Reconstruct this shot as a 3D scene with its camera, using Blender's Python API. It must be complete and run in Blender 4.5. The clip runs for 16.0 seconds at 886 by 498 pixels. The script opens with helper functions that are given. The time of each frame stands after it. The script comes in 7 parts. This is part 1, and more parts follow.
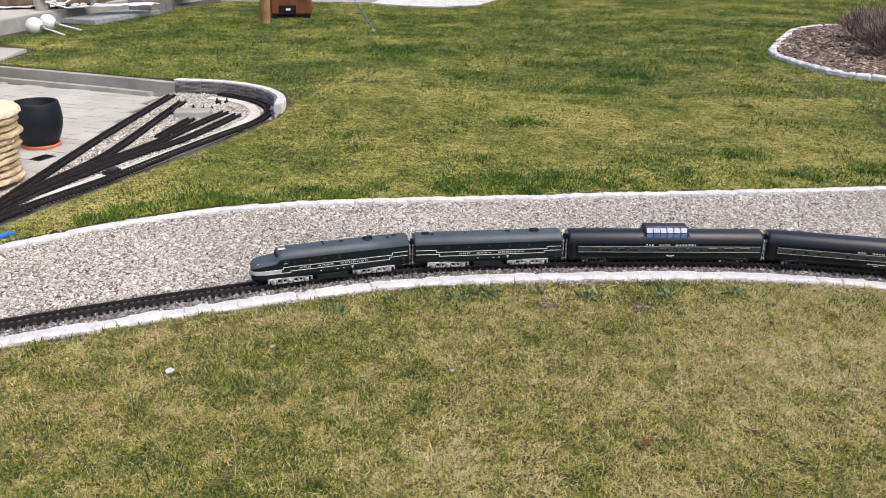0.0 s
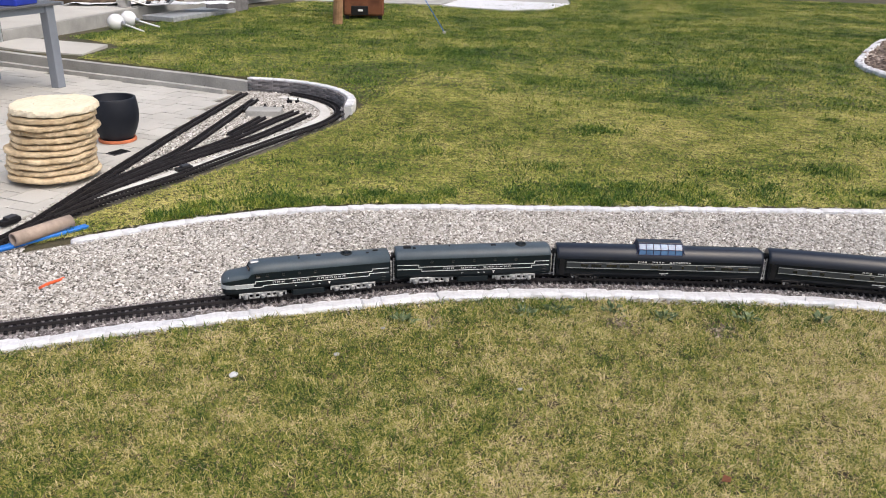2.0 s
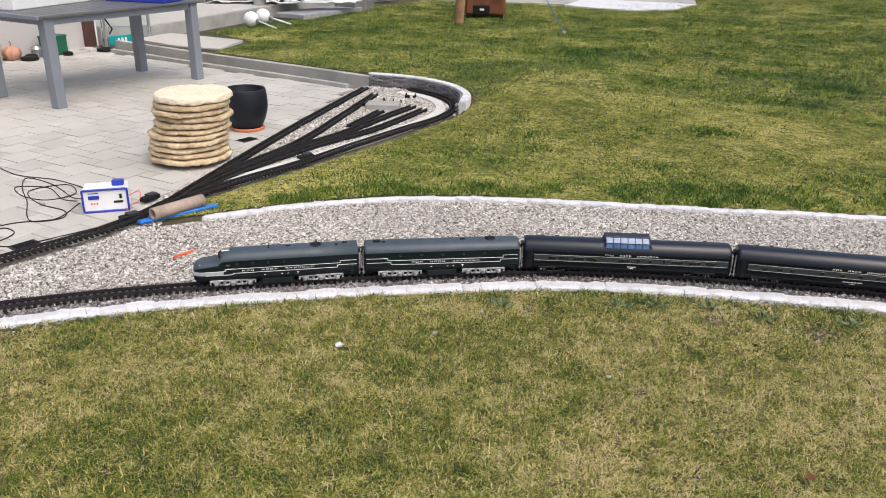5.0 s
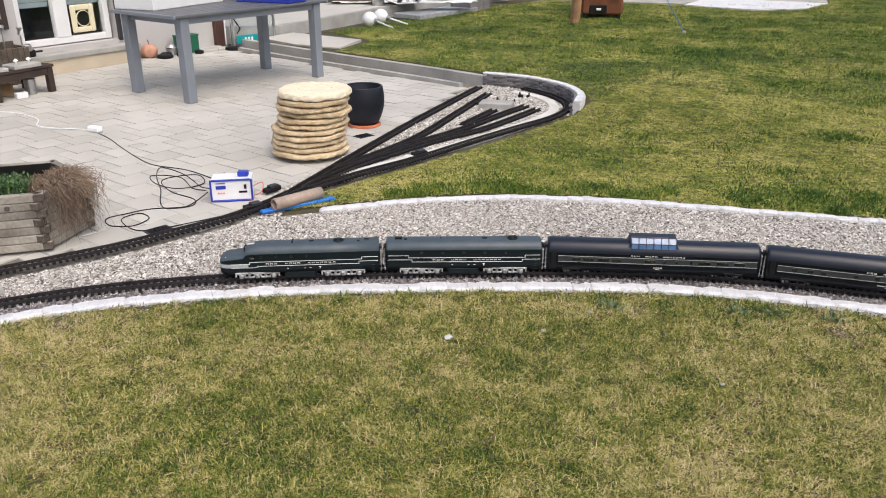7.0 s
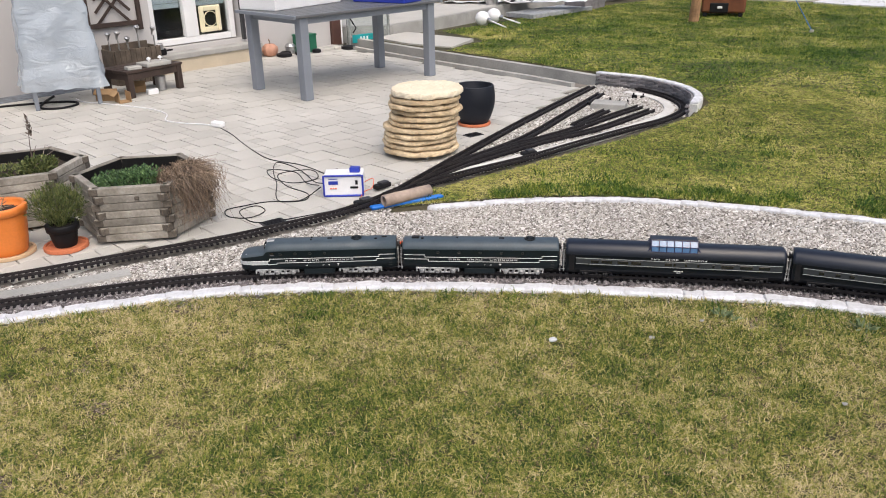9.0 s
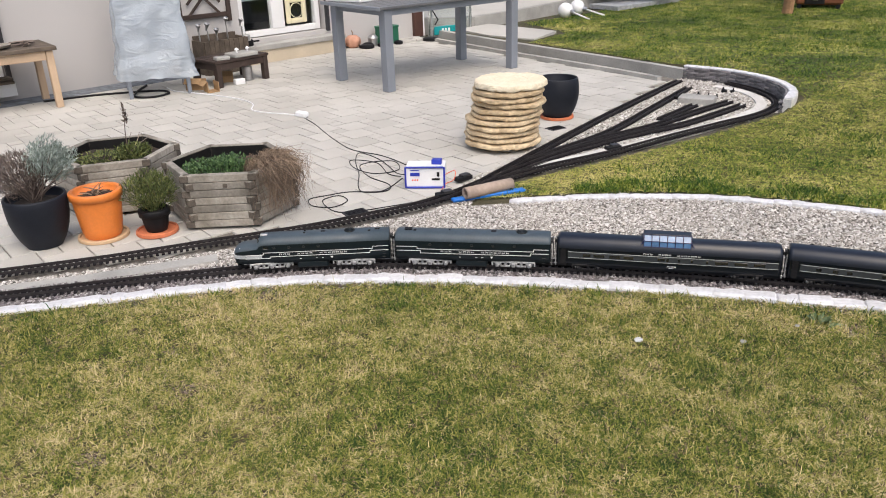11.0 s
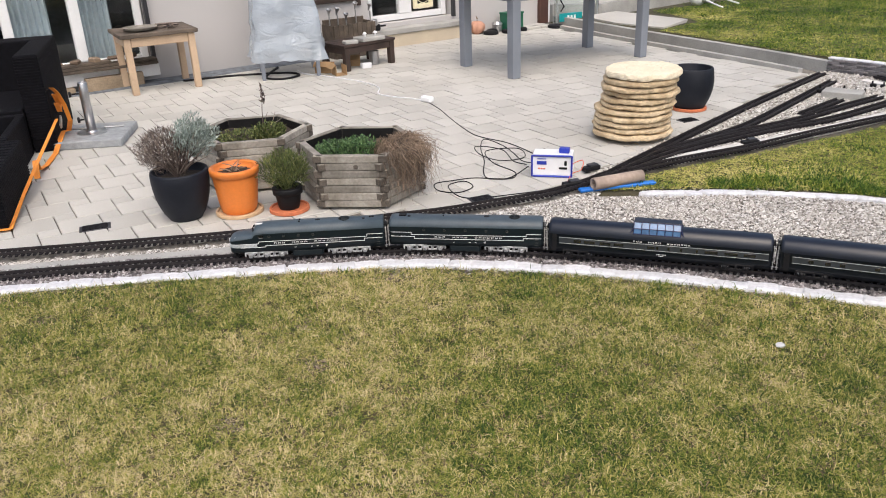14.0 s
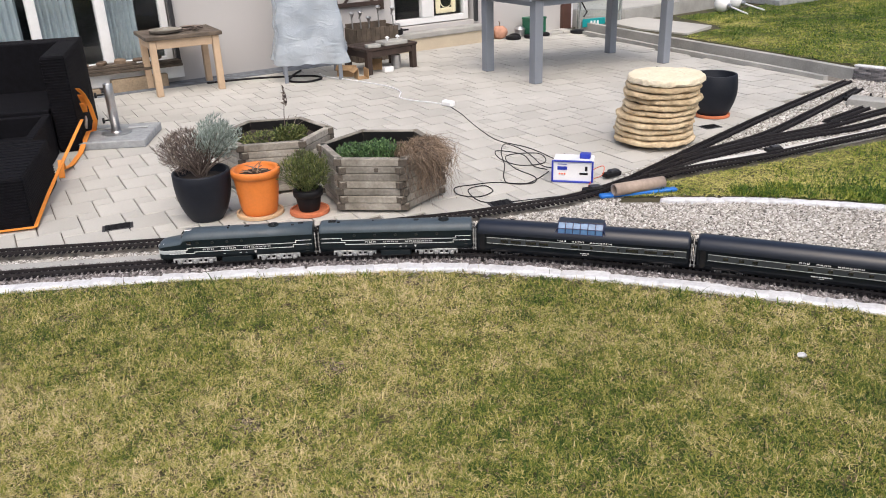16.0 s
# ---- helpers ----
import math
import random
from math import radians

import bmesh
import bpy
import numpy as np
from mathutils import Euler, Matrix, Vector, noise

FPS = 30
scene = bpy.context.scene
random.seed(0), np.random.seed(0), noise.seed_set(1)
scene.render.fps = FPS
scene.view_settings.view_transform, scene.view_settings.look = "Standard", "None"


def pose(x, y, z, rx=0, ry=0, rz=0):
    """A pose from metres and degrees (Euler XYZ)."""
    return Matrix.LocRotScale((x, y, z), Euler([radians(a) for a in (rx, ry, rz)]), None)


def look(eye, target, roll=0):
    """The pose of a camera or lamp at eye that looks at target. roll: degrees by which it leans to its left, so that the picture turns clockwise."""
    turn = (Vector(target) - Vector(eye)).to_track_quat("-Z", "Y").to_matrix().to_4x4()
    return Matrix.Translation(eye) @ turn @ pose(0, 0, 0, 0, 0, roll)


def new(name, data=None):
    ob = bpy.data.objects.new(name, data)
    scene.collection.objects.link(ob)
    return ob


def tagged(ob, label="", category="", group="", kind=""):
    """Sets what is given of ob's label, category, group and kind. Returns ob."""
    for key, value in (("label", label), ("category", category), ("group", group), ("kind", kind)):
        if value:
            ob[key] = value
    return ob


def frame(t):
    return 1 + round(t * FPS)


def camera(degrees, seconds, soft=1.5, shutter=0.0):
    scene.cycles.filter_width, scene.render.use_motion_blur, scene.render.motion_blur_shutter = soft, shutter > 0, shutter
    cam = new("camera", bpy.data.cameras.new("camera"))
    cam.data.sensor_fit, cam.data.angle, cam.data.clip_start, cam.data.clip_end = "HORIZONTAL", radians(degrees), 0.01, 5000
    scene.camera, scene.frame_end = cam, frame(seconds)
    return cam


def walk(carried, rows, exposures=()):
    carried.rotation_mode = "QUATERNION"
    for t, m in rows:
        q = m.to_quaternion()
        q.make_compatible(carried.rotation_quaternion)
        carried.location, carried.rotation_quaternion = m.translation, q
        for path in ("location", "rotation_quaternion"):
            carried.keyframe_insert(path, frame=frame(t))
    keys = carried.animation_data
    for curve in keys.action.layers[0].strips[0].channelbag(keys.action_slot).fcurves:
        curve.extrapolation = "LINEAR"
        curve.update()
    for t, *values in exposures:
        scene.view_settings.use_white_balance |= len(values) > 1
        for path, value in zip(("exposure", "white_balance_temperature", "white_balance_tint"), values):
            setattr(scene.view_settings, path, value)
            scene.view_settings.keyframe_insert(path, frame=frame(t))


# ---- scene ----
cam = camera(58.4, 16.0, soft=1.0)
PATH = [
    (0, (0.017, 0.053, 1.462), (0.008, 1.9, 0.696), 1.1),
    (0.5, (-0.038, 0.087, 1.454), (-0.063, 1.939, 0.697), 0.9),
    (1, (-0.09, 0.125, 1.447), (-0.118, 1.976, 0.691), 0.6),
    (1.5, (-0.079, 0.146, 1.459), (-0.13, 1.997, 0.705), 1.0),
    (2, (-0.029, 0.148, 1.457), (-0.188, 1.989, 0.693), 1.6),
    (2.5, (0.006, 0.113, 1.46), (-0.223, 1.946, 0.694), 1.8),
    (3, (0.038, 0.089, 1.46), (-0.256, 1.91, 0.687), 1.7),
    (5.5, (0.044, 0.004, 1.464), (-0.418, 1.791, 0.696), 0.8),
    (6, (0.048, -0.006, 1.464), (-0.448, 1.772, 0.695), 0.5),
    (6.5, (0.03, -0.02, 1.464), (-0.539, 1.734, 0.69), 0.1),
    (7, (0.026, -0.021, 1.457), (-0.663, 1.691, 0.686), -0.0),
    (7.5, (0.026, -0.024, 1.455), (-0.741, 1.652, 0.678), -0.3),
    (8, (0.031, -0.013, 1.45), (-0.778, 1.646, 0.68), -0.8),
    (8.5, (0.022, -0.02, 1.454), (-0.848, 1.609, 0.686), -1.0),
    (11, (-0.037, -0.017, 1.445), (-1.113, 1.477, 0.663), -1.8),
    (11.5, (-0.071, -0.019, 1.44), (-1.187, 1.444, 0.655), -1.8),
    (12, (-0.089, -0.024, 1.438), (-1.239, 1.408, 0.645), -1.8),
    (12.5, (-0.102, -0.028, 1.44), (-1.284, 1.38, 0.653), -2.0),
    (13, (-0.11, -0.038, 1.435), (-1.322, 1.343, 0.645), -2.1),
    (13.5, (-0.12, -0.045, 1.435), (-1.365, 1.3, 0.633), -2.3),
    (14, (-0.123, -0.058, 1.436), (-1.399, 1.258, 0.635), -2.3),
    (14.5, (-0.122, -0.06, 1.434), (-1.416, 1.241, 0.64), -2.3),
    (15, (-0.127, -0.062, 1.433), (-1.432, 1.232, 0.643), -2.3),
    (15.5, (-0.129, -0.061, 1.43), (-1.445, 1.222, 0.641), -2.3),
    (16, (-0.122, -0.055, 1.433), (-1.436, 1.23, 0.644), -2.1),
]
walk(cam, [(t, look(eye, target, roll)) for t, eye, target, roll in PATH], [(0.0, -0.05), (7.0, -0.15), (16.0, -0.12)])

# ---------- world, sun and exposure ----------
world = bpy.data.worlds.new("sky")
scene.world = world
world.use_nodes = True
wn = world.node_tree.nodes
sky = wn.new("ShaderNodeTexSky")
sky.sky_type, sky.sun_disc = "NISHITA", False
sky.sun_elevation, sky.sun_rotation = radians(58), radians(125)
sky.air_density, sky.dust_density, sky.ozone_density = 1.0, 6.0, 0.6
world.node_tree.links.new(sky.outputs["Color"], wn["Background"].inputs["Color"])
wn["Background"].inputs["Strength"].default_value = 0.19
sun_data = bpy.data.lights.new("sun", "SUN")
sun_data.energy, sun_data.angle, sun_data.color = 1.5, radians(70), (1.0, 0.98, 0.96)
sun = new("sun", sun_data)
sun.matrix_world = look((4.2, -3.0, 8.2), (0, 0, 0))

# ---------- materials ----------


def nodes(name):
    m = bpy.data.materials.new(name)
    m.use_nodes = True
    return m, m.node_tree.nodes, m.node_tree.links, m.node_tree.nodes["Principled BSDF"]


def paint(name, colour, rough=0.6, metal=0.0, vary=0.12, scale=8.0, fine=90.0, bump=0.2, tint=None, spread=0.0, spec=0.5, island=0.0):
    """A surface with stains at a large scale, grain at a fine one, relief from the grain, and a tint that comes with the stains."""
    m, n, l, b = nodes(name)
    co = n.new("ShaderNodeTexCoord")
    big, small = n.new("ShaderNodeTexNoise"), n.new("ShaderNodeTexNoise")
    big.inputs["Scale"].default_value, big.inputs["Detail"].default_value = scale, 6
    small.inputs["Scale"].default_value, small.inputs["Detail"].default_value = fine, 4
    for t in (big, small):
        l.new(co.outputs["Object"], t.inputs["Vector"])
    ramp = n.new("ShaderNodeValToRGB")
    ramp.color_ramp.elements[0].position, ramp.color_ramp.elements[1].position = 0.32, 0.7
    second = tint or tuple(c * (1 - 2.2 * vary) for c in colour)
    ramp.color_ramp.elements[0].color, ramp.color_ramp.elements[1].color = (*second, 1), (*colour, 1)
    l.new(big.outputs["Fac"], ramp.inputs["Fac"])
    hsv = n.new("ShaderNodeHueSaturation")
    l.new(ramp.outputs["Color"], hsv.inputs["Color"])
    grain = n.new("ShaderNodeMapRange")
    grain.inputs["From Min"].default_value, grain.inputs["From Max"].default_value = 0.25, 0.75
    grain.inputs["To Min"].default_value, grain.inputs["To Max"].default_value = 1 - vary, 1 + vary
    l.new(small.outputs["Fac"], grain.inputs["Value"])
    value = grain.outputs["Result"]
    if spread or island:
        info = n.new("ShaderNodeObjectInfo") if spread else n.new("ShaderNodeNewGeometry")
        rnd = n.new("ShaderNodeMapRange")
        amount = spread or island
        rnd.inputs["To Min"].default_value, rnd.inputs["To Max"].default_value = 1 - amount, 1 + amount
        l.new(info.outputs["Random" if spread else "Random Per Island"], rnd.inputs["Value"])
        mul = n.new("ShaderNodeMath")
        mul.operation = "MULTIPLY"
        l.new(value, mul.inputs[0])
        l.new(rnd.outputs["Result"], mul.inputs[1])
        value = mul.outputs[0]
    l.new(value, hsv.inputs["Value"])
    l.new(hsv.outputs["Color"], b.inputs["Base Color"])
    b.inputs["Roughness"].default_value, b.inputs["Metallic"].default_value = rough, metal
    b.inputs["Specular IOR Level"].default_value = spec
    if bump:
        bp = n.new("ShaderNodeBump")
        bp.inputs["Strength"].default_value, bp.inputs["Distance"].default_value = bump, 0.004
        l.new(small.outputs["Fac"], bp.inputs["Height"])
        l.new(bp.outputs["Normal"], b.inputs["Normal"])
    return m


def speckled(name, stops, rough=0.85, big_scale=1.2, big_amount=0.12):
    """Pieces in many colours, one to each island of the mesh, with a slow change over the ground."""
    m, n, l, b = nodes(name)
    geo = n.new("ShaderNodeNewGeometry")
    ramp = n.new("ShaderNodeValToRGB")
    e = ramp.color_ramp.elements
    while len(e) < len(stops):
        e.new(0.5)
    for k, (at, c) in enumerate(stops):
        e[k].position, e[k].color = at, (*c, 1)
    l.new(geo.outputs["Random Per Island"], ramp.inputs["Fac"])
    noi = n.new("ShaderNodeTexNoise")
    noi.inputs["Scale"].default_value, noi.inputs["Detail"].default_value = big_scale, 5
    l.new(geo.outputs["Position"], noi.inputs["Vector"])
    rng = n.new("ShaderNodeMapRange")
    rng.inputs["From Min"].default_value, rng.inputs["From Max"].default_value = 0.3, 0.7
    rng.inputs["To Min"].default_value, rng.inputs["To Max"].default_value = 1 - big_amount, 1 + big_amount
    l.new(noi.outputs["Fac"], rng.inputs["Value"])
    hsv = n.new("ShaderNodeHueSaturation")
    l.new(ramp.outputs["Color"], hsv.inputs["Color"])
    l.new(rng.outputs["Result"], hsv.inputs["Value"])
    l.new(hsv.outputs["Color"], b.inputs["Base Color"])
    b.inputs["Roughness"].default_value = rough
    return m


MATTED = [(0.05, (0.030, 0.064, 0.013)), (0.28, (0.112, 0.158, 0.021)), (0.48, (0.238, 0.245, 0.046)), (0.70, (0.415, 0.362, 0.125)), (0.98, (0.62, 0.51, 0.30))]
FRESH = [(0.05, (0.026, 0.072, 0.010)), (0.28, (0.112, 0.178, 0.020)), (0.50, (0.245, 0.285, 0.042)), (0.72, (0.410, 0.385, 0.090)), (0.98, (0.61, 0.53, 0.22))]


def grass_material(name, dry_bias=0.0, stops=MATTED, big_part=1.0, mid_part=1.6, mid_scale=8.0):
    """Blades from green to straw: patches by place, and a chance for each blade."""
    m, n, l, b = nodes(name)
    geo = n.new("ShaderNodeNewGeometry")
    big, mid = n.new("ShaderNodeTexNoise"), n.new("ShaderNodeTexNoise")
    big.inputs["Scale"].default_value, big.inputs["Detail"].default_value = 0.9, 3
    mid.inputs["Scale"].default_value, mid.inputs["Detail"].default_value = mid_scale, 6
    mid.inputs["Roughness"].default_value = 0.72
    for t in (big, mid):
        l.new(geo.outputs["Position"], t.inputs["Vector"])

    def maths(op, a, c):
        k = n.new("ShaderNodeMath")
        k.operation = op
        for i, v in enumerate((a, c)):
            if isinstance(v, (int, float)):
                k.inputs[i].default_value = v
            else:
                l.new(v, k.inputs[i])
        return k.outputs[0]
    patch = maths("ADD", maths("MULTIPLY", big.outputs["Fac"], big_part), maths("MULTIPLY", mid.outputs["Fac"], mid_part))
    chance = maths("ADD", maths("MULTIPLY", geo.outputs["Random Per Island"], 0.8), patch)
    fac = maths("ADD", maths("MULTIPLY", chance, 0.92), 0.52 - 0.92 * (0.4 + 0.5 * big_part + 0.5 * mid_part) + dry_bias)
    ramp = n.new("ShaderNodeValToRGB")
    e = ramp.color_ramp.elements
    while len(e) < len(stops):
        e.new(0.5)
    for k, (at, c) in enumerate(stops):
        e[k].position, e[k].color = at, (*c, 1)
    l.new(fac, ramp.inputs["Fac"])
    l.new(ramp.outputs["Color"], b.inputs["Base Color"])
    b.inputs["Roughness"].default_value = 0.7
    b.inputs["Specular IOR Level"].default_value = 0.25
    return m


def glass(name, tint=(0.9, 0.95, 0.95), rough=0.02):
    m, n, l, b = nodes(name)
    b.inputs["Base Color"].default_value = (*tint, 1)
    b.inputs["Transmission Weight"].default_value = 1.0
    b.inputs["Roughness"].default_value = rough
    b.inputs["IOR"].default_value = 1.45
    return m


GRASS = grass_material("lawn_blades", 0.03)
GRASS_LUSH = grass_material("lush_blades", -0.42, FRESH)
GRASS_BACK = grass_material("back_lawn_blades", -0.10, FRESH, 1.5, 1.6, 3.5)
GRASS_FAR = grass_material("far_lawn_blades", 0.07, FRESH, 1.4, 1.6, 4.5)
GRASS_CLUMP = grass_material("clump_blades", -0.24)
THATCH = speckled("brown_thatch", [(0.0, (0.045, 0.032, 0.020)), (0.5, (0.130, 0.090, 0.052)), (0.85, (0.26, 0.19, 0.11)), (1.0, (0.42, 0.33, 0.21))])
GRASS_STRAW = grass_material("straw_blades", 0.30)
# Soil, darkened to stand for the shadows between the grass blades.
SOIL = paint("shade_darkened_lawn_soil", (0.085, 0.068, 0.038), 0.95, vary=0.35, scale=5, fine=140, bump=0.9, tint=(0.040, 0.042, 0.020))
EARTH = paint("bare_earth", (0.16, 0.12, 0.085), 0.95, vary=0.3, scale=9, fine=120, bump=0.9)
PEBBLE = speckled("gravel_pebbles", [(0.0, (0.19, 0.172, 0.152)), (0.2, (0.33, 0.305, 0.275)), (0.5, (0.46, 0.438, 0.405)), (0.8, (0.58, 0.56, 0.53)), (1.0, (0.76, 0.75, 0.73))])
BALLAST = speckled("ballast_chips", [(0.0, (0.07, 0.062, 0.065)), (0.4, (0.19, 0.17, 0.172)), (0.8, (0.32, 0.295, 0.295)), (1.0, (0.58, 0.56, 0.56))])
BARK = speckled("bark_chips", [(0.0, (0.05, 0.035, 0.03)), (0.5, (0.15, 0.11, 0.09)), (0.85, (0.27, 0.21, 0.17)), (1.0, (0.42, 0.36, 0.31))])
GRAVEL_BED = paint("gravel_bed", (0.29, 0.265, 0.235), 0.95, vary=0.35, scale=20, fine=110, bump=0.8)
KERBSTONE = paint("white_stone", (0.68, 0.695, 0.74), 0.8, vary=0.14, scale=14, fine=70, bump=0.8, tint=(0.54, 0.54, 0.56), spread=0.06)
MORTAR = paint("mortar", (0.70, 0.70, 0.69), 0.9, vary=0.15, scale=8, fine=90, bump=0.5)
PAVER = paint("concrete_paver", (0.515, 0.502, 0.468), 0.85, vary=0.10, scale=1.3, fine=150, bump=0.35, tint=(0.425, 0.412, 0.380), spread=0.08)
PAVER_REST = paint("concrete_paver_far", (0.515, 0.502, 0.468), 0.85, vary=0.10, scale=1.3, fine=150, bump=0.35, tint=(0.425, 0.412, 0.380), island=0.08)
JOINT = paint("joint_sand", (0.24, 0.22, 0.19), 0.95, vary=0.3, scale=6, fine=120, bump=0.6)
CONCRETE = paint("concrete", (0.42, 0.415, 0.395), 0.9, vary=0.12, scale=4, fine=80, bump=0.35, tint=(0.29, 0.29, 0.275))
PALE_CONCRETE = paint("pale_concrete", (0.66, 0.65, 0.625), 0.9, vary=0.12, scale=4, fine=80, bump=0.35, tint=(0.52, 0.50, 0.47))
NAVY = paint("navy_frame", (0.008, 0.016, 0.075), 0.4, vary=0.08, bump=0.03)
SLATE = paint("slate_strip", (0.22, 0.21, 0.22), 0.8, vary=0.2, scale=15, fine=60, bump=0.8, spread=0.35)
RENDER_WALL = paint("wall_plaster", (0.51, 0.497, 0.495), 0.9, vary=0.05, scale=1.2, fine=130, bump=0.25, tint=(0.495, 0.482, 0.478))
WHITE_PVC = paint("white_pvc", (0.80, 0.81, 0.82), 0.35, vary=0.03, scale=5, fine=60, bump=0.03)
DARK_FRAME = paint("dark_shutter_rail", (0.03, 0.03, 0.035), 0.5, vary=0.1, bump=0.05)
BROWN_METAL = paint("dark_brown_paint", (0.09, 0.04, 0.03), 0.6, vary=0.12, bump=0.15)
SLEEPER = paint("brown_black_plastic", (0.021, 0.019, 0.022), 0.75, vary=0.2, scale=30, fine=200, bump=0.2, spread=0.2, spec=0.2)
RAIL = paint("tarnished_brass", (0.050, 0.044, 0.046), 0.5, 0.4, vary=0.25, scale=30, fine=150, bump=0.1, spec=0.4)
TABLE_GREY = paint("grey_lacquered_aluminium", (0.25, 0.275, 0.32), 0.45, 0.2, vary=0.05, scale=4, fine=120, bump=0.05)
TABLE_TOP = paint("grey_table_slats", (0.12, 0.125, 0.135), 0.5, vary=0.08, scale=5, fine=90, bump=0.1)
SANDSTONE = paint("yellow_sandstone", (0.64, 0.52, 0.35), 0.95, vary=0.18, scale=9, fine=45, bump=1.0, tint=(0.40, 0.295, 0.175), spread=0.14)
PALE_SANDSTONE = paint("pale_sandstone", (0.78, 0.70, 0.55), 0.95, vary=0.10, scale=10, fine=50, bump=1.0, tint=(0.70, 0.61, 0.45))
STEP_WOOD = paint("grey_brown_step_timber", (0.40, 0.31, 0.215), 0.85, vary=0.18, scale=6, fine=70, bump=0.3)
ANTHRACITE = paint("anthracite_glaze", (0.013, 0.016, 0.025), 0.55, vary=0.15, scale=9, fine=140, bump=0.12, spec=0.3)
TERRACOTTA = paint("orange_plastic", (0.80, 0.235, 0.045), 0.45, vary=0.06, scale=6, fine=80, bump=0.05)
TERRACOTTA_RED = paint("red_clay", (0.62, 0.19, 0.085), 0.75, vary=0.12, scale=8, fine=80, bump=0.15)
PALE_WOOD = paint("pale_wood_disc", (0.62, 0.43, 0.26), 0.7, vary=0.1, scale=6, fine=60, bump=0.1)
GREY_TIMBER = paint("weathered_timber", (0.37, 0.345, 0.305), 0.85, vary=0.2, scale=7, fine=70, bump=0.6, tint=(0.165, 0.148, 0.122), spread=0.22)
END_GRAIN = paint("dark_end_grain", (0.13, 0.11, 0.09), 0.9, vary=0.2, scale=30, fine=120, bump=0.5, spread=0.2)
PLASTIC_LINER = paint("black_liner", (0.012, 0.012, 0.013), 0.35, vary=0.2, scale=12, fine=60, bump=0.5)
POT_SOIL = paint("pot_soil", (0.055, 0.04, 0.03), 0.95, vary=0.3, scale=25, fine=120, bump=1.0)
BEECH = paint("beech_wood", (0.58, 0.425, 0.29), 0.6, vary=0.08, scale=7, fine=110, bump=0.1)
DARK_WOOD = paint("dark_stained_wood", (0.055, 0.035, 0.028), 0.6, vary=0.2, scale=8, fine=90, bump=0.2)
GREY_BOARD = paint("weathered_dark_board", (0.14, 0.11, 0.085), 0.85, vary=0.25, scale=9, fine=90, bump=0.5)
RATTAN = paint("black_rattan", (0.005, 0.005, 0.008), 0.8, vary=0.25, scale=30, fine=220, bump=0.8, spec=0.15)
STRAP = paint("orange_webbing", (0.90, 0.32, 0.05), 0.7, vary=0.06, scale=20, fine=200, bump=0.2)
GRANITE = paint("grey_granite", (0.36, 0.38, 0.40), 0.5, vary=0.15, scale=20, fine=220, bump=0.15)
DRAIN_BLUE = paint("blue_grey_drain_gravel", (0.215, 0.24, 0.275), 0.8, vary=0.25, scale=14, fine=120, bump=0.6)
STEEL = paint("brushed_steel", (0.55, 0.55, 0.56), 0.3, 0.9, vary=0.08, scale=10, fine=150, bump=0.05)
BLACK = paint("black_plastic", (0.010, 0.010, 0.012), 0.55, vary=0.15, scale=20, fine=120, bump=0.1, spec=0.25)
WHITE = paint("white_enamel", (0.82, 0.83, 0.85), 0.35, vary=0.03, scale=8, fine=80, bump=0.03)
BLUE = paint("royal_blue", (0.02, 0.045, 0.42), 0.4, vary=0.08, scale=8, fine=80, bump=0.03)
BRIGHT_BLUE = paint("bright_blue", (0.01, 0.17, 0.62), 0.45, vary=0.08, scale=8, fine=80, bump=0.05)
CREAM = paint("cream_plastic", (0.80, 0.74, 0.52), 0.45, vary=0.04, bump=0.05)
CARDBOARD = paint("cardboard", (0.42, 0.27, 0.14), 0.9, vary=0.1, scale=8, fine=90, bump=0.2)
GREEN_PLASTIC = paint("dark_green_plastic", (0.01, 0.13, 0.07), 0.5, vary=0.1, bump=0.05)
TEAL = paint("teal_sign", (0.0, 0.30, 0.32), 0.45, vary=0.05, bump=0.02)
RED_ORANGE = paint("red_orange_plastic", (0.85, 0.13, 0.035), 0.45, vary=0.06, bump=0.05)
BEIGE_TUBE = paint("beige_drain_pipe", (0.42, 0.33, 0.27), 0.7, vary=0.12, scale=10, fine=60, bump=0.15)
RUST = paint("rusty_steel", (0.20, 0.075, 0.035), 0.85, 0.2, vary=0.25, scale=6, fine=60, bump=0.4)
LOG = paint("bark_log", (0.36, 0.21, 0.11), 0.9, vary=0.2, scale=8, fine=50, bump=0.6)
# Dark blue-grey puts the room's dimness and the panes' sky reflection into the colour.
HOUSE_DARK = paint("painted_dim_interior", (0.10, 0.115, 0.125), 0.9, vary=0.3, scale=2, fine=20, bump=0)
CURTAIN = paint("white_curtain", (0.40, 0.46, 0.51), 0.9, vary=0.1, scale=3, fine=25, bump=0.1)
GLASS = glass("window_glass")
LOCO_SIDE = paint("loco_dark_green", (0.006, 0.012, 0.016), 0.36, vary=0.12, scale=14, fine=160, bump=0.04, spec=0.3)
LOCO_ROOF = paint("loco_grey_roof", (0.060, 0.083, 0.103), 0.45, vary=0.10, scale=14, fine=160, bump=0.04)
LOCO_BAND = paint("loco_black_band", (0.006, 0.009, 0.010), 0.4, vary=0.1, bump=0.03)
NOSE_GREY = paint("nose_silver_grey", (0.42, 0.45, 0.46), 0.45, vary=0.06, bump=0.03)
CAR_SIDE = paint("coach_black_green", (0.0035, 0.0060, 0.0100), 0.28, vary=0.12, scale=14, fine=160, bump=0.03, spec=0.3)
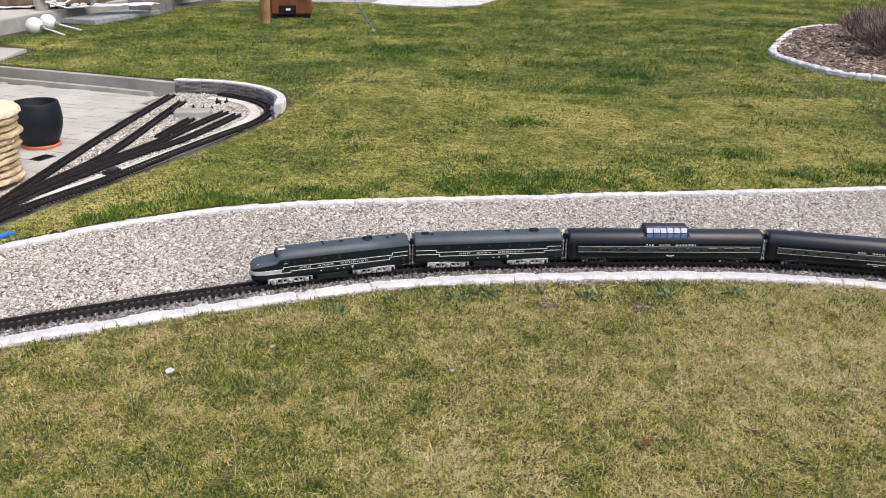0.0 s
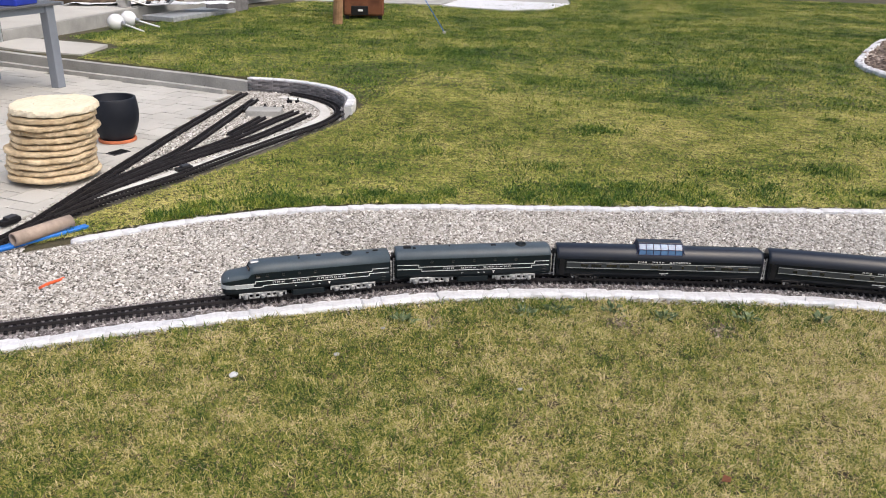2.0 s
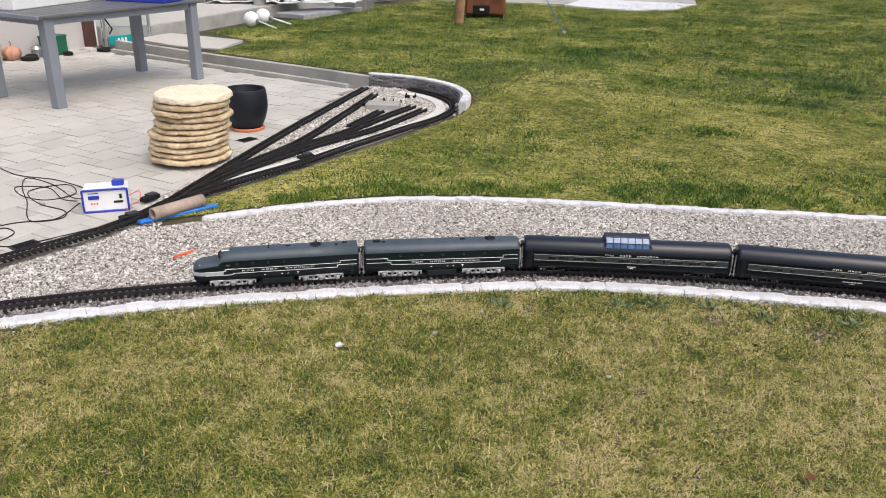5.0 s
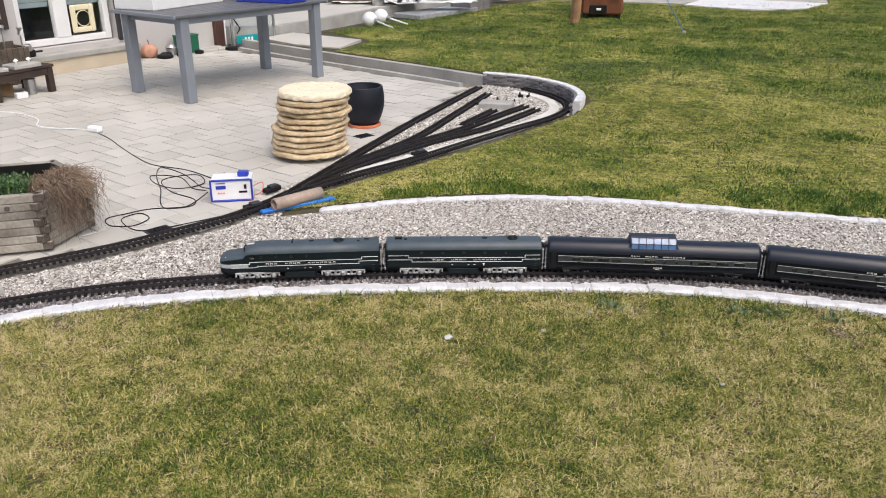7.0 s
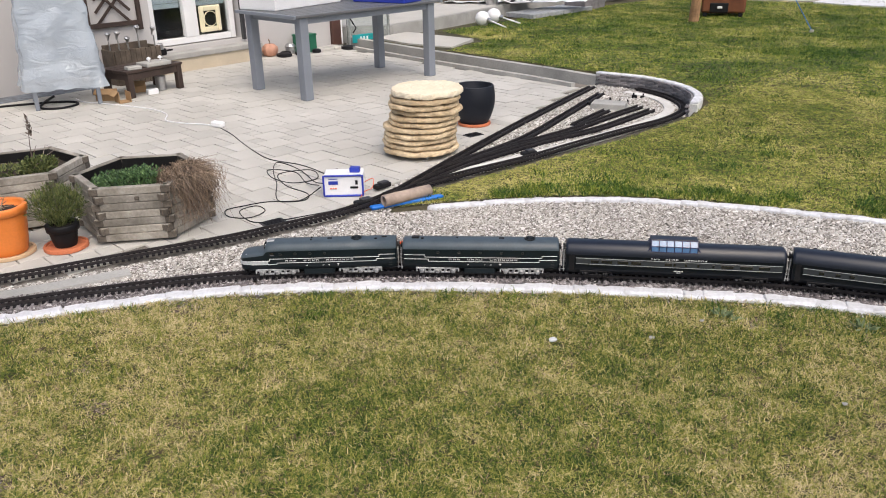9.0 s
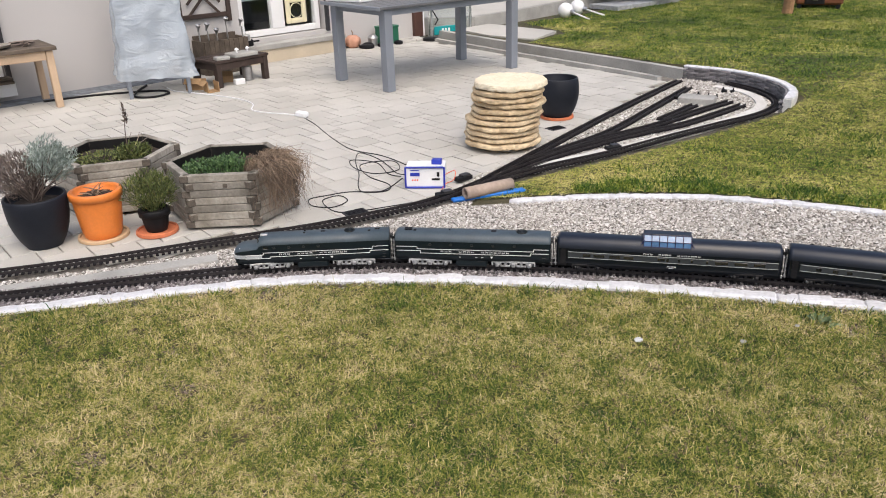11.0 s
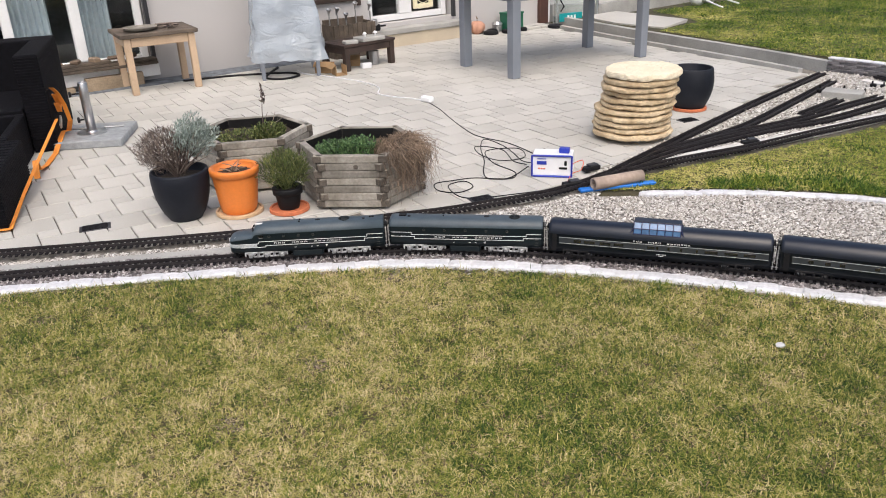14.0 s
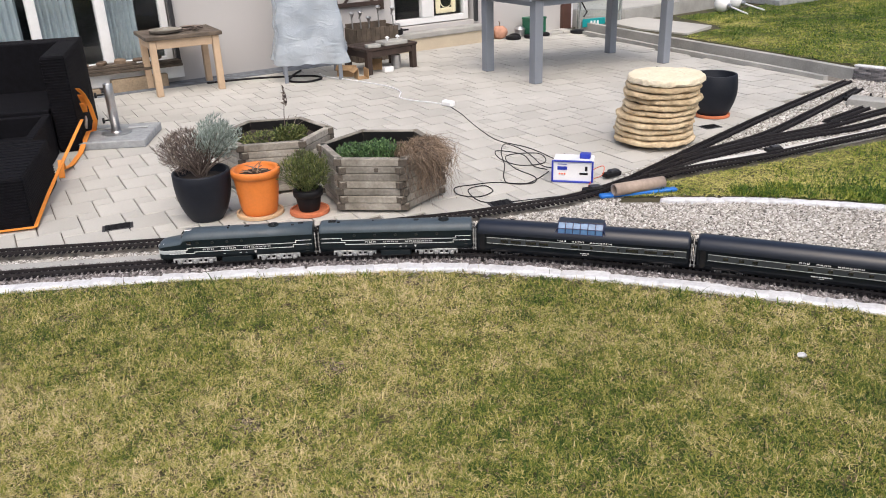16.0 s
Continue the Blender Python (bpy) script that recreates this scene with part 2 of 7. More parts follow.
# The bluish sheen of the sky on the coach roofs is put into this colour.
CAR_ROOF = paint("coach_slate_roof_sheen", (0.012, 0.016, 0.028), 0.32, vary=0.1, scale=14, fine=160, bump=0.04)
CAR_BAND = paint("coach_window_band", (0.032, 0.038, 0.044), 0.4, vary=0.08, bump=0.03)
COACH_LINE = paint("coach_grey_line", (0.42, 0.44, 0.43), 0.5, vary=0.05, bump=0)
LETTER = paint("white_lettering", (0.86, 0.87, 0.87), 0.5, vary=0.03, bump=0)
TRUCK = paint("silver_truck_frame", (0.56, 0.57, 0.58), 0.45, 0.25, vary=0.3, scale=40, fine=160, bump=0.2)
DOME_GLASS = paint("blue_tinted_panes", (0.10, 0.21, 0.40), 0.10, vary=0.15, scale=25, fine=60, bump=0.02, spec=0.9)
SMOKED = paint("smoked_panes", (0.012, 0.014, 0.016), 0.12, vary=0.2, scale=25, fine=60, bump=0.0, spec=0.8)

# ---------- mesh helpers ----------


def mesh_ob(name, bm, material, parent=None, smooth=False):
    me = bpy.data.meshes.new(name)
    bm.normal_update()
    if smooth:
        for f in bm.faces:
            f.smooth = True
    bm.to_mesh(me)
    bm.free()
    for m in (material if isinstance(material, (list, tuple)) else [material]):
        me.materials.append(m)
    ob = new(name, me)
    ob.parent = parent
    return ob


def part(name, bm, material, parent, label="", smooth=False):
    ob = mesh_ob(name, bm, material, parent, smooth)
    return tagged(ob, label) if label else ob


def thing(name, m, label, category, group=""):
    ob = new(name)
    ob.matrix_basis = m
    ob.empty_display_size = 0.1
    return tagged(ob, label, category, group)


def box(bm, size, centre=(0, 0, 0), bevel=0.0, turn=None, seg=1):
    m = Matrix.Translation(centre) @ (turn or Matrix.Identity(4)) @ Matrix.Diagonal((*size, 1))
    r = bmesh.ops.create_cube(bm, size=1, matrix=m)
    if bevel:
        edges = {e for v in r["verts"] for e in v.link_edges}
        bmesh.ops.bevel(bm, geom=list(edges), offset=bevel, segments=seg, affect="EDGES", profile=0.5)
    return bm


def cube(size, centre=(0, 0, 0), bevel=0.0, turn=None, seg=1):
    return box(bmesh.new(), size, centre, bevel, turn, seg)


def lathe(bm, profile, n=28, centre=(0, 0, 0), wobble=None, caps=True):
    rings = []
    for r, z in profile:
        ring = []
        for k in range(n):
            a = 2 * math.pi * k / n
            rr = r * (wobble(a, z) if wobble else 1)
            ring.append(bm.verts.new((centre[0] + rr * math.cos(a), centre[1] + rr * math.sin(a), centre[2] + z)))
        rings.append(ring)
    for a, b in zip(rings, rings[1:]):
        for k in range(n):
            bm.faces.new((a[k], a[(k + 1) % n], b[(k + 1) % n], b[k]))
    if caps and profile[0][0] > 0:
        bm.faces.new(reversed(rings[0]))
    if caps and profile[-1][0] > 0:
        bm.faces.new(rings[-1])
    return bm


def tube(bm, points, radius, n=8, flat=1.0):
    """A round rod along the points, closed at both ends; radius may be a list."""
    pts = [Vector(p) for p in points]
    rad = radius if isinstance(radius, (list, tuple)) else [radius] * len(pts)
    rings = []
    for i, p in enumerate(pts):
        d = (pts[min(i + 1, len(pts) - 1)] - pts[max(i - 1, 0)]).normalized()
        side = d.cross(Vector((0, 0, 1)))
        side = side.normalized() if side.length > 1e-4 else Vector((1, 0, 0))
        up = side.cross(d)
        rings.append([bm.verts.new(p + rad[i] * (math.cos(2 * math.pi * k / n) * side + flat * math.sin(2 * math.pi * k / n) * up)) for k in range(n)])
    for a, b in zip(rings, rings[1:]):
        for k in range(n):
            bm.faces.new((a[k], a[(k + 1) % n], b[(k + 1) % n], b[k]))
    bm.faces.new(rings[0]), bm.faces.new(reversed(rings[-1]))
    return bm


class Line:
    """A smooth line through points on the plan, by length."""

    def __init__(self, points, step=0.02):
        p = np.array(points, float)
        p = np.vstack([2 * p[0] - p[1], p, 2 * p[-1] - p[-2]])
        out = []
        for i in range(1, len(p) - 2):
            n = max(2, int(np.linalg.norm(p[i + 1] - p[i]) / step))
            for k in range(n):
                t = k / n
                out.append(0.5 * (2 * p[i] + (p[i + 1] - p[i - 1]) * t + (2 * p[i - 1] - 5 * p[i] + 4 * p[i + 1] - p[i + 2]) * t ** 2 + (3 * p[i] - p[i - 1] - 3 * p[i + 1] + p[i + 2]) * t ** 3))
        out.append(p[-2])
        self.set(np.array(out))

    def set(self, pts):
        self.p = pts
        self.s = np.concatenate([[0], np.cumsum(np.hypot(*np.diff(pts, axis=0).T))])
        self.length = self.s[-1]

    def at(self, s):
        x, y = (np.interp(s, self.s, self.p[:, k]) for k in (0, 1))
        if s < 0 or s > self.length:
            d = self.p[1] - self.p[0] if s < 0 else self.p[-1] - self.p[-2]
            d = d / np.hypot(*d) * (s if s < 0 else s - self.length)
            x, y = x + d[0], y + d[1]
        return np.array([x, y])

    def way(self, s):
        d = self.at(s + 0.02) - self.at(s - 0.02)
        return d / np.hypot(*d)

    def angle(self, s):
        w = self.way(s)
        return math.degrees(math.atan2(w[1], w[0]))

    def offset(self, d):
        """The line that runs d to the left of this one."""
        o = Line([self.p[0], self.p[-1]])
        w = np.gradient(self.p, axis=0)
        w /= np.hypot(w[:, 0], w[:, 1])[:, None]
        k = np.ones(9) / 9
        pad = np.pad(w, ((4, 4), (0, 0)), "edge")
        w = np.stack([np.convolve(pad[:, c], k, "valid") for c in (0, 1)], 1)
        o.set(self.p + d * np.stack([-w[:, 1], w[:, 0]], 1))
        return o

    def near(self, q):
        d = np.hypot(*(self.p - np.array(q)).T)
        return float(self.s[d.argmin()])


def swept(bm, line, s0, s1, profile, step=0.06, z=0.0):
    """Carries a closed profile of (across, up) along a line on the plan."""
    n = max(2, int(abs(s1 - s0) / step) + 1)
    rings = []
    for s in np.linspace(s0, s1, n):
        p, w = line.at(s), line.way(s)
        rings.append([bm.verts.new((p[0] - w[1] * a, p[1] + w[0] * a, z + u)) for a, u in profile])
    m = len(profile)
    for a, b in zip(rings, rings[1:]):
        for k in range(m):
            bm.faces.new((a[k], b[k], b[(k + 1) % m], a[(k + 1) % m]))
    bm.faces.new(rings[0]), bm.faces.new(list(reversed(rings[-1])))
    bmesh.ops.recalc_face_normals(bm, faces=bm.faces)
    return bm


def bulk(name, verts, faces, material, label, smooth=False):
    """One mesh of very many small pieces."""
    me = bpy.data.meshes.new(name)
    verts, faces = np.asarray(verts, np.float32), np.asarray(faces, np.int32)
    k = faces.shape[1]
    me.vertices.add(len(verts)), me.loops.add(faces.size), me.polygons.add(len(faces))
    me.vertices.foreach_set("co", verts.ravel())
    me.loops.foreach_set("vertex_index", faces.ravel())
    me.polygons.foreach_set("loop_start", np.arange(0, faces.size, k, dtype=np.int32))
    me.polygons.foreach_set("loop_total", np.full(len(faces), k, np.int32))
    me.polygons.foreach_set("use_smooth", np.full(len(faces), smooth))
    me.update(calc_edges=True)
    me.materials.append(material)
    return tagged(new(name, me), label, kind="stuff")


def inside(poly, x, y):
    """Which of the points lie in a polygon on the plan."""
    poly = np.asarray(poly)
    hit = np.zeros(len(x), bool)
    for (x0, y0), (x1, y1) in zip(poly, np.roll(poly, -1, 0)):
        if y0 == y1:
            continue
        cross = (y0 > y) != (y1 > y)
        hit ^= cross & (x < (x1 - x0) * (y - y0) / (y1 - y0) + x0)
    return hit


def gap_to(points, q):
    """How far each place of q lies from the nearest of the points."""
    out = np.empty(len(q))
    for k in range(0, len(q), 20000):
        d = q[k:k + 20000, None, :] - np.asarray(points)[None]
        out[k:k + 20000] = np.sqrt((d ** 2).sum(2).min(1))
    return out


def waves(q, scale, seed):
    """A soft uneven field over the plan, about -1 to 1."""
    r = np.random.default_rng(seed)
    out = np.zeros(len(q))
    for _ in range(9):
        a, f = r.random() * 6.283, scale * (0.6 + 1.2 * r.random())
        out += np.sin(f * (q[:, 0] * np.cos(a) + q[:, 1] * np.sin(a)) + 6.283 * r.random())
    return out / 4.5


def scatter(poly, density, rng):
    poly = np.asarray(poly)
    lo, hi = poly.min(0), poly.max(0)
    n = int(density * np.prod(hi - lo))
    q = lo + rng.random((n, 2)) * (hi - lo)
    return q[inside(poly, q[:, 0], q[:, 1])]


def pebbles(name, q, z, size, material, label, rng, flat=0.65):
    """Eight-sided stones, each with a shape and turn of its own."""
    n = len(q)
    unit = np.array([(1, 0, 0), (0, 1, 0), (-1, 0, 0), (0, -1, 0), (0, 0, 1), (0, 0, -1)], float)
    v = np.tile(unit, (n, 1, 1)) * (0.7 + 0.6 * rng.random((n, 6, 1)))
    v *= (size * np.exp(0.32 * rng.standard_normal((n, 1)))[:, :, None]) * np.array([1, 0.75, flat])
    t, u = rng.random(n) * 6.283, (rng.random(n) - 0.5) * 1.0
    x = v[:, :, 0] * np.cos(u)[:, None] + v[:, :, 2] * np.sin(u)[:, None]
    zz = -v[:, :, 0] * np.sin(u)[:, None] + v[:, :, 2] * np.cos(u)[:, None]
    xr = x * np.cos(t)[:, None] - v[:, :, 1] * np.sin(t)[:, None]
    yr = x * np.sin(t)[:, None] + v[:, :, 1] * np.cos(t)[:, None]
    out = np.stack([xr + q[:, :1], yr + q[:, 1:], zz + np.asarray(z).reshape(-1, 1)], 2).reshape(-1, 3)
    f = np.array([(0, 1, 4), (1, 2, 4), (2, 3, 4), (3, 0, 4), (1, 0, 5), (2, 1, 5), (3, 2, 5), (0, 3, 5)])[:4 if size < 0.009 else 8]
    return bulk(name, out, (f[None] + 6 * np.arange(n)[:, None, None]).reshape(-1, 3), material, label)


def blades(name, q, z, length, width, material, label, rng, lean=0.9, curl=0.5, plain=False):
    """Grass: bent blades of two faces each."""
    n = len(q)
    a = rng.random(n) * 6.283
    face = a + 1.57 + 0.5 * rng.standard_normal(n)
    ln = length * np.exp(0.35 * rng.standard_normal(n))
    tilt = np.clip(0.3 + np.abs(rng.standard_normal(n)) * lean * 0.75, 0, 1.5)
    d = np.stack([np.cos(a) * np.sin(tilt), np.sin(a) * np.sin(tilt), np.cos(tilt)], 1)
    tilt2 = np.clip(tilt + curl * rng.random(n) * 1.5, 0, 1.62)
    d2 = np.stack([np.cos(a) * np.sin(tilt2), np.sin(a) * np.sin(tilt2), np.cos(tilt2)], 1)
    side = np.stack([np.cos(face), np.sin(face), np.zeros(n)], 1) * (width * (0.6 + 0.8 * rng.random(n)))[:, None] / 2
    base = np.c_[q, np.asarray(z) * np.ones(n)]
    mid = base + d * (ln * 0.55)[:, None]
    tip = mid + d2 * (ln * 0.45)[:, None]
    if plain:
        v = np.stack([base - side, base + side, tip], 1).reshape(-1, 3)
        return bulk(name, v, np.arange(3 * n).reshape(-1, 3), material, label)
    v = np.stack([base - side, base + side, mid + side * 0.8, mid - side * 0.8, tip], 1).reshape(-1, 3)
    k = 5 * np.arange(n)[:, None]
    f = np.concatenate([k + np.array([0, 1, 2]), k + np.array([0, 2, 3]), k + np.array([3, 2, 4])], 1).reshape(-1, 3)
    return bulk(name, v, f, material, label)


rng = np.random.default_rng(7)

# ---------- plan ----------
KERB = Line([(-4.75, -0.80), (-4.28, -0.12), (-3.95, 0.33), (-3.65, 0.73), (-3.35, 1.10), (-3.03, 1.46), (-2.70, 1.82), (-2.34, 2.16), (-1.93, 2.43), (-1.52, 2.64), (-1.11, 2.83),
             (-0.66, 3.01), (-0.20, 3.17), (0.29, 3.26), (0.81, 3.31), (1.32, 3.33), (1.81, 3.29), (2.40, 3.15), (3.00, 2.92)])
FAR_KERB = Line([(-2.30, 3.28), (-2.06, 3.48), (-1.88, 3.63), (-1.67, 3.79), (-1.44, 3.93), (-1.17, 4.05), (-0.89, 4.14), (-0.59, 4.21), (-0.28, 4.26), (0.04, 4.30), (0.36, 4.34), (1.02, 4.44), (2.06, 4.58), (3.2, 4.76)])
MAIN = KERB.offset(0.098)
SIDING = Line([(-5.0, -0.55), (-4.45, 0.30), (-4.02, 0.86), (-3.68, 1.27), (-3.28, 1.76), (-2.97, 2.21), (-2.71, 2.59), (-2.58, 2.84), (-2.45, 3.11), (-2.39, 3.35), (-2.36, 3.62)])
WALL_AT, WALL_WAY = Vector((-7.13, 4.37)), Vector((0.2105, 0.9776))


def lawn_height(x, y):
    """The lawn is level by the gravel, swells a hand's width beside the yard wall and sinks again behind it."""
    x, y = np.asarray(x, float), np.asarray(y, float)
    t = np.clip((y - 4.9) / 1.6, 0, 1)
    t = t * t * (3 - 2 * t)
    u = np.clip((x + 0.8) / 1.6, 0, 1)
    swell = 0.058 * np.exp(-((y - 7.3) / 1.6) ** 2) * (1 - u * u * (3 - 2 * u))
    return 0.004 + t * (0.026 + swell) + 0.006 * np.sin(1.7 * x + 0.6) * np.sin(1.3 * y)

YARD_EDGE = [(-2.30, 3.74), (-2.19, 4.02), (-1.97, 4.50), (-1.79, 5.00), (-1.60, 5.52), (-1.45, 5.88), (-1.36, 6.22), (-1.42, 6.52), (-1.64, 6.80), (-2.00, 7.01), (-2.42, 7.07)]
BACK_EDGE = [(-2.42, 7.07), (-2.97, 7.27), (-3.70, 7.50), (-4.50, 7.75), (-5.50, 8.10), (-6.20, 8.36)]
house_start, house_end = WALL_AT - 8.0 * WALL_WAY, WALL_AT + 4.05 * WALL_WAY
GRAVEL_AREA = [*KERB.p[::4], *FAR_KERB.p[::-4], *SIDING.p[::-4]]
PATIO_AREA = [*SIDING.p[::4], *YARD_EDGE, *BACK_EDGE, tuple(house_end), tuple(house_start)]

LOW_AREA = [*SIDING.p[::4], *[(x + 0.04, y) for x, y in YARD_EDGE[:7]], *[(x + 0.03, y + 0.05) for x, y in YARD_EDGE[7:-1]], *[(x, y + 0.06) for x, y in BACK_EDGE], (-6.5, 8.7), (-9.0, 8.7), (-11.0, -3.2), (-5.4, -3.2)]

# ---------- ground ----------


def build_ground():
    xs = np.concatenate([[-600, -200, -80, -40, -20, -13], np.arange(-9.5, 8, 0.07), [10, 14, 25, 60, 200, 600]])
    ys = np.concatenate([[-600, -200, -60, -20, -8], np.arange(-3, 9, 0.07), np.arange(9, 16, 0.3), [18, 24, 40, 90, 250, 600]])
    gx, gy = np.meshgrid(xs, ys)
    x, y = gx.ravel(), gy.ravel()
    z = lawn_height(x, y)
    low = inside(GRAVEL_AREA, x, y) | inside(LOW_AREA, x, y)
    z = np.where(low, -0.045, z - 0.006)
    n, m = len(xs), len(ys)
    k = (np.arange(m - 1)[:, None] * n + np.arange(n - 1)).reshape(-1, 1)
    ob = bulk("ground", np.stack([x, y, z], 1), k + np.array([0, 1, n + 1, n]), SOIL, "green and straw-coloured winter lawn with bare patches", True)
    return tagged(ob, category="lawn", kind="structure")


build_ground()


def flat(name, poly, z, material, label, thick=0.05):
    bm = bmesh.new()
    top = bm.faces.new([bm.verts.new((p[0], p[1], z)) for p in poly])
    r = bmesh.ops.extrude_face_region(bm, geom=[top])
    for v in r["geom"]:
        if isinstance(v, bmesh.types.BMVert):
            v.co.z -= thick
    bmesh.ops.recalc_face_normals(bm, faces=bm.faces)
    bmesh.ops.triangulate(bm, faces=[f for f in bm.faces if len(f.verts) > 4])
    return tagged(mesh_ob(name, bm, material), label, kind="structure")


flat("gravel_path", GRAVEL_AREA, -0.006, GRAVEL_BED, "pale gravel bed between two white stone edgings", 0.03)
flat("patio_bed", PATIO_AREA, -0.012, JOINT, "sand joints under the concrete patio paving", 0.03)

# gravel: pebbles on the bed, darker chips by the main track
q = scatter([*KERB.offset(0.04).p[::6], *FAR_KERB.offset(-0.03).p[::-6], *SIDING.offset(-0.06).p[::-6]], 19000, rng)
q = q[(q[:, 0] > -4.4) & (q[:, 0] < 2.7)]
s_near = gap_to(MAIN.p[::3], q)
by_track = s_near < 0.075 + 0.03 * rng.random(len(q))
pebbles("gravel", q[~by_track], rng.random((~by_track).sum()) * 0.007 - 0.003, 0.0062, PEBBLE, "pale beige and grey garden gravel", rng)
qb = scatter([*KERB.offset(0.012).p[::6], *KERB.offset(0.19).p[::-6]], 24000, rng)
qb = qb[(qb[:, 0] > -4.4) & (qb[:, 0] < 2.7)]
pebbles("ballast", qb, rng.random(len(qb)) * 0.012 + 0.003, 0.0062, BALLAST, "grey and purple ballast chips along the track", rng)

# ---------- white stone edgings ----------


def build_edging(name, line, s0, s1, label, width=0.052):
    bm = swept(bmesh.new(), line, s0, s1, [(-width * 0.5, -0.04), (width * 0.5, -0.04), (width * 0.42, 0.006), (-width * 0.42, 0.006)])
    bed = tagged(mesh_ob(name, bm, MORTAR), label, "edging", kind="structure")
    shapes = []
    for k in range(9):
        b = cube((0.118, width * 0.98, 0.046), (0, 0, -0.006), 0.007)
        bmesh.ops.subdivide_edges(b, edges=[e for e in b.edges if e.calc_length() > 0.03], cuts=2, use_grid_fill=True)
        for v in b.verts:
            v.co += 0.006 * noise.noise_vector(v.co * 22 + Vector((7.3 * k, 0, 0))) + 0.004 * noise.noise_vector(v.co * 70 + Vector((0, 3.1 * k, 0)))
        me = bpy.data.meshes.new("edging_stone")
        b.to_mesh(me), b.free()
        me.materials.append(KERBSTONE)
        shapes.append(me)
    s = s0 + 0.06
    while s < s1 - 0.06:
        p, ln = line.at(s), random.uniform(0.85, 1.12)
        ob = new("edging_stone", random.choice(shapes))
        ob.parent = bed
        ob.matrix_basis = pose(p[0], p[1], random.uniform(-0.003, 0.003), random.uniform(-3, 3), random.uniform(-1.5, 1.5), line.angle(s) + random.uniform(-2.5, 2.5)) @ Matrix.Diagonal((ln, random.uniform(0.9, 1.08), 1, 1))
        s += 0.112 * ln * 0.93


build_edging("edging_inner", KERB.offset(-0.020), 0.6, KERB.length - 0.2, "rough white stone edging between lawn and gravel", 0.068)
build_edging("edging_outer", FAR_KERB, 0.28, FAR_KERB.length, "rough white stone edging along the far lawn", 0.046)

# ---------- model railway tracks ----------
RAIL_TOP = 0.036


def build_track(name, line, s0, s1, label, base=0.014):
    """Two rails on plastic sleepers, 45 mm apart."""
    top = thing(name, Matrix.Identity(4), label, "model track", "model railway tracks")
    for d in (-0.0235, 0.0235):
        part("rail", swept(bmesh.new(), line, s0, s1, [(d - 0.0032, base + 0.008), (d + 0.0032, base + 0.008), (d + 0.002, base + 0.022), (d - 0.002, base + 0.022)], 0.05), RAIL, top)
    me = None
    for s in np.arange(s0 + 0.012, s1, 0.027):
        p = line.at(s)
        m = pose(p[0], p[1], base + 0.004, 0, 0, line.angle(s) + random.uniform(-1, 1))
        if me is None:
            b = cube((0.0135, 0.076, 0.009), (0, 0, 0), 0.0015)
            box(b, (0.011, 0.012, 0.005), (0, -0.0235, 0.006)), box(b, (0.011, 0.012, 0.005), (0, 0.0235, 0.006))
            me = bpy.data.meshes.new("sleeper")
            b.to_mesh(me), b.free()
            me.materials.append(SLEEPER)
        ob = new("sleeper", me)
        ob.parent, ob.matrix_basis = top, m
    return top


build_track("main_track", MAIN, 0.9, MAIN.length - 0.3, "dark model railway track curving through pale gravel")
build_track("siding_track", SIDING, 0.9, SIDING.length, "dark model railway track between patio and gravel")
build_track("yard_track", Line([(-2.36, 3.62), (-2.37, 3.9), (-2.385, 4.4), (-2.40, 5.0), (-2.405, 5.7), (-2.39, 6.88)]), 0, 3.26, "long dark yard track beside the paving")
build_track("yard_track", Line([(-2.38, 4.0), (-2.30, 4.35), (-2.22, 4.75), (-2.19, 5.1), (-2.20, 5.75), (-2.22, 6.68)]), 0.12, 2.66, "dark yard track ending in the gravel")
build_track("yard_track", Line([(-2.02, 5.47), (-1.96, 6.04)]), 0, 0.56, "short loose piece of dark track")
build_track("yard_track", Line([(-2.34, 3.95), (-2.27, 4.45), (-2.19, 4.75), (-2.08, 5.02), (-1.97, 5.37), (-1.87, 5.84), (-1.76, 6.28)]), 0.1, 2.4, "dark yard track curving to its end")
build_track("yard_track", Line([(-2.33, 3.7), (-2.26, 4.2), (-2.15, 4.6), (-2.01, 5.0), (-1.84, 5.38), (-1.73, 5.80), (-1.64, 6.22)]), 0, 2.6, "dark yard track beside the concrete edge")
build_track("yard_loop_track", Line([(-2.38, 3.35), (-2.30, 3.70), (-2.17, 4.06), (-1.97, 4.52), (-1.80, 5.02), (-1.61, 5.54), (-1.47, 5.90), (-1.42, 6.22), (-1.49, 6.50), (-1.70, 6.76), (-2.02, 6.95), (-2.42, 7.0)]), 0.15, 4.02, "dark track looping round the yard under the wall")

# yard ballast and concrete rim
yq = scatter([(-2.46, 3.55), (-2.47, 4.3), (-2.48, 6.95), (-2.42, 7.04), *YARD_EDGE[-2::-1]], 8000, rng)
pebbles("yard_gravel", yq, rng.random(len(yq)) * 0.008 + 0.002, 0.0085, PEBBLE, "pale gravel between the yard tracks", rng)
rim = Line([(-2.26, 4.00), (-2.10, 4.38), (-1.95, 4.74), (-1.75, 5.26), (-1.59, 5.75), (-1.515, 6.18), (-1.60, 6.48), (-1.78, 6.70), (-2.05, 6.82)])
tagged(mesh_ob("yard_rim", swept(bmesh.new(), rim, 0, rim.length, [(-0.034, -0.03), (0.044, -0.03), (0.044, 0.020), (-0.034, 0.020)]), PALE_CONCRETE), "pale concrete rim round the yard", "edging", kind="structure")
strip = SIDING.offset(-0.16)
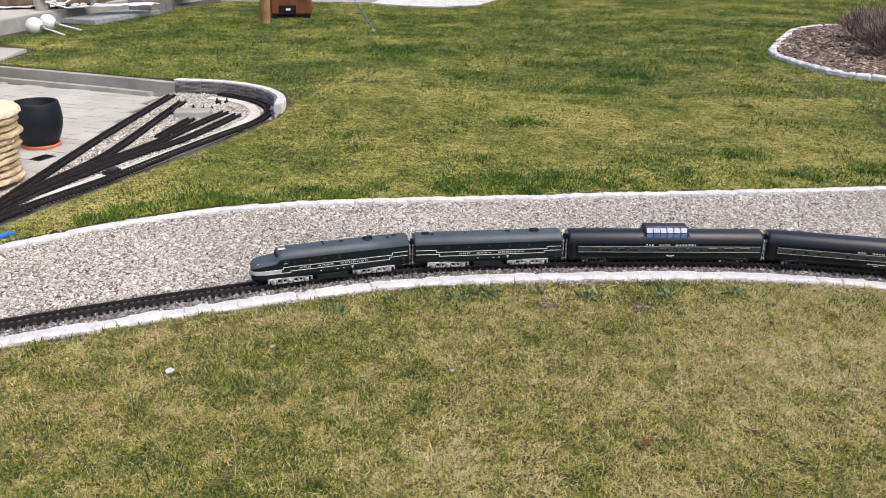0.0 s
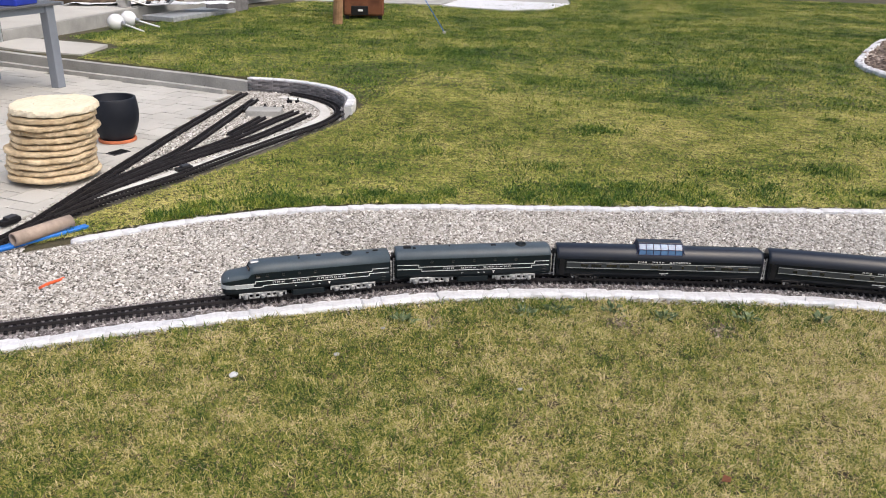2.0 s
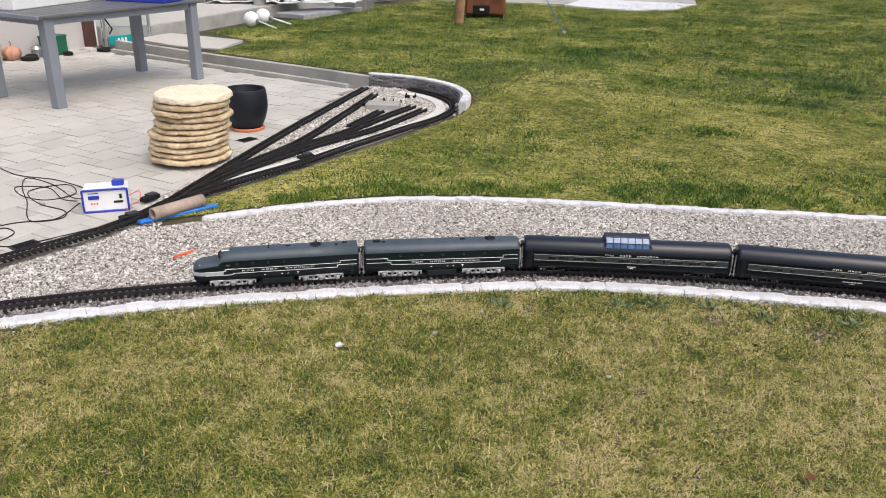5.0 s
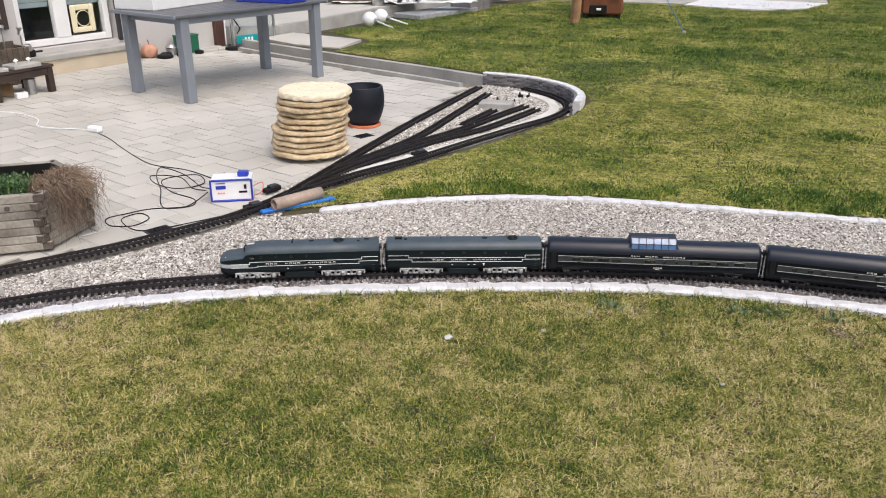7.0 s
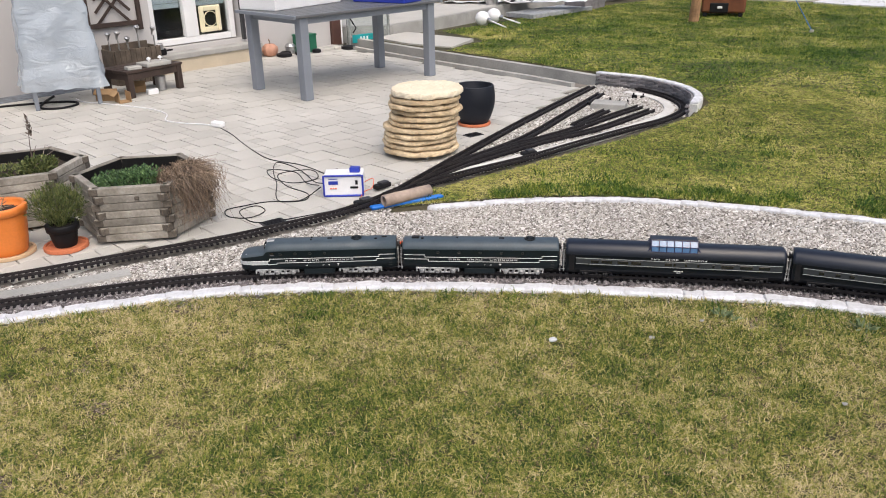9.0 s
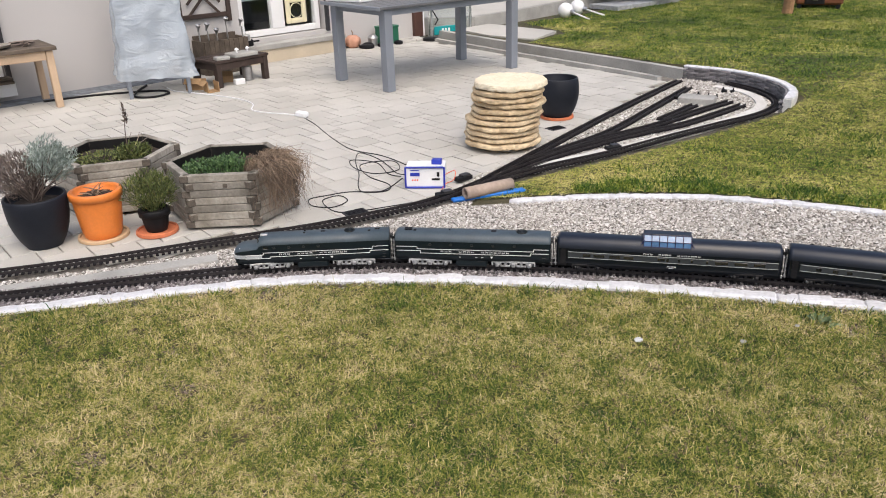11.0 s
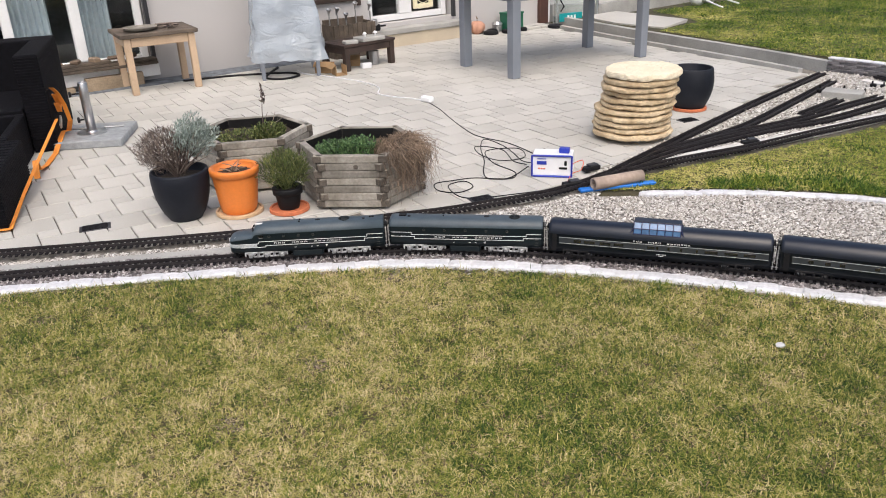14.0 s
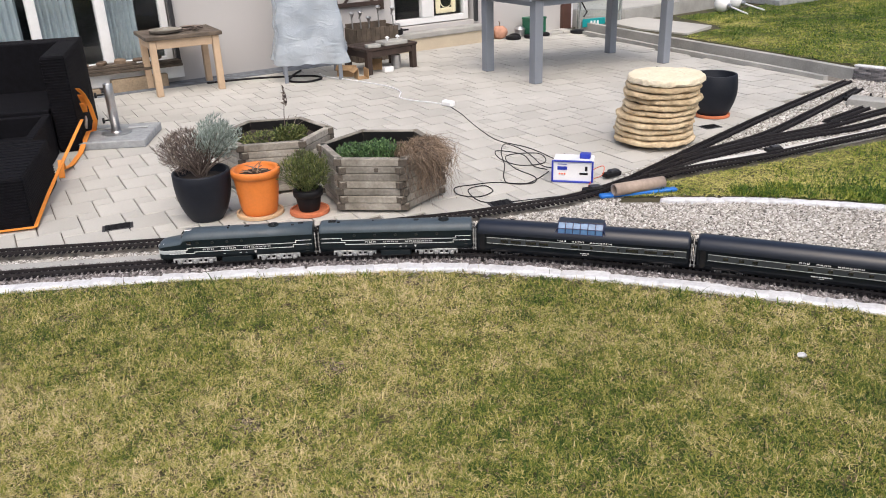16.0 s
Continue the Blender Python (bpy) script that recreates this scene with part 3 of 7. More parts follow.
tagged(mesh_ob("siding_edge", swept(bmesh.new(), strip, 0.9, strip.near((-2.9, 2.15)), [(-0.045, -0.03), (0.045, -0.03), (0.04, 0.012), (-0.04, 0.012)]), CONCRETE), "worn concrete edge along the siding", "edging", kind="structure")

# ---------- retaining walls ----------
curved = Line([(-2.42, 7.07), (-2.00, 7.02), (-1.64, 6.82), (-1.42, 6.53), (-1.36, 6.26), (-1.365, 6.16)])


def build_slate_wall():
    core = swept(bmesh.new(), curved, 0, curved.length, [(0.012, -0.04), (0.075, -0.04), (0.075, 0.105), (0.012, 0.105)])
    wall = tagged(mesh_ob("retaining_wall_curved", core, MORTAR), "low curved wall of stacked grey slate strips", "wall", kind="structure")
    shapes = []
    for k in range(5):
        b = cube((0.098, 0.03, 0.0165), (0, 0, 0), 0.002)
        for v in b.verts:
            v.co += 0.003 * noise.noise_vector(v.co * 30 + Vector((5.1 * k, 0, 0)))
        me = bpy.data.meshes.new("slate")
        b.to_mesh(me), b.free()
        me.materials.append(SLATE)
        shapes.append(me)
    for row in range(6):
        s = 0.05 + 0.04 * (row % 2)
        while s < curved.length:
            p = curved.at(s)
            ob = new("slate", random.choice(shapes))
            ob.parent, ob.matrix_basis = wall, pose(p[0], p[1], 0.010 + 0.0178 * row, 0, 0, curved.angle(s)) @ pose(0, random.uniform(-0.004, 0.006), 0)
            s += 0.1
    cap = bpy.data.meshes.new("cap_stone")
    b = cube((0.115, 0.065, 0.018), (0, 0, 0), 0.006)
    for v in b.verts:
        v.co += 0.006 * noise.noise_vector(v.co * 20)
    b.to_mesh(cap), b.free()
    cap.materials.append(KERBSTONE)
    s = 0.05
    while s < curved.length:
        p = curved.at(s)
        ob = new("cap_stone", cap)
        ob.parent, ob.matrix_basis = wall, pose(p[0], p[1], 0.113, 0, 0, curved.angle(s) + random.uniform(-5, 5)) @ pose(0, 0.035, 0)
        s += 0.113


build_slate_wall()
back = Line(BACK_EDGE)
tagged(mesh_ob("retaining_wall_back", swept(bmesh.new(), back, 0, back.length, [(0.0, -0.04), (0.0, 0.085), (-0.07, 0.085), (-0.07, -0.04)]), CONCRETE), "low weathered concrete wall along the lawn", "wall", kind="structure")
tagged(mesh_ob("patio_edge", swept(bmesh.new(), back.offset(0.20), 0.10, back.length - 0.3, [(-0.03, -0.03), (0.03, -0.03), (0.028, 0.035), (-0.028, 0.035)]), CONCRETE), "narrow concrete edging of the patio", "edging", kind="structure")

# ---------- house ----------
HOUSE = Matrix.Translation((WALL_AT.x, WALL_AT.y, 0)) @ Matrix.Rotation(math.atan2(WALL_WAY.y, WALL_WAY.x), 4, "Z")
# along the wall is x, into the house is +y


def in_house(ob):
    ob.matrix_basis = HOUSE
    return ob


def build_house():
    bm = bmesh.new()
    t, y = 0.3, 0.15
    for x0, x1, z0, z1 in ((-8.0, -3.3, -0.05, 2.7), (-3.3, -0.84, -0.05, 0.16), (-3.3, -0.84, 2.15, 2.7), (-0.84, 1.50, -0.05, 2.7), (1.50, 2.60, -0.05, 0.24), (1.50, 2.60, 2.15, 2.7), (2.60, 3.90, -0.05, 2.7)):
        box(bm, (x1 - x0, t, z1 - z0), ((x0 + x1) / 2, y, (z0 + z1) / 2))
    in_house(tagged(mesh_ob("wall_house", bm, RENDER_WALL), "pale pink-beige rendered house wall", "wall", kind="structure"))
    bm = cube((0.3, 6.0, 2.75), (3.75, 3.3, 1.33))
    in_house(tagged(mesh_ob("wall_gable", bm, RENDER_WALL), "pale rendered side wall of the house", "wall", kind="structure"))
    in_house(tagged(mesh_ob("ceiling_house", cube((11.9, 6.0, 0.2), (-2.05, 3.3, 2.8)), CONCRETE), "flat slab over the rooms", kind="structure"))
    # inner wall and floor carry the room's gloom in their colour
    in_house(tagged(mesh_ob("wall_inside", cube((11.5, 0.1, 2.7), (-2.2, 2.4, 1.3)), HOUSE_DARK), "inner wall behind the windows, its dimness painted in", kind="structure"))
    in_house(tagged(mesh_ob("floor_inside", cube((11.5, 2.3, 0.1), (-2.2, 1.35, 0.05)), HOUSE_DARK), "floor behind the windows, its dimness painted in", kind="structure"))
    in_house(tagged(mesh_ob("drain_strip", cube((4.6, 0.27, 0.03), (-1.6, -0.14, -0.0115)), DRAIN_BLUE), "blue-grey drain strip at the foot of the wall", kind="structure"))


build_house()


def build_window(name, x0, x1, z0, z1, bars, label):
    w = tagged(new(name), label, "window", kind="structure")
    w.matrix_basis = HOUSE
    f = 0.065
    bm = bmesh.new()
    for x in (x0 + f / 2, x1 - f / 2):
        box(bm, (f, 0.07, z1 - z0), (x, 0.10, (z0 + z1) / 2), 0.005)
    for z in (z0 + f / 2, z1 - f / 2):
        box(bm, (x1 - x0 - 2 * f, 0.066, f), ((x0 + x1) / 2, 0.10, z), 0.005)
    part("window_frame", bm, WHITE_PVC, w, "white plastic window frame")
    for a, b in bars:
        part("mullion", cube((b - a, 0.076, z1 - z0 - 2 * f), ((a + b) / 2, 0.098, (z0 + z1) / 2), 0.006), WHITE_PVC, w)
    cuts = [x0 + f, *[v for ab in bars for v in ab], x1 - f]
    for a, b in zip(cuts[::2], cuts[1::2]):
        pane = part("pane", cube((b - a, 0.012, z1 - z0 - 2 * f), ((a + b) / 2, 0.11, (z0 + z1) / 2)), GLASS, w)
        pane.visible_shadow = False
    return w


win1 = build_window("window_1", -3.3, -0.86, 0.17, 2.15, ((-2.55, -2.45), (-2.03, -1.95), (-1.48, -1.39)), "wide white-framed glazed patio door with pale curtains")
win2 = build_window("window_2", 1.52, 2.56, 0.25, 2.15, ((1.93, 2.09),), "white two-leaf window with a cat flap and a blind")

# ---------- the train ----------


def loft(bm, stations, bottom, arc=6):
    """A body through cross-sections (x, half width, shoulder, top); faces above the shoulder take the second material."""
    rings = []
    for x, w, sh, top in stations:
        prof = [(-w * 0.97, bottom), (-w, bottom + 0.25 * (sh - bottom)), (-w, sh)]
        prof += [(-w * math.cos(a) ** 0.75, sh + (top - sh) * math.sin(a)) for a in np.linspace(0, math.pi / 2, arc + 1)[1:-1]]
        prof += [(0, top)]
        prof += [(-y, z) for y, z in reversed(prof[:-1])]
        rings.append([bm.verts.new((x, y, z)) for y, z in prof])
    n = len(rings[0])
    for a, b in zip(rings, rings[1:]):
        for k in range(n - 1):
            f = bm.faces.new((a[k], a[k + 1], b[k + 1], b[k]))
            f.material_index = 1 if 2 <= k < n - 3 else 0
            f.smooth = True
        bm.faces.new((a[-1], a[0], b[0], b[-1]))
    bm.faces.new(list(reversed(rings[0]))), bm.faces.new(rings[-1])
    bmesh.ops.recalc_face_normals(bm, faces=bm.faces)
    return bm


def line_on_side(bm, points, y, h=0.0022):
    """A thin painted line along the side of a body, through (x, z) points."""
    for (x0, z0), (x1, z1) in zip(points, points[1:]):
        if abs(x1 - x0) > abs(z1 - z0):
            box(bm, (abs(x1 - x0) + h, 0.0012, h), ((x0 + x1) / 2, y, (z0 + z1) / 2))
        else:
            box(bm, (h, 0.0012, abs(z1 - z0) + h), ((x0 + x1) / 2, y, (z0 + z1) / 2))


def letter_bars(parent, x, z, y, side, pitch, size, words=(3, 4, 7)):
    """Small upright bars where a name is painted, a part to each word."""
    length = pitch * (sum(words) - 1) + pitch * 1.5 * (len(words) - 1)
    at = 0
    for w in words:
        bm = bmesh.new()
        for _ in range(w):
            px = x + side * (at - length / 2)
            box(bm, (pitch * 0.11, 0.0012, size), (px - pitch * 0.24, y, z))
            box(bm, (pitch * 0.11, 0.0012, size), (px + pitch * 0.24, y, z))
            box(bm, (pitch * 0.34, 0.0012, size * 0.18), (px, y, z + random.choice((-0.3, 0, 0.3)) * size))
            at += pitch
        at += pitch * 1.5
        part("lettering", bm, LETTER, parent, "row of small white letters")


def wheelset(parent, x, r=0.0155):
    bm = bmesh.new()
    for s in (-1, 1):
        lathe(bm, [(0.004, -0.004), (r * 0.5, -0.004), (r * 0.55, -0.002), (r * 0.9, -0.002), (r, -0.0035), (r, 0.003), (r * 1.09, 0.004), (r * 1.09, 0.0055), (0.003, 0.0055)], 16, (0, 0, s * 0.024))
        for k in range(5):
            a = k * 6.283 / 5
            box(bm, (0.003, 0.003, 0.002), (0.6 * r * math.cos(a), 0.6 * r * math.sin(a), s * 0.0285))
    lathe(bm, [(0.003, -0.024), (0.003, 0.024)], 8)
    bmesh.ops.rotate(bm, verts=bm.verts, matrix=Matrix.Rotation(math.pi / 2, 3, "X"))
    w = part("wheelset", bm, STEEL, parent)
    w.matrix_basis = pose(x, 0, r)
    return w


def truck_part(parent, x, silver=True, axles=(-0.068, 0, 0.068)):
    """A truck with cast side frames, equaliser bars, journal boxes and springs."""
    mat = TRUCK if silver else BLACK
    bm = bmesh.new()
    ln = axles[-1] - axles[0]
    box(bm, (ln * 0.9, 0.05, 0.008), (0, 0, 0.024), 0.002)
    for s in (-1, 1):
        y = s * 0.0505
        box(bm, (ln + 0.050, 0.006, 0.008), (0, y, 0.0295), 0.0015)
        for a, b in zip(axles, axles[1:]):
            mid = (a + b) / 2
            box(bm, (b - a - 0.026, 0.006, 0.007), (mid, y, 0.0110), 0.0015)
            for k in (-1, 1):
                box(bm, (0.005, 0.006, 0.018), (mid + k * (b - a - 0.026) / 2, y, 0.020), 0.001, Matrix.Rotation(k * s * 0.0 + k * 0.35, 4, "Y"))
            lathe(bm, [(0.005, 0.014), (0.006, 0.017), (0.005, 0.020), (0.006, 0.023), (0.005, 0.026)], 8, (mid, y, 0))
        for a in axles:
            box(bm, (0.018, 0.010, 0.020), (a, y + s * 0.001, 0.0155), 0.004)
            box(bm, (0.009, 0.004, 0.009), (a, y + s * 0.0065, 0.0165), 0.0015)
        for e in (axles[0] - 0.022, axles[-1] + 0.022):
            box(bm, (0.006, 0.007, 0.016), (e, y, 0.021), 0.0015)
    t = part("truck", bm, mat, parent, "silver cast truck frame" if silver else "")
    t.matrix_basis = pose(x, 0, 0)
    return t, [wheelset(t, a) for a in axles]


def coupling(parent, x, side):
    """The striped gangway between two vehicles, with its coupler and hoses."""
    bm = bmesh.new()
    for k in range(3):
        box(bm, (0.003, 0.044, 0.096), (x + side * (0.002 + 0.005 * k), 0, 0.073), 0.001)
    part("gangway", bm, BLACK, parent)
    for s in (-1, 1):
        bm = bmesh.new()
        tube(bm, [(x + side * 0.006, s * 0.040, 0.02), (x + side * 0.008, s * 0.041, 0.07), (x + side * 0.006, s * 0.038, 0.118)], 0.0028, 6)
        for z in (0.03, 0.05, 0.07, 0.09, 0.11):
            box(bm, (0.008, 0.006, 0.004), (x + side * 0.007, s * 0.040, z), 0.001)
        part("grab_rail", bm, TRUCK, parent, "silvery grab rail and hose")
    bm = cube((0.045, 0.012, 0.010), (x + side * 0.012, 0, 0.020), 0.003)
    part("coupler", bm, BLACK, parent)


def roof_gear(parent, fans, boxes, horn=None, top=0.150):
    for x in fans:
        bm = lathe(bmesh.new(), [(0.024, 0), (0.025, 0.004), (0.022, 0.006), (0.021, 0.004), (0.0, 0.004)], 20, (x, 0, top - 0.003))
        for k in range(6):
            box(bm, (0.042, 0.002, 0.002), (x, 0, top + 0.002), 0, Matrix.Rotation(k * math.pi / 6, 4, "Z"))
        part("roof_fan", bm, LOCO_BAND, parent, "round dark roof fan")
    for x, y, sx, sy, h in boxes:
        part("roof_vent", cube((sx, sy, h), (x, y, top + h / 2 - 0.004), 0.001), BLACK, parent)


def locomotive(name, length, nose, label):
    loco = thing(name, Matrix.Identity(4), label, "model locomotive", "model train")
    h = length / 2
    w, sh, top, low = 0.054, 0.116, 0.150, 0.031
    if nose:
        st = [(-h, w, sh, top), (-0.1, w, sh, top), (0.10, w, sh, top), (0.17, w, sh, top - 0.001), (0.208, w, sh - 0.001, top - 0.003), (0.222, w, sh - 0.004, top - 0.009), (0.234, w * 0.99, 0.098, 0.117), (0.27, w * 0.98, 0.093, 0.112), (0.305, w * 0.94, 0.089, 0.108),
              (h - 0.016, w * 0.84, 0.085, 0.103), (h - 0.006, w * 0.68, 0.080, 0.096), (h, w * 0.45, 0.072, 0.086)]
    else:
        st = [(-h, w * 0.97, sh, top - 0.003), (-h + 0.01, w, sh, top), (0, w, sh, top), (h - 0.01, w, sh, top), (h, w * 0.97, sh, top - 0.003)]
    body = mesh_ob("body", loft(bmesh.new(), st, low), [LOCO_SIDE, LOCO_ROOF], loco)
    tagged(body, "dark green body with a grey roof")
    f = h - 0.008
    if nose:
        upper = [(0.208, 0.072), (0.208, 0.081), (-0.262, 0.081), (-0.262, 0.091), (-f, 0.091)]
        lower = [(0.285, 0.056), (0.178, 0.056), (0.178, 0.062), (-0.250, 0.062), (-0.250, 0.072), (-f, 0.072)]
        upper = [(0.285, 0.072)] + upper
    else:
        upper = [(f, 0.091), (0.236, 0.091), (0.236, 0.081), (-0.262, 0.081), (-0.262, 0.091), (-f, 0.091)]
        lower = [(f, 0.072), (0.222, 0.072), (0.222, 0.062), (-0.250, 0.062), (-0.250, 0.072), (-f, 0.072)]
    for s in (-1, 1):
        y = s * (w + 0.0004)
        bm = bmesh.new()
        line_on_side(bm, upper, y, 0.0020), line_on_side(bm, lower, y, 0.0020)
        part("stripe", bm, LETTER, loco, "thin white lightning stripes")
        letter_bars(loco, -0.005 if nose else -0.012, 0.0715, y, -s, 0.0175, 0.0066)
        bm = cube((0.010, 0.0012, 0.003), (-0.085, y, 0.052))
        box(bm, (0.003, 0.0012, 0.007), (-0.085, y, 0.048))
        for x in (0.05, -0.02, -0.045):
            box(bm, (0.008, 0.001, 0.002), (x, y, 0.048))
        part("marking", bm, LETTER, loco)
        for x in np.linspace(-0.03, 0.16, 4) if nose else np.linspace(-0.18, 0.18, 5):
            part("porthole", cube((0.013, 0.0014, 0.010), (x, y, 0.103), 0.003), LOCO_BAND, loco)
        bm = bmesh.new()
        for k in range(5):
            tube(bm, [(-h + 0.02 + 0.0, s * (w + 0.003), 0.030 + 0.012 * k), (-h + 0.034, s * (w + 0.003), 0.030 + 0.012 * k)], 0.0009, 4)
        part("ladder", bm, LOCO_BAND, loco)
    if nose:
        # silver-grey bars round the nose
        for s in (-1, 1):
            bm = bmesh.new()
            for k in range(4):
                z = 0.0575 + 0.0042 * k
                pts = [(0.215 - 0.008 * 0, s * w * 0.995, z), (0.27, s * w * 0.99, z), (0.305, s * w * 0.955, z), (h - 0.016, s * w * 0.86, z), (h - 0.006, s * w * 0.70, z), (h, s * w * 0.47, z), (h + 0.0005, 0, z)]
                tube(bm, pts, 0.0022, 6, 0.85)
            part("nose_bars", bm, NOSE_GREY, loco, "silver-grey bars round the nose")
            # cab windows
            part("cab_window", cube((0.022, 0.0014, 0.014), (0.196, s * (w + 0.0002), 0.104), 0.003), SMOKED, loco)
            part("windscreen", cube((0.003, 0.036, 0.013), (0.2305, s * 0.022, 0.129), 0.002, Matrix.Rotation(-0.42, 4, "Y") @ Matrix.Rotation(s * 0.25, 4, "Z")), SMOKED, loco)
            part("marker_light", lathe(bmesh.new(), [(0.004, 0), (0.004, 0.004), (0.002, 0.006), (0, 0.006)], 10, (h - 0.03, s * w * 0.70, 0.096)), STEEL, loco)
        bm = lathe(bmesh.new(), [(0.010, 0), (0.010, 0.006), (0.008, 0.008), (0, 0.007)], 16)
        bmesh.ops.rotate(bm, verts=bm.verts, matrix=Matrix.Rotation(math.pi / 2, 3, "Y"))
        part("headlight", bm, WHITE, loco).matrix_basis = pose(h - 0.003, 0, 0.076)
        part("number_board", cube((0.034, 0.026, 0.010), (0.205, 0, 0.145), 0.003), STEEL, loco, "pale number box on the cab roof")
        part("pilot", cube((0.02, 0.07, 0.022), (h - 0.018, 0, 0.014), 0.006), BLACK, loco)
    roof_gear(loco, (-0.165,) if nose else (-0.21,), ((0.03, 0.012, 0.008, 0.006, 0.008), (0.03, -0.012, 0.008, 0.006, 0.008), (-0.05, 0, 0.02, 0.012, 0.006), (-0.25, 0.014, 0.012, 0.01, 0.006), (-0.285, 0, 0.022, 0.008, 0.008)) if nose
              else ((0.28, 0, 0.032, 0.022, 0.009), (0.25, 0.01, 0.012, 0.01, 0.007), (0.10, 0, 0.006, 0.006, 0.008), (-0.09, 0, 0.022, 0.016, 0.006)), top=top)
    coupling(loco, -h, -1)
    if not nose:
        coupling(loco, h, 1)
    centres = (0.182, -0.182) if nose else (0.184, -0.178)
    made = [truck_part(loco, x) for x in centres]
    part("fuel_tank", cube((0.135, 0.104, 0.032), ((centres[0] + centres[1]) / 2, 0, 0.0185), 0.006), LOCO_SIDE, loco)
    return loco, made, centres


def coach(name, length, dome, label):
    car = thing(name, Matrix.Identity(4), label, "model coach", "model train")
    h = length / 2
    w, sh, top, low = 0.053, 0.102, 0.150, 0.022
    st = [(-h, w * 0.96, sh, top - 0.004), (-h + 0.012, w, sh, top), (0, w, sh, top), (h - 0.012, w, sh, top), (h, w * 0.96, sh, top - 0.004)]
    tagged(mesh_ob("body", loft(bmesh.new(), st, low, 8), [CAR_SIDE, CAR_ROOF], car), "black-green body with a slate roof, bluish sheen painted in")
    b0, b1 = 0.062, 0.088
    x0, x1 = -h + 0.012, h - 0.045
    for s in (-1, 1):
        y = s * (w + 0.0003)
        part("window_band", cube((x1 - x0, 0.0012, b1 - b0), ((x0 + x1) / 2, y, (b0 + b1) / 2)), CAR_BAND, car, "dark grey window band")
        bm = bmesh.new()
        y2 = s * (w + 0.0009)
        for z in (b0, b1):
            box(bm, (x1 - x0, 0.0014, 0.0019), ((x0 + x1) / 2, y2, z))
        part("stripe", bm, COACH_LINE, car, "thin pale lines along the windows")
        wide = [(0.32, 0.032), (0.27, 0.045), (0.205, 0.045), (0.15, 0.04), (-0.05, 0.010), (-0.10, 0.010), (-0.005, 0.010), (0.02, 0.03), (-0.16, 0.010), (-0.215, 0.05), (-0.29, 0.05), (-0.36, 0.045)] if dome else \
            [(0.33, 0.02), (0.27, 0.02), (0.22, 0.02), (0.10, 0.018), (0.02, 0.018), (-0.05, 0.018), (-0.12, 0.018), (-0.19, 0.018), (-0.26, 0.02), (-0.33, 0.02)]
        for x, wd in wide:
            part("coach_window", cube((wd, 0.0014, 0.014), (x, y2, 0.0745), 0.0006), SMOKED, car)
        letter_bars(car, -0.02 if dome else -0.05, 0.0965, y2 - s * 0.0003, -s, 0.0135, 0.0065)
        bm = bmesh.new()
        n = 7 if dome else 14
        for k in range(n):
            box(bm, (0.0034, 0.001, 0.0035), (-0.02 + (k - n / 2) * 0.0055, y, 0.046))
        for k in range(4):
            box(bm, (0.003, 0.001, 0.003), (-0.02 + (k - 2) * 0.005, y, 0.039))
        part("name_plate", bm, LETTER, car)
        part("door_recess", cube((0.022, 0.0012, 0.072), (h - 0.026, y, 0.064), 0.001), BLACK, car)
    for x in (-0.19, -0.08, 0.04, 0.16):
        part("underfloor_box", cube((0.085, 0.07, 0.016), (x, 0, 0.018), 0.003), BLACK, car)
    for x in (-0.34, 0.36, 0.30):
        part("roof_vent", cube((0.016, 0.008, 0.004), (x, -0.024, 0.1475), 0.001), BLACK, car)
    if dome:
        build_dome(car)
    coupling(car, h, 1), coupling(car, -h, -1)
    centres = (0.315, -0.315)
    made = [truck_part(car, x, False, (-0.042, 0.042)) for x in centres]
    return car, made, centres


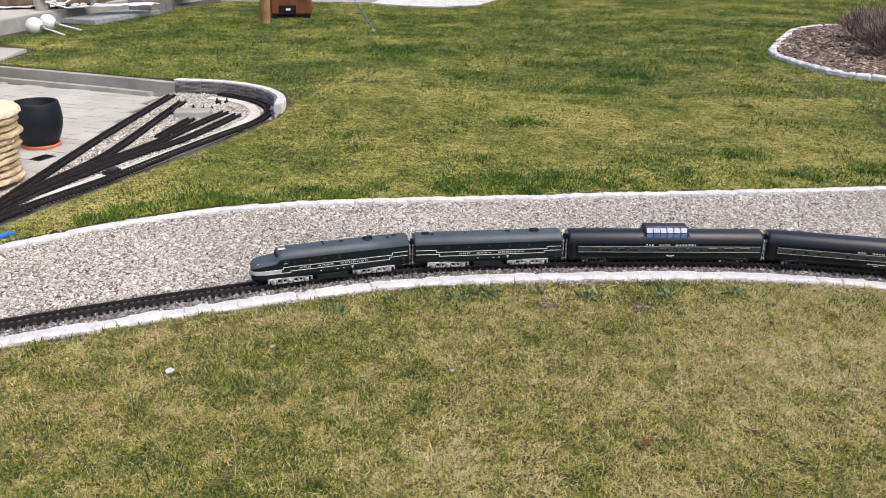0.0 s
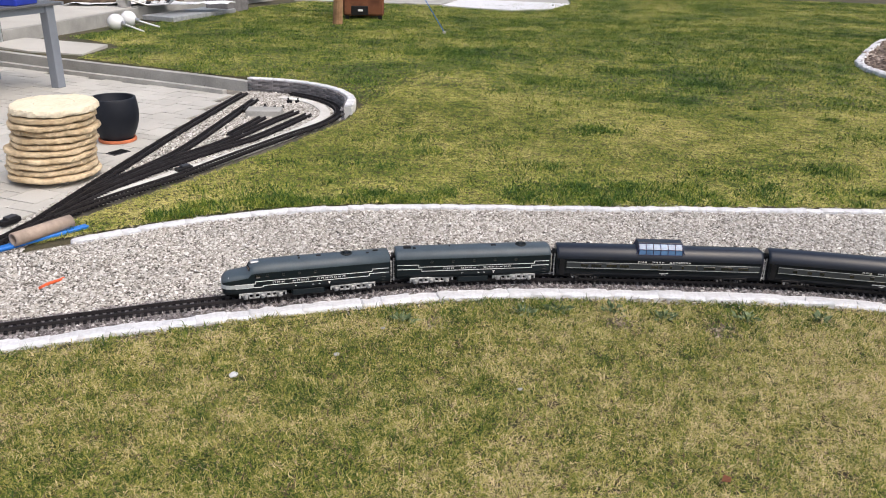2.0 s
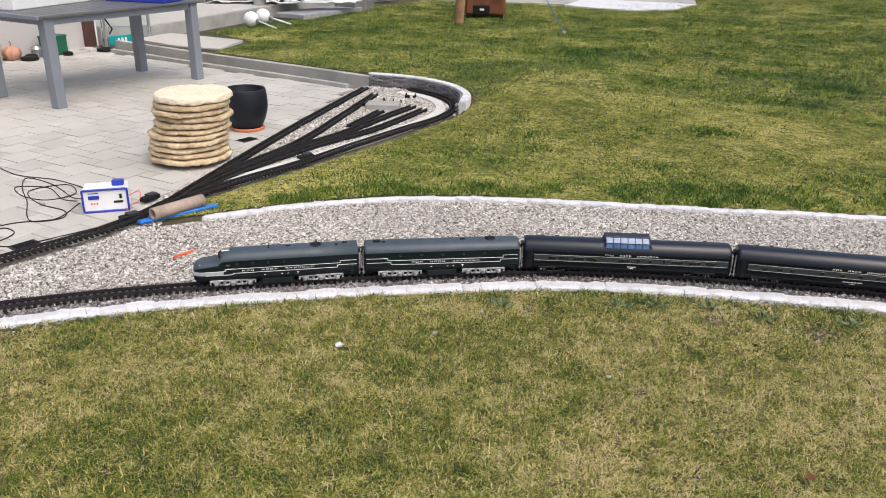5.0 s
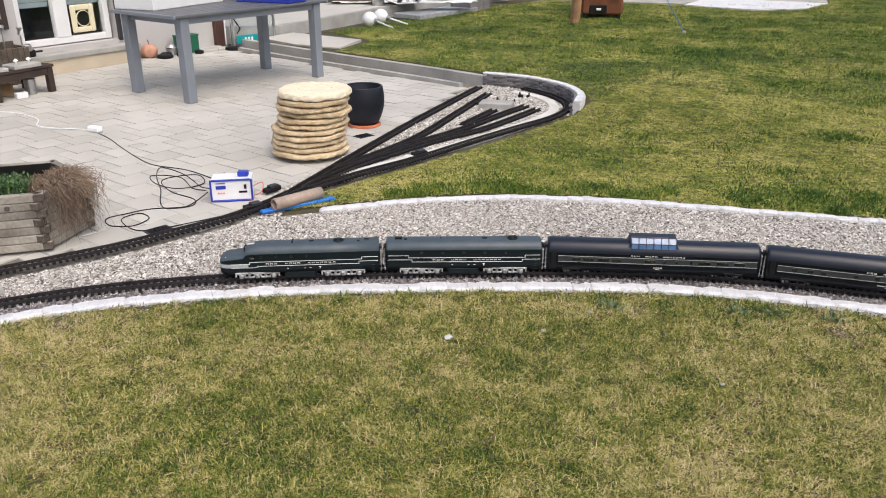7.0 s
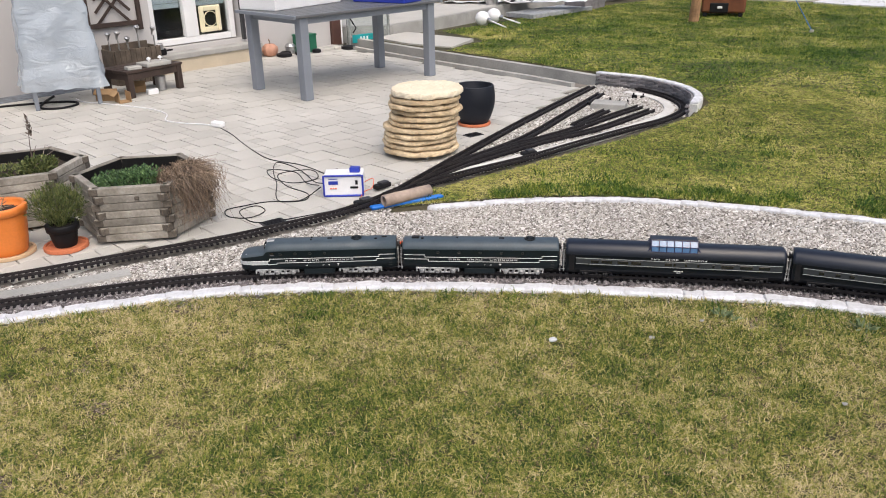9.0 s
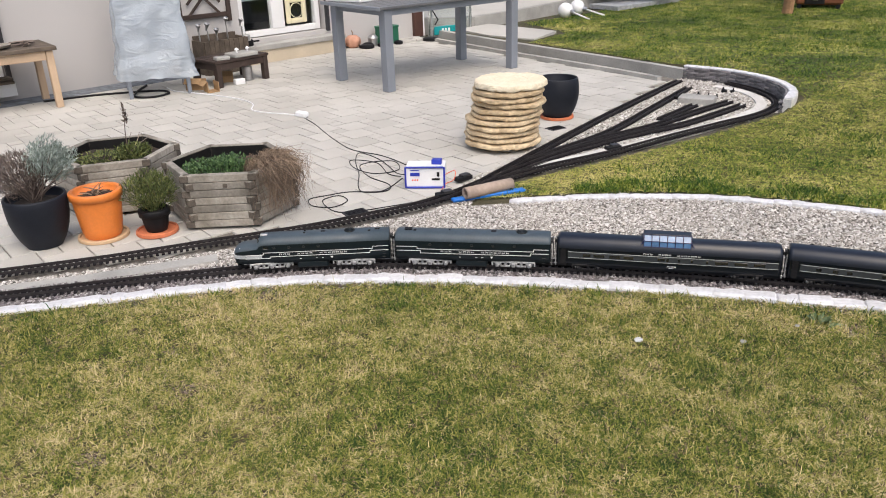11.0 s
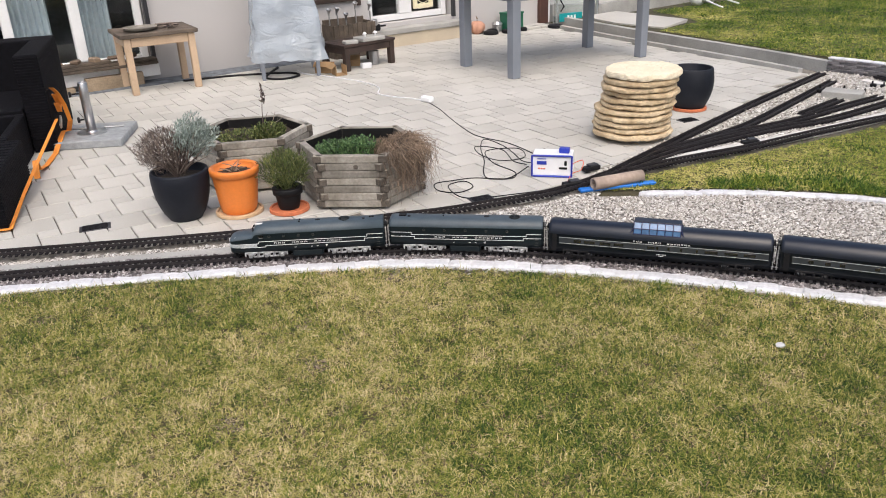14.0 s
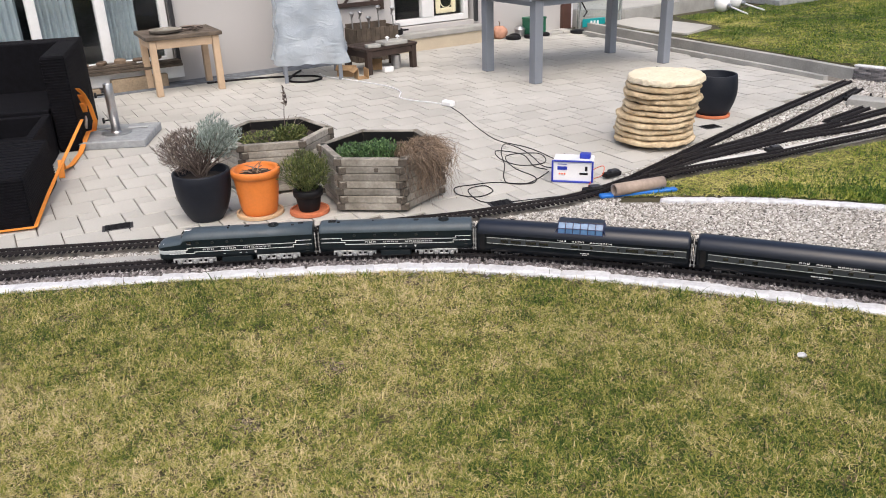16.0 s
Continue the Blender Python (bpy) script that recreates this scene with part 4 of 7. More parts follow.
def build_dome(car):
    """The glazed dome: a blue frame with two rows of six panes a side and raked ends."""
    x0, x1 = -0.105, 0.105
    prof = [(0.048, 0.128), (0.044, 0.150), (0.026, 0.171), (0.0, 0.173)]
    top = part("dome_roof", cube((x1 - x0 - 0.02, 0.046, 0.004), (0, 0, 0.1725), 0.0015), CAR_ROOF, car)
    for s in (-1, 1):
        for (ya, za), (yb, zb) in zip(prof[:2], prof[1:3]):
            for k in range(6):
                a, b = x0 + 0.012 + k * 0.031, x0 + 0.012 + (k + 1) * 0.031
                bm = bmesh.new()
                v = [bm.verts.new(c) for c in ((a + 0.002, s * ya, za), (b - 0.002, s * ya, za), (b - 0.002, s * yb, zb), (a + 0.002, s * yb, zb))]
                bm.faces.new(v)
                r = bmesh.ops.extrude_face_region(bm, geom=bm.faces[:])
                for g in r["geom"]:
                    if isinstance(g, bmesh.types.BMVert):
                        g.co.y -= s * 0.002
                bmesh.ops.recalc_face_normals(bm, faces=bm.faces)
                part("dome_pane", bm, DOME_GLASS, car)
        bm = bmesh.new()
        for z, y in ((0.128, 0.0485), (0.150, 0.0445), (0.171, 0.0262)):
            tube(bm, [(x0 + 0.008, s * y, z), (x1 - 0.008, s * y, z)], 0.0017, 6)
        for k in range(7):
            x = x0 + 0.012 + k * 0.031
            tube(bm, [(x, s * 0.0485, 0.128), (x, s * 0.0445, 0.150), (x, s * 0.0262, 0.171)], 0.0017, 6)
        part("dome_frame", bm, NAVY, car, "blue frame of the dome")
    for e in (-1, 1):
        bm = bmesh.new()
        x = x1 * e
        v = [bm.verts.new(c) for c in ((x + e * 0.004, 0.046, 0.126), (x + e * 0.004, -0.046, 0.126), (x - e * 0.010, -0.042, 0.150), (x - e * 0.016, -0.024, 0.172), (x - e * 0.016, 0.024, 0.172), (x - e * 0.010, 0.042, 0.150))]
        bm.faces.new(v)
        r = bmesh.ops.extrude_face_region(bm, geom=bm.faces[:])
        for g in r["geom"]:
            if isinstance(g, bmesh.types.BMVert):
                g.co.x -= e * 0.004
        bmesh.ops.recalc_face_normals(bm, faces=bm.faces)
        part("dome_end", bm, NAVY, car, "raked end of the dome")


TRAIN = []
tail = 0.0
for make, ln in ((lambda: locomotive("cab_locomotive", 0.675, True, "dark green model diesel locomotive with rounded nose and white stripes"), 0.675),
                 (lambda: locomotive("booster_locomotive", 0.665, False, "dark green cabless model diesel locomotive with white stripes"), 0.665),
                 (lambda: coach("dome_coach", 0.885, True, "black-green model dome coach with a blue glazed dome"), 0.885),
                 (lambda: coach("coach", 0.885, False, "black-green streamlined model coach with small windows"), 0.885)):
    ob, trucks, centres = make()
    TRAIN.append((ob, trucks, centres, tail + ln / 2))
    tail += ln + 0.032
NOSE_START = MAIN.near((-0.80, 3.10))

# ---------- plants and other helpers ----------


def raw(name, verts, faces, material, parent=None, label=""):
    me = bpy.data.meshes.new(name)
    me.from_pydata([tuple(v) for v in np.asarray(verts, float).reshape(-1, 3)], [], [tuple(int(i) for i in f) for f in faces])
    me.materials.append(material)
    ob = new(name, me)
    ob.parent = parent
    return tagged(ob, label) if label else ob


def leaf_material(name, stops, rough=0.65):
    return speckled(name, stops, rough, 6.0, 0.2)


SILVER_LEAF = leaf_material("silver_leaf", [(0, (0.14, 0.18, 0.15)), (0.5, (0.28, 0.34, 0.31)), (1, (0.46, 0.53, 0.50))])
TWIG = leaf_material("dry_twig", [(0, (0.05, 0.037, 0.032)), (0.6, (0.13, 0.098, 0.085)), (1, (0.26, 0.21, 0.18))])
STRAW = leaf_material("dead_stems", [(0, (0.07, 0.047, 0.032)), (0.5, (0.18, 0.125, 0.085)), (1, (0.36, 0.27, 0.19))])
HERB = leaf_material("green_herb", [(0, (0.018, 0.045, 0.016)), (0.5, (0.05, 0.11, 0.035)), (1, (0.12, 0.20, 0.07))])
OLIVE = leaf_material("olive_leaf", [(0, (0.035, 0.05, 0.015)), (0.5, (0.085, 0.115, 0.03)), (1, (0.19, 0.20, 0.065))])
WEED = leaf_material("weed_leaf", [(0, (0.05, 0.085, 0.035)), (0.5, (0.13, 0.185, 0.085)), (1, (0.27, 0.33, 0.19))])
HEATH = leaf_material("lavender_stems", [(0, (0.09, 0.065, 0.06)), (0.5, (0.20, 0.155, 0.14)), (1, (0.34, 0.28, 0.25))])


def sprigs(name, parent, centre, spread, n, length, width, material, origin=None, seed=0, lift=0.3, droop=0.0, label=""):
    """Narrow leaves or stems in a loose uneven cloud, each pointing away from the origin."""
    r = np.random.default_rng(seed)
    p = r.standard_normal((n, 3))
    p /= np.linalg.norm(p, axis=1)[:, None]
    p *= (0.35 + 0.65 * r.random((n, 1)) ** 0.5)
    clump = np.array([noise.noise(Vector(c) * 2.3 + Vector((seed, 3, 1))) for c in p])
    p *= (1 + 0.45 * clump)[:, None]
    c = np.asarray(centre) + p * np.asarray(spread)
    o = np.asarray(origin if origin is not None else centre)
    d = c - o
    d /= np.linalg.norm(d, axis=1)[:, None] + 1e-6
    d += 0.55 * r.standard_normal((n, 3)) + np.array([0, 0, lift])
    d /= np.linalg.norm(d, axis=1)[:, None]
    side = np.cross(d, r.standard_normal((n, 3)))
    side /= np.linalg.norm(side, axis=1)[:, None]
    ln = length * (0.6 + 0.8 * r.random((n, 1)))
    w = width * (0.6 + 0.8 * r.random((n, 1))) / 2
    mid = c + d * ln * 0.5
    tip = c + d * ln + np.array([0, 0, -droop]) * ln
    v = np.stack([c - side * w * 0.4, c + side * w * 0.4, mid + side * w, tip, mid - side * w], 1).reshape(-1, 3)
    f = (5 * np.arange(n)[:, None] + np.arange(5)).tolist()
    return raw(name, v, f, material, parent, label)


def stems(name, parent, base, tops, radius, material, seed=0, label=""):
    r = random.Random(seed)
    bm = bmesh.new()
    for t in tops:
        b, t = Vector(base) + Vector((r.uniform(-0.02, 0.02), r.uniform(-0.02, 0.02), 0)), Vector(t)
        m = (b + t) / 2 + Vector((r.uniform(-0.02, 0.02), r.uniform(-0.02, 0.02), 0.01))
        tube(bm, [b, m, t], [radius, radius * 0.75, radius * 0.35], 5)
    return part(name, bm, material, parent, label)


# ---------- garden table and what lies on it ----------
TABLE = pose(-4.652, 6.245, 0, 0, 0, 75.0)


def build_table():
    t = thing("garden_table", TABLE, "grey aluminium garden table with a dark slatted top", "table")
    for x in (-0.755, 0.755):
        for y in (-0.38, 0.38):
            bm = cube((0.085, 0.085, 0.70), (x, y, 0.35), 0.004)
            part("leg", bm, TABLE_GREY, t)
            part("foot", cube((0.080, 0.080, 0.008), (x, y, 0.004)), BLACK, t)
    for y in (-0.385, 0.385):
        part("apron", cube((1.43, 0.03, 0.055), (0, y, 0.672), 0.003), TABLE_GREY, t)
    for x in (-0.76, 0.76):
        part("apron", cube((0.03, 0.68, 0.055), (x, 0, 0.672), 0.003), TABLE_GREY, t)
    for k in range(9):
        part("slat", cube((1.72, 0.094, 0.022), (0, -0.40 + 0.1 * k, 0.713), 0.004), TABLE_TOP, t)
    for x in (-0.868, 0.868):
        part("end_board", cube((0.02, 0.92, 0.03), (x, 0, 0.713), 0.004), TABLE_GREY, t)


build_table()


def carton(name, size, m, material, label, tape):
    c = thing(name, m, label, "box")
    part("carton", cube(size, (0, 0, size[2] / 2), 0.006), material, c)
    part("lid", cube((size[0] + 0.008, size[1] + 0.008, 0.05), (0, 0, size[2] - 0.02), 0.004), tape, c)


carton("storage_box", (0.92, 0.44, 0.30), pose(-5.07, 6.02, 0.725, 0, 0, 88), WHITE, "white plastic storage box lying on the garden table", WHITE)
carton("carton", (0.60, 0.30, 0.24), pose(-4.42, 6.66, 0.725, 0, 0, -1), BLUE, "royal blue cardboard carton on the garden table", WHITE)

# ---------- stack of stone slabs and the pot beside it ----------


def build_slab_stack():
    t = thing("slab_stack", pose(-2.695, 4.435, 0), "stack of round yellow sandstone stepping slabs", "stone slabs")
    for k in range(4):
        a = k * 1.57 + 0.5
        part("spacer", cube((0.10, 0.045, 0.03), (0.15 * math.cos(a), 0.15 * math.sin(a), 0.015), 0.003), CONCRETE, t)
    z, n = 0.030, 11
    for k in range(n):
        last = k == n - 1
        hgt = 0.040 if last else random.uniform(0.027, 0.033)
        r0 = 0.238 if last else 0.250 - 0.0016 * k + random.uniform(-0.006, 0.006)
        ph = random.uniform(0, 6)

        def edge(a, zz, ph=ph, k=k):
            d = Vector((math.cos(a), math.sin(a), 0))
            return 1 + 0.016 * math.sin(2 * a + ph) + 0.034 * noise.noise(d * 3 + Vector((0, 0, 9 * k))) + 0.032 * noise.noise(d * 11 + Vector((0, 0, 7 * k + 60 * zz)))
        prof = [(r0 * 0.94, 0), (r0 * 0.985, 0.003), (r0, hgt * 0.35), (r0 * 0.99, hgt * 0.7), (r0 * 0.972, hgt - 0.003), (r0 * 0.93, hgt), (r0 * 0.70, hgt)]
        prof += [(r0 * 0.47, hgt), (r0 * 0.45, hgt - 0.003), (r0 * 0.43, hgt), (0.03, hgt)]
        lean = -0.026 if k < 5 else 0.006 + 0.003 * (k - 5)
        bm = lathe(bmesh.new(), prof, 84, (0.70 * lean + random.uniform(-0.010, 0.010), 0.71 * lean + random.uniform(-0.010, 0.010), z), edge)
        for v in bm.verts:
            v.co.z += 0.007 * noise.noise(Vector((v.co.x * 9, v.co.y * 9, 5.0 * k))) + 0.003 * noise.noise(Vector((v.co.x * 30, v.co.y * 30, 3.0 * k)))
        part("slab", bm, PALE_SANDSTONE if last else SANDSTONE, t)
        z += hgt + 0.0065


build_slab_stack()


def pot_profile(rim, base, height, wall=0.015, belly=0.0, inner=0.045):
    out = [(base * 0.96, 0), (base, 0.006)]
    for k in range(1, 9):
        u = k / 8
        out.append((base + (rim - base) * u ** 0.7 + belly * math.sin(math.pi * u), 0.006 + (height - 0.012) * u))
    out += [(rim - 0.003, height), (rim - wall + 0.002, height), (rim - wall, height - 0.006), (rim - wall - 0.004, height - inner)]
    return out


def build_pot(name, m, rim, base, height, material, label, belly=0.0, soil=True, inner=0.045, band=False):
    t = thing(name, m, label, "plant pot")
    part("pot", lathe(bmesh.new(), pot_profile(rim, base, height, belly=belly, inner=inner), 40), material, t, smooth=True)
    if band:
        part("rim", lathe(bmesh.new(), [(rim - 0.004, height - 0.036), (rim + 0.006, height - 0.034), (rim + 0.008, height - 0.004), (rim + 0.003, height + 0.001), (rim - 0.008, height)], 40, caps=False), material, t, smooth=True)
    if soil:
        bm = lathe(bmesh.new(), [(rim - 0.018, 0), (rim * 0.5, 0.006), (0.004, 0.009)], 24, (0, 0, height - inner - 0.002))
        for v in bm.verts:
            v.co.z += 0.006 * noise.noise(v.co * 30)
        part("soil", bm, POT_SOIL, t)
    return t


def saucer(name, m, r, h, material, label):
    t = tagged(mesh_ob(name, lathe(bmesh.new(), [(r * 0.94, 0), (r, 0.004), (r, h - 0.003), (r * 0.98, h), (r * 0.90, h), (r * 0.88, h - 0.008), (0.02, h - 0.008)], 36), material), label, "saucer")
    t.matrix_basis = m
    return t


saucer("saucer", pose(-2.745, 5.26, 0), 0.125, 0.022, TERRACOTTA_RED, "round red clay saucer under an anthracite pot")
build_pot("tall_pot", pose(-2.745, 5.26, 0.016), 0.148, 0.105, 0.285, ANTHRACITE, "empty dark anthracite glazed pot on a clay saucer", 0.024, True, 0.20)

p1 = build_pot("dark_pot", pose(-3.735, 1.78, 0), 0.143, 0.085, 0.255, ANTHRACITE, "anthracite plant pot with a half-dead silver-leaved shrub", 0.014, True, 0.035)
tops = [(random.uniform(-0.16, 0.16), random.uniform(-0.16, 0.16), random.uniform(0.32, 0.46)) for _ in range(60)]
stems("branches", p1, (0, 0, 0.22), tops, 0.0032, TWIG, 3, "bare brown branches")
sprigs("dry_growth", p1, (-0.040, -0.045, 0.350), (0.12, 0.125, 0.105), 3600, 0.030, 0.0024, TWIG, (0, 0, 0.2), 5)
sprigs("foliage", p1, (0.045, 0.085, 0.405), (0.10, 0.11, 0.10), 3200, 0.024, 0.0040, SILVER_LEAF, (0, 0, 0.24), 6, label="silver-green needle foliage")

saucer("wood_disc", pose(-3.57, 1.995, 0), 0.122, 0.020, PALE_WOOD, "pale round saucer under an orange pot")
p2 = build_pot("orange_pot", pose(-3.57, 1.995, 0.013), 0.118, 0.088, 0.235, TERRACOTTA, "orange plastic plant pot with dry stalks in it", 0.0, True, 0.03, True)
stems("stalks", p2, (0, 0, 0.20), [(random.uniform(-0.08, 0.08), random.uniform(-0.08, 0.08), random.uniform(0.22, 0.245)) for _ in range(14)] + [(0.02, 0.03, 0.27), (0.015, 0.02, 0.265)], 0.004, STRAW, 8, "cut dry stalks")

saucer("clay_saucer", pose(-3.385, 2.175, 0), 0.103, 0.022, TERRACOTTA_RED, "orange clay saucer under a small black pot")
p3 = build_pot("small_pot", pose(-3.385, 2.175, 0.015), 0.070, 0.052, 0.115, BLACK, "small black plastic pot with a bushy green heather", 0.0, True, 0.018, True)
stems("branches", p3, (0, 0, 0.09), [(random.uniform(-0.1, 0.1), random.uniform(-0.1, 0.1), random.uniform(0.18, 0.27)) for _ in range(30)], 0.0022, OLIVE, 9)
sprigs("foliage", p3, (0, 0, 0.205), (0.12, 0.12, 0.095), 2600, 0.026, 0.0042, OLIVE, (0, 0, 0.08), 10, 0.5, label="fine olive-green foliage")

# ---------- hexagonal timber planters ----------


def build_planter(m, label, seed):
    """Boards laid round a hexagon like a log house, the ends of each second course showing."""
    t = thing("hexagonal_planter", m, label, "planter", "hexagonal planters")
    R, th, bh, rows = 0.335, 0.036, 0.0395, 7
    r = random.Random(seed)
    for row in range(rows):
        for k in range(6):
            a = math.radians(60 * k + 30)
            apo = R * math.cos(math.radians(30))
            long_one = (k + row) % 2 == 0
            ln = R + (0.042 if long_one else -0.002)
            turn = Matrix.Rotation(a + math.pi / 2, 4, "Z")
            c = Vector((math.cos(a) * (apo - th / 2), math.sin(a) * (apo - th / 2), 0.014 + bh * (row + 0.5)))
            bm = cube((ln, th, bh - 0.0025), c, 0.003, turn)
            part("board", bm, GREY_TIMBER, t)
            if long_one:
                for e in (-1, 1):
                    end = Vector((math.cos(a) * (apo - th / 2), math.sin(a) * (apo - th / 2), 0)) + (turn @ Vector((e * (ln / 2 - 0.0215), 0, 0)))
                    part("board_end", cube((0.044, th + 0.005, bh - 0.004), (end.x, end.y, c.z), 0.003, turn), END_GRAIN, t)
    ring = [(R * 0.93 * math.cos(math.radians(60 * k)), R * 0.93 * math.sin(math.radians(60 * k))) for k in range(6)]
    bm = bmesh.new()
    lo, hi = [bm.verts.new((x * 0.95, y * 0.95, 0.02)) for x, y in ring], [bm.verts.new((x * 0.955, y * 0.955, 0.285)) for x, y in ring]
    for k in range(6):
        bm.faces.new((hi[k], hi[(k + 1) % 6], lo[(k + 1) % 6], lo[k]))
    r2 = bmesh.ops.extrude_face_region(bm, geom=bm.faces[:])
    for g in r2["geom"]:
        if isinstance(g, bmesh.types.BMVert):
            g.co.x *= 0.985
            g.co.y *= 0.985
    bmesh.ops.recalc_face_normals(bm, faces=bm.faces)
    part("liner", bm, PLASTIC_LINER, t, "black plastic liner")
    bm = bmesh.new()
    n = 18
    grid = [[bm.verts.new((0.30 * math.cos(2 * math.pi * k / n) * q, 0.30 * math.sin(2 * math.pi * k / n) * q, 0.235 + 0.02 * noise.noise(Vector((k * 0.7, q * 5, seed))))) for k in range(n)] for q in (0.95, 0.7, 0.4, 0.12)]
    for a, b in zip(grid, grid[1:]):
        for k in range(n):
            bm.faces.new((a[k], a[(k + 1) % n], b[(k + 1) % n], b[k]))
    bm.faces.new(grid[-1])
    part("soil", bm, POT_SOIL, t)
    for k in range(3):
        a = math.radians(120 * k + 30)
        part("skid", cube((0.40, 0.05, 0.018), (0.14 * math.cos(a), 0.14 * math.sin(a), 0.009), 0.003, Matrix.Rotation(a + 1.57, 4, "Z")), DARK_WOOD, t)
    return t


h1 = build_planter(pose(-3.295, 2.605, 0, 0, 0, 38.5), "weathered hexagonal timber planter with green herbs and dead stems", 4)
sprigs("herb_cover", h1, (-0.07, -0.02, 0.240), (0.20, 0.21, 0.032), 4200, 0.016, 0.010, HERB, (0, 0, 0.1), 12, 0.15, label="low green herbs")
part("knot_hole", cube((0.022, 0.004, 0.020), (0.03, -0.2925, 0.232), 0.004, Matrix.Rotation(0.0, 4, "Z")), END_GRAIN, h1)
hang = np.random.default_rng(3)
bm = bmesh.new()
for _ in range(1200):
    a = hang.uniform(-0.42, 0.42) - 0.38
    o = Vector((0.20 * math.cos(a) + hang.uniform(-0.05, 0.05), 0.20 * math.sin(a) + hang.uniform(-0.07, 0.07), 0.265))
    out = Vector((math.cos(a + hang.uniform(-0.5, 0.5)), math.sin(a + hang.uniform(-0.5, 0.5)), 0))
    rch, drop = hang.uniform(0.05, 0.19), hang.uniform(-0.02, 0.22)
    pts = [o, o + out * rch * 0.45 + Vector((0, 0, hang.uniform(0.02, 0.07))), o + out * rch * 0.85 + Vector((hang.uniform(-0.07, 0.07), hang.uniform(-0.07, 0.07), 0.03 - drop * 0.3 + hang.uniform(-0.03, 0.04))), o + out * rch + Vector((hang.uniform(-0.05, 0.05), hang.uniform(-0.05, 0.05), -drop))]
    tube(bm, pts, [0.0012, 0.0011, 0.0009, 0.0006], 3)
part("dead_tangle", bm, STRAW, h1, "tangle of dead brown stems hanging over the rim")

h2 = build_planter(pose(-4.00, 2.40, 0, 0, 0, 54.0), "weathered hexagonal timber planter with sparse weeds", 9)
sprigs("weeds", h2, (-0.05, 0.0, 0.24), (0.20, 0.20, 0.016), 1000, 0.016, 0.009, OLIVE, (0, 0, 0.1), 14, 0.1, label="sparse olive weeds")
sprigs("weed_clump", h2, (0.10, -0.02, 0.265), (0.10, 0.12, 0.045), 900, 0.018, 0.010, OLIVE, (0.1, 0, 0.15), 15, 0.2)
stems("dead_stalk", h2, (0.07, 0.03, 0.23), [(0.085, 0.07, 0.50), (0.10, 0.06, 0.36), (0.19, 0.05, 0.33), (0.14, 0.14, 0.34)], 0.0032, TWIG, 16, "tall dead flower stalk")
sprigs("seed_heads", h2, (0.083, 0.066, 0.46), (0.012, 0.012, 0.055), 40, 0.022, 0.010, TWIG, (0.08, 0.06, 0.4), 17)

# ---------- railway power unit with its cables ----------


def build_power_unit():
    t = thing("power_unit", pose(-2.655, 3.475, 0, 0, 0, 31.0), "white and blue railway power unit with a small display", "power supply")
    part("case", cube((0.222, 0.15, 0.112), (0, 0, 0.066), 0.004), WHITE, t)
    bm = bmesh.new()
    for x in (-0.110, 0.110):
        box(bm, (0.010, 0.012, 0.124), (x, -0.077, 0.067), 0.003)
    for z in (0.008, 0.126):
        box(bm, (0.212, 0.012, 0.010), (0, -0.077, z), 0.003)
    part("front_frame", bm, BLUE, t, "royal blue front frame")
    part("display", cube((0.054, 0.004, 0.020), (-0.056, -0.0765, 0.085), 0.001), BLUE, t)
    for x in (-0.07, -0.056, -0.042):
        part("button", lathe(bmesh.new(), [(0.0045, -0.003), (0.0045, 0.003), (0.002, 0.004), (0, 0.004)], 10), RED_ORANGE, t).matrix_basis = pose(x, -0.0765, 0.052, 90)
    part("switch", cube((0.014, 0.005, 0.026), (0.076, -0.0765, 0.085), 0.002), BLACK, t)
    part("socket", cube((0.046, 0.005, 0.012), (0.062, -0.0765, 0.056), 0.002), BLACK, t)
    part("printed_line", cube((0.05, 0.003, 0.004), (-0.056, -0.0762, 0.108)), BLUE, t)
    for x in (-0.09, 0.09):
        for y in (-0.055, 0.055):
            part("foot", cube((0.018, 0.018, 0.010), (x, y, 0.005), 0.002), BLACK, t)
    d = tagged(mesh_ob("remote_receiver", cube((0.058, 0.040, 0.030), (0, 0, 0.015), 0.004), BLUE), "small blue module on the power unit", "module")
    d.matrix_basis = pose(-2.605, 3.515, 0.122, 0, 0, 25)


build_power_unit()


def cable(name, points, radius, material, label):
    """A cable that lies on the ground along the points."""
    pts = [(p[0], p[1], p[2] if len(p) > 2 else radius) for p in points]
    fine = []
    for k in range(len(pts) - 1):
        n = 6
        for j in range(n):
            u = j / n
            q = [pts[max(k - 1, 0)], pts[k], pts[k + 1], pts[min(k + 2, len(pts) - 1)]]
            fine.append([0.5 * (2 * q[1][c] + (q[2][c] - q[0][c]) * u + (2 * q[0][c] - 5 * q[1][c] + 4 * q[2][c] - q[3][c]) * u * u + (3 * q[1][c] - q[0][c] - 3 * q[2][c] + q[3][c]) * u ** 3) for c in range(3)])
    fine.append(list(pts[-1]))
    for f in fine:
        f[2] = max(f[2], radius)
    return tagged(mesh_ob(name, tube(bmesh.new(), fine, radius, 6), material, None, True), label, "cable")


cable("white_cable", [(-6.45, 4.55), (-6.26, 4.49), (-6.0, 4.52), (-5.73, 4.54), (-5.45, 4.54), (-5.19, 4.46), (-5.02, 4.30), (-4.83, 4.29), (-4.68, 4.33), (-4.55, 4.335)], 0.0055, WHITE, "white extension cable lying on the paving")
tagged(mesh_ob("cable_socket", cube((0.11, 0.055, 0.045), (-4.49, 4.335, 0.0225), 0.010), WHITE), "white cable socket on the paving", "socket")
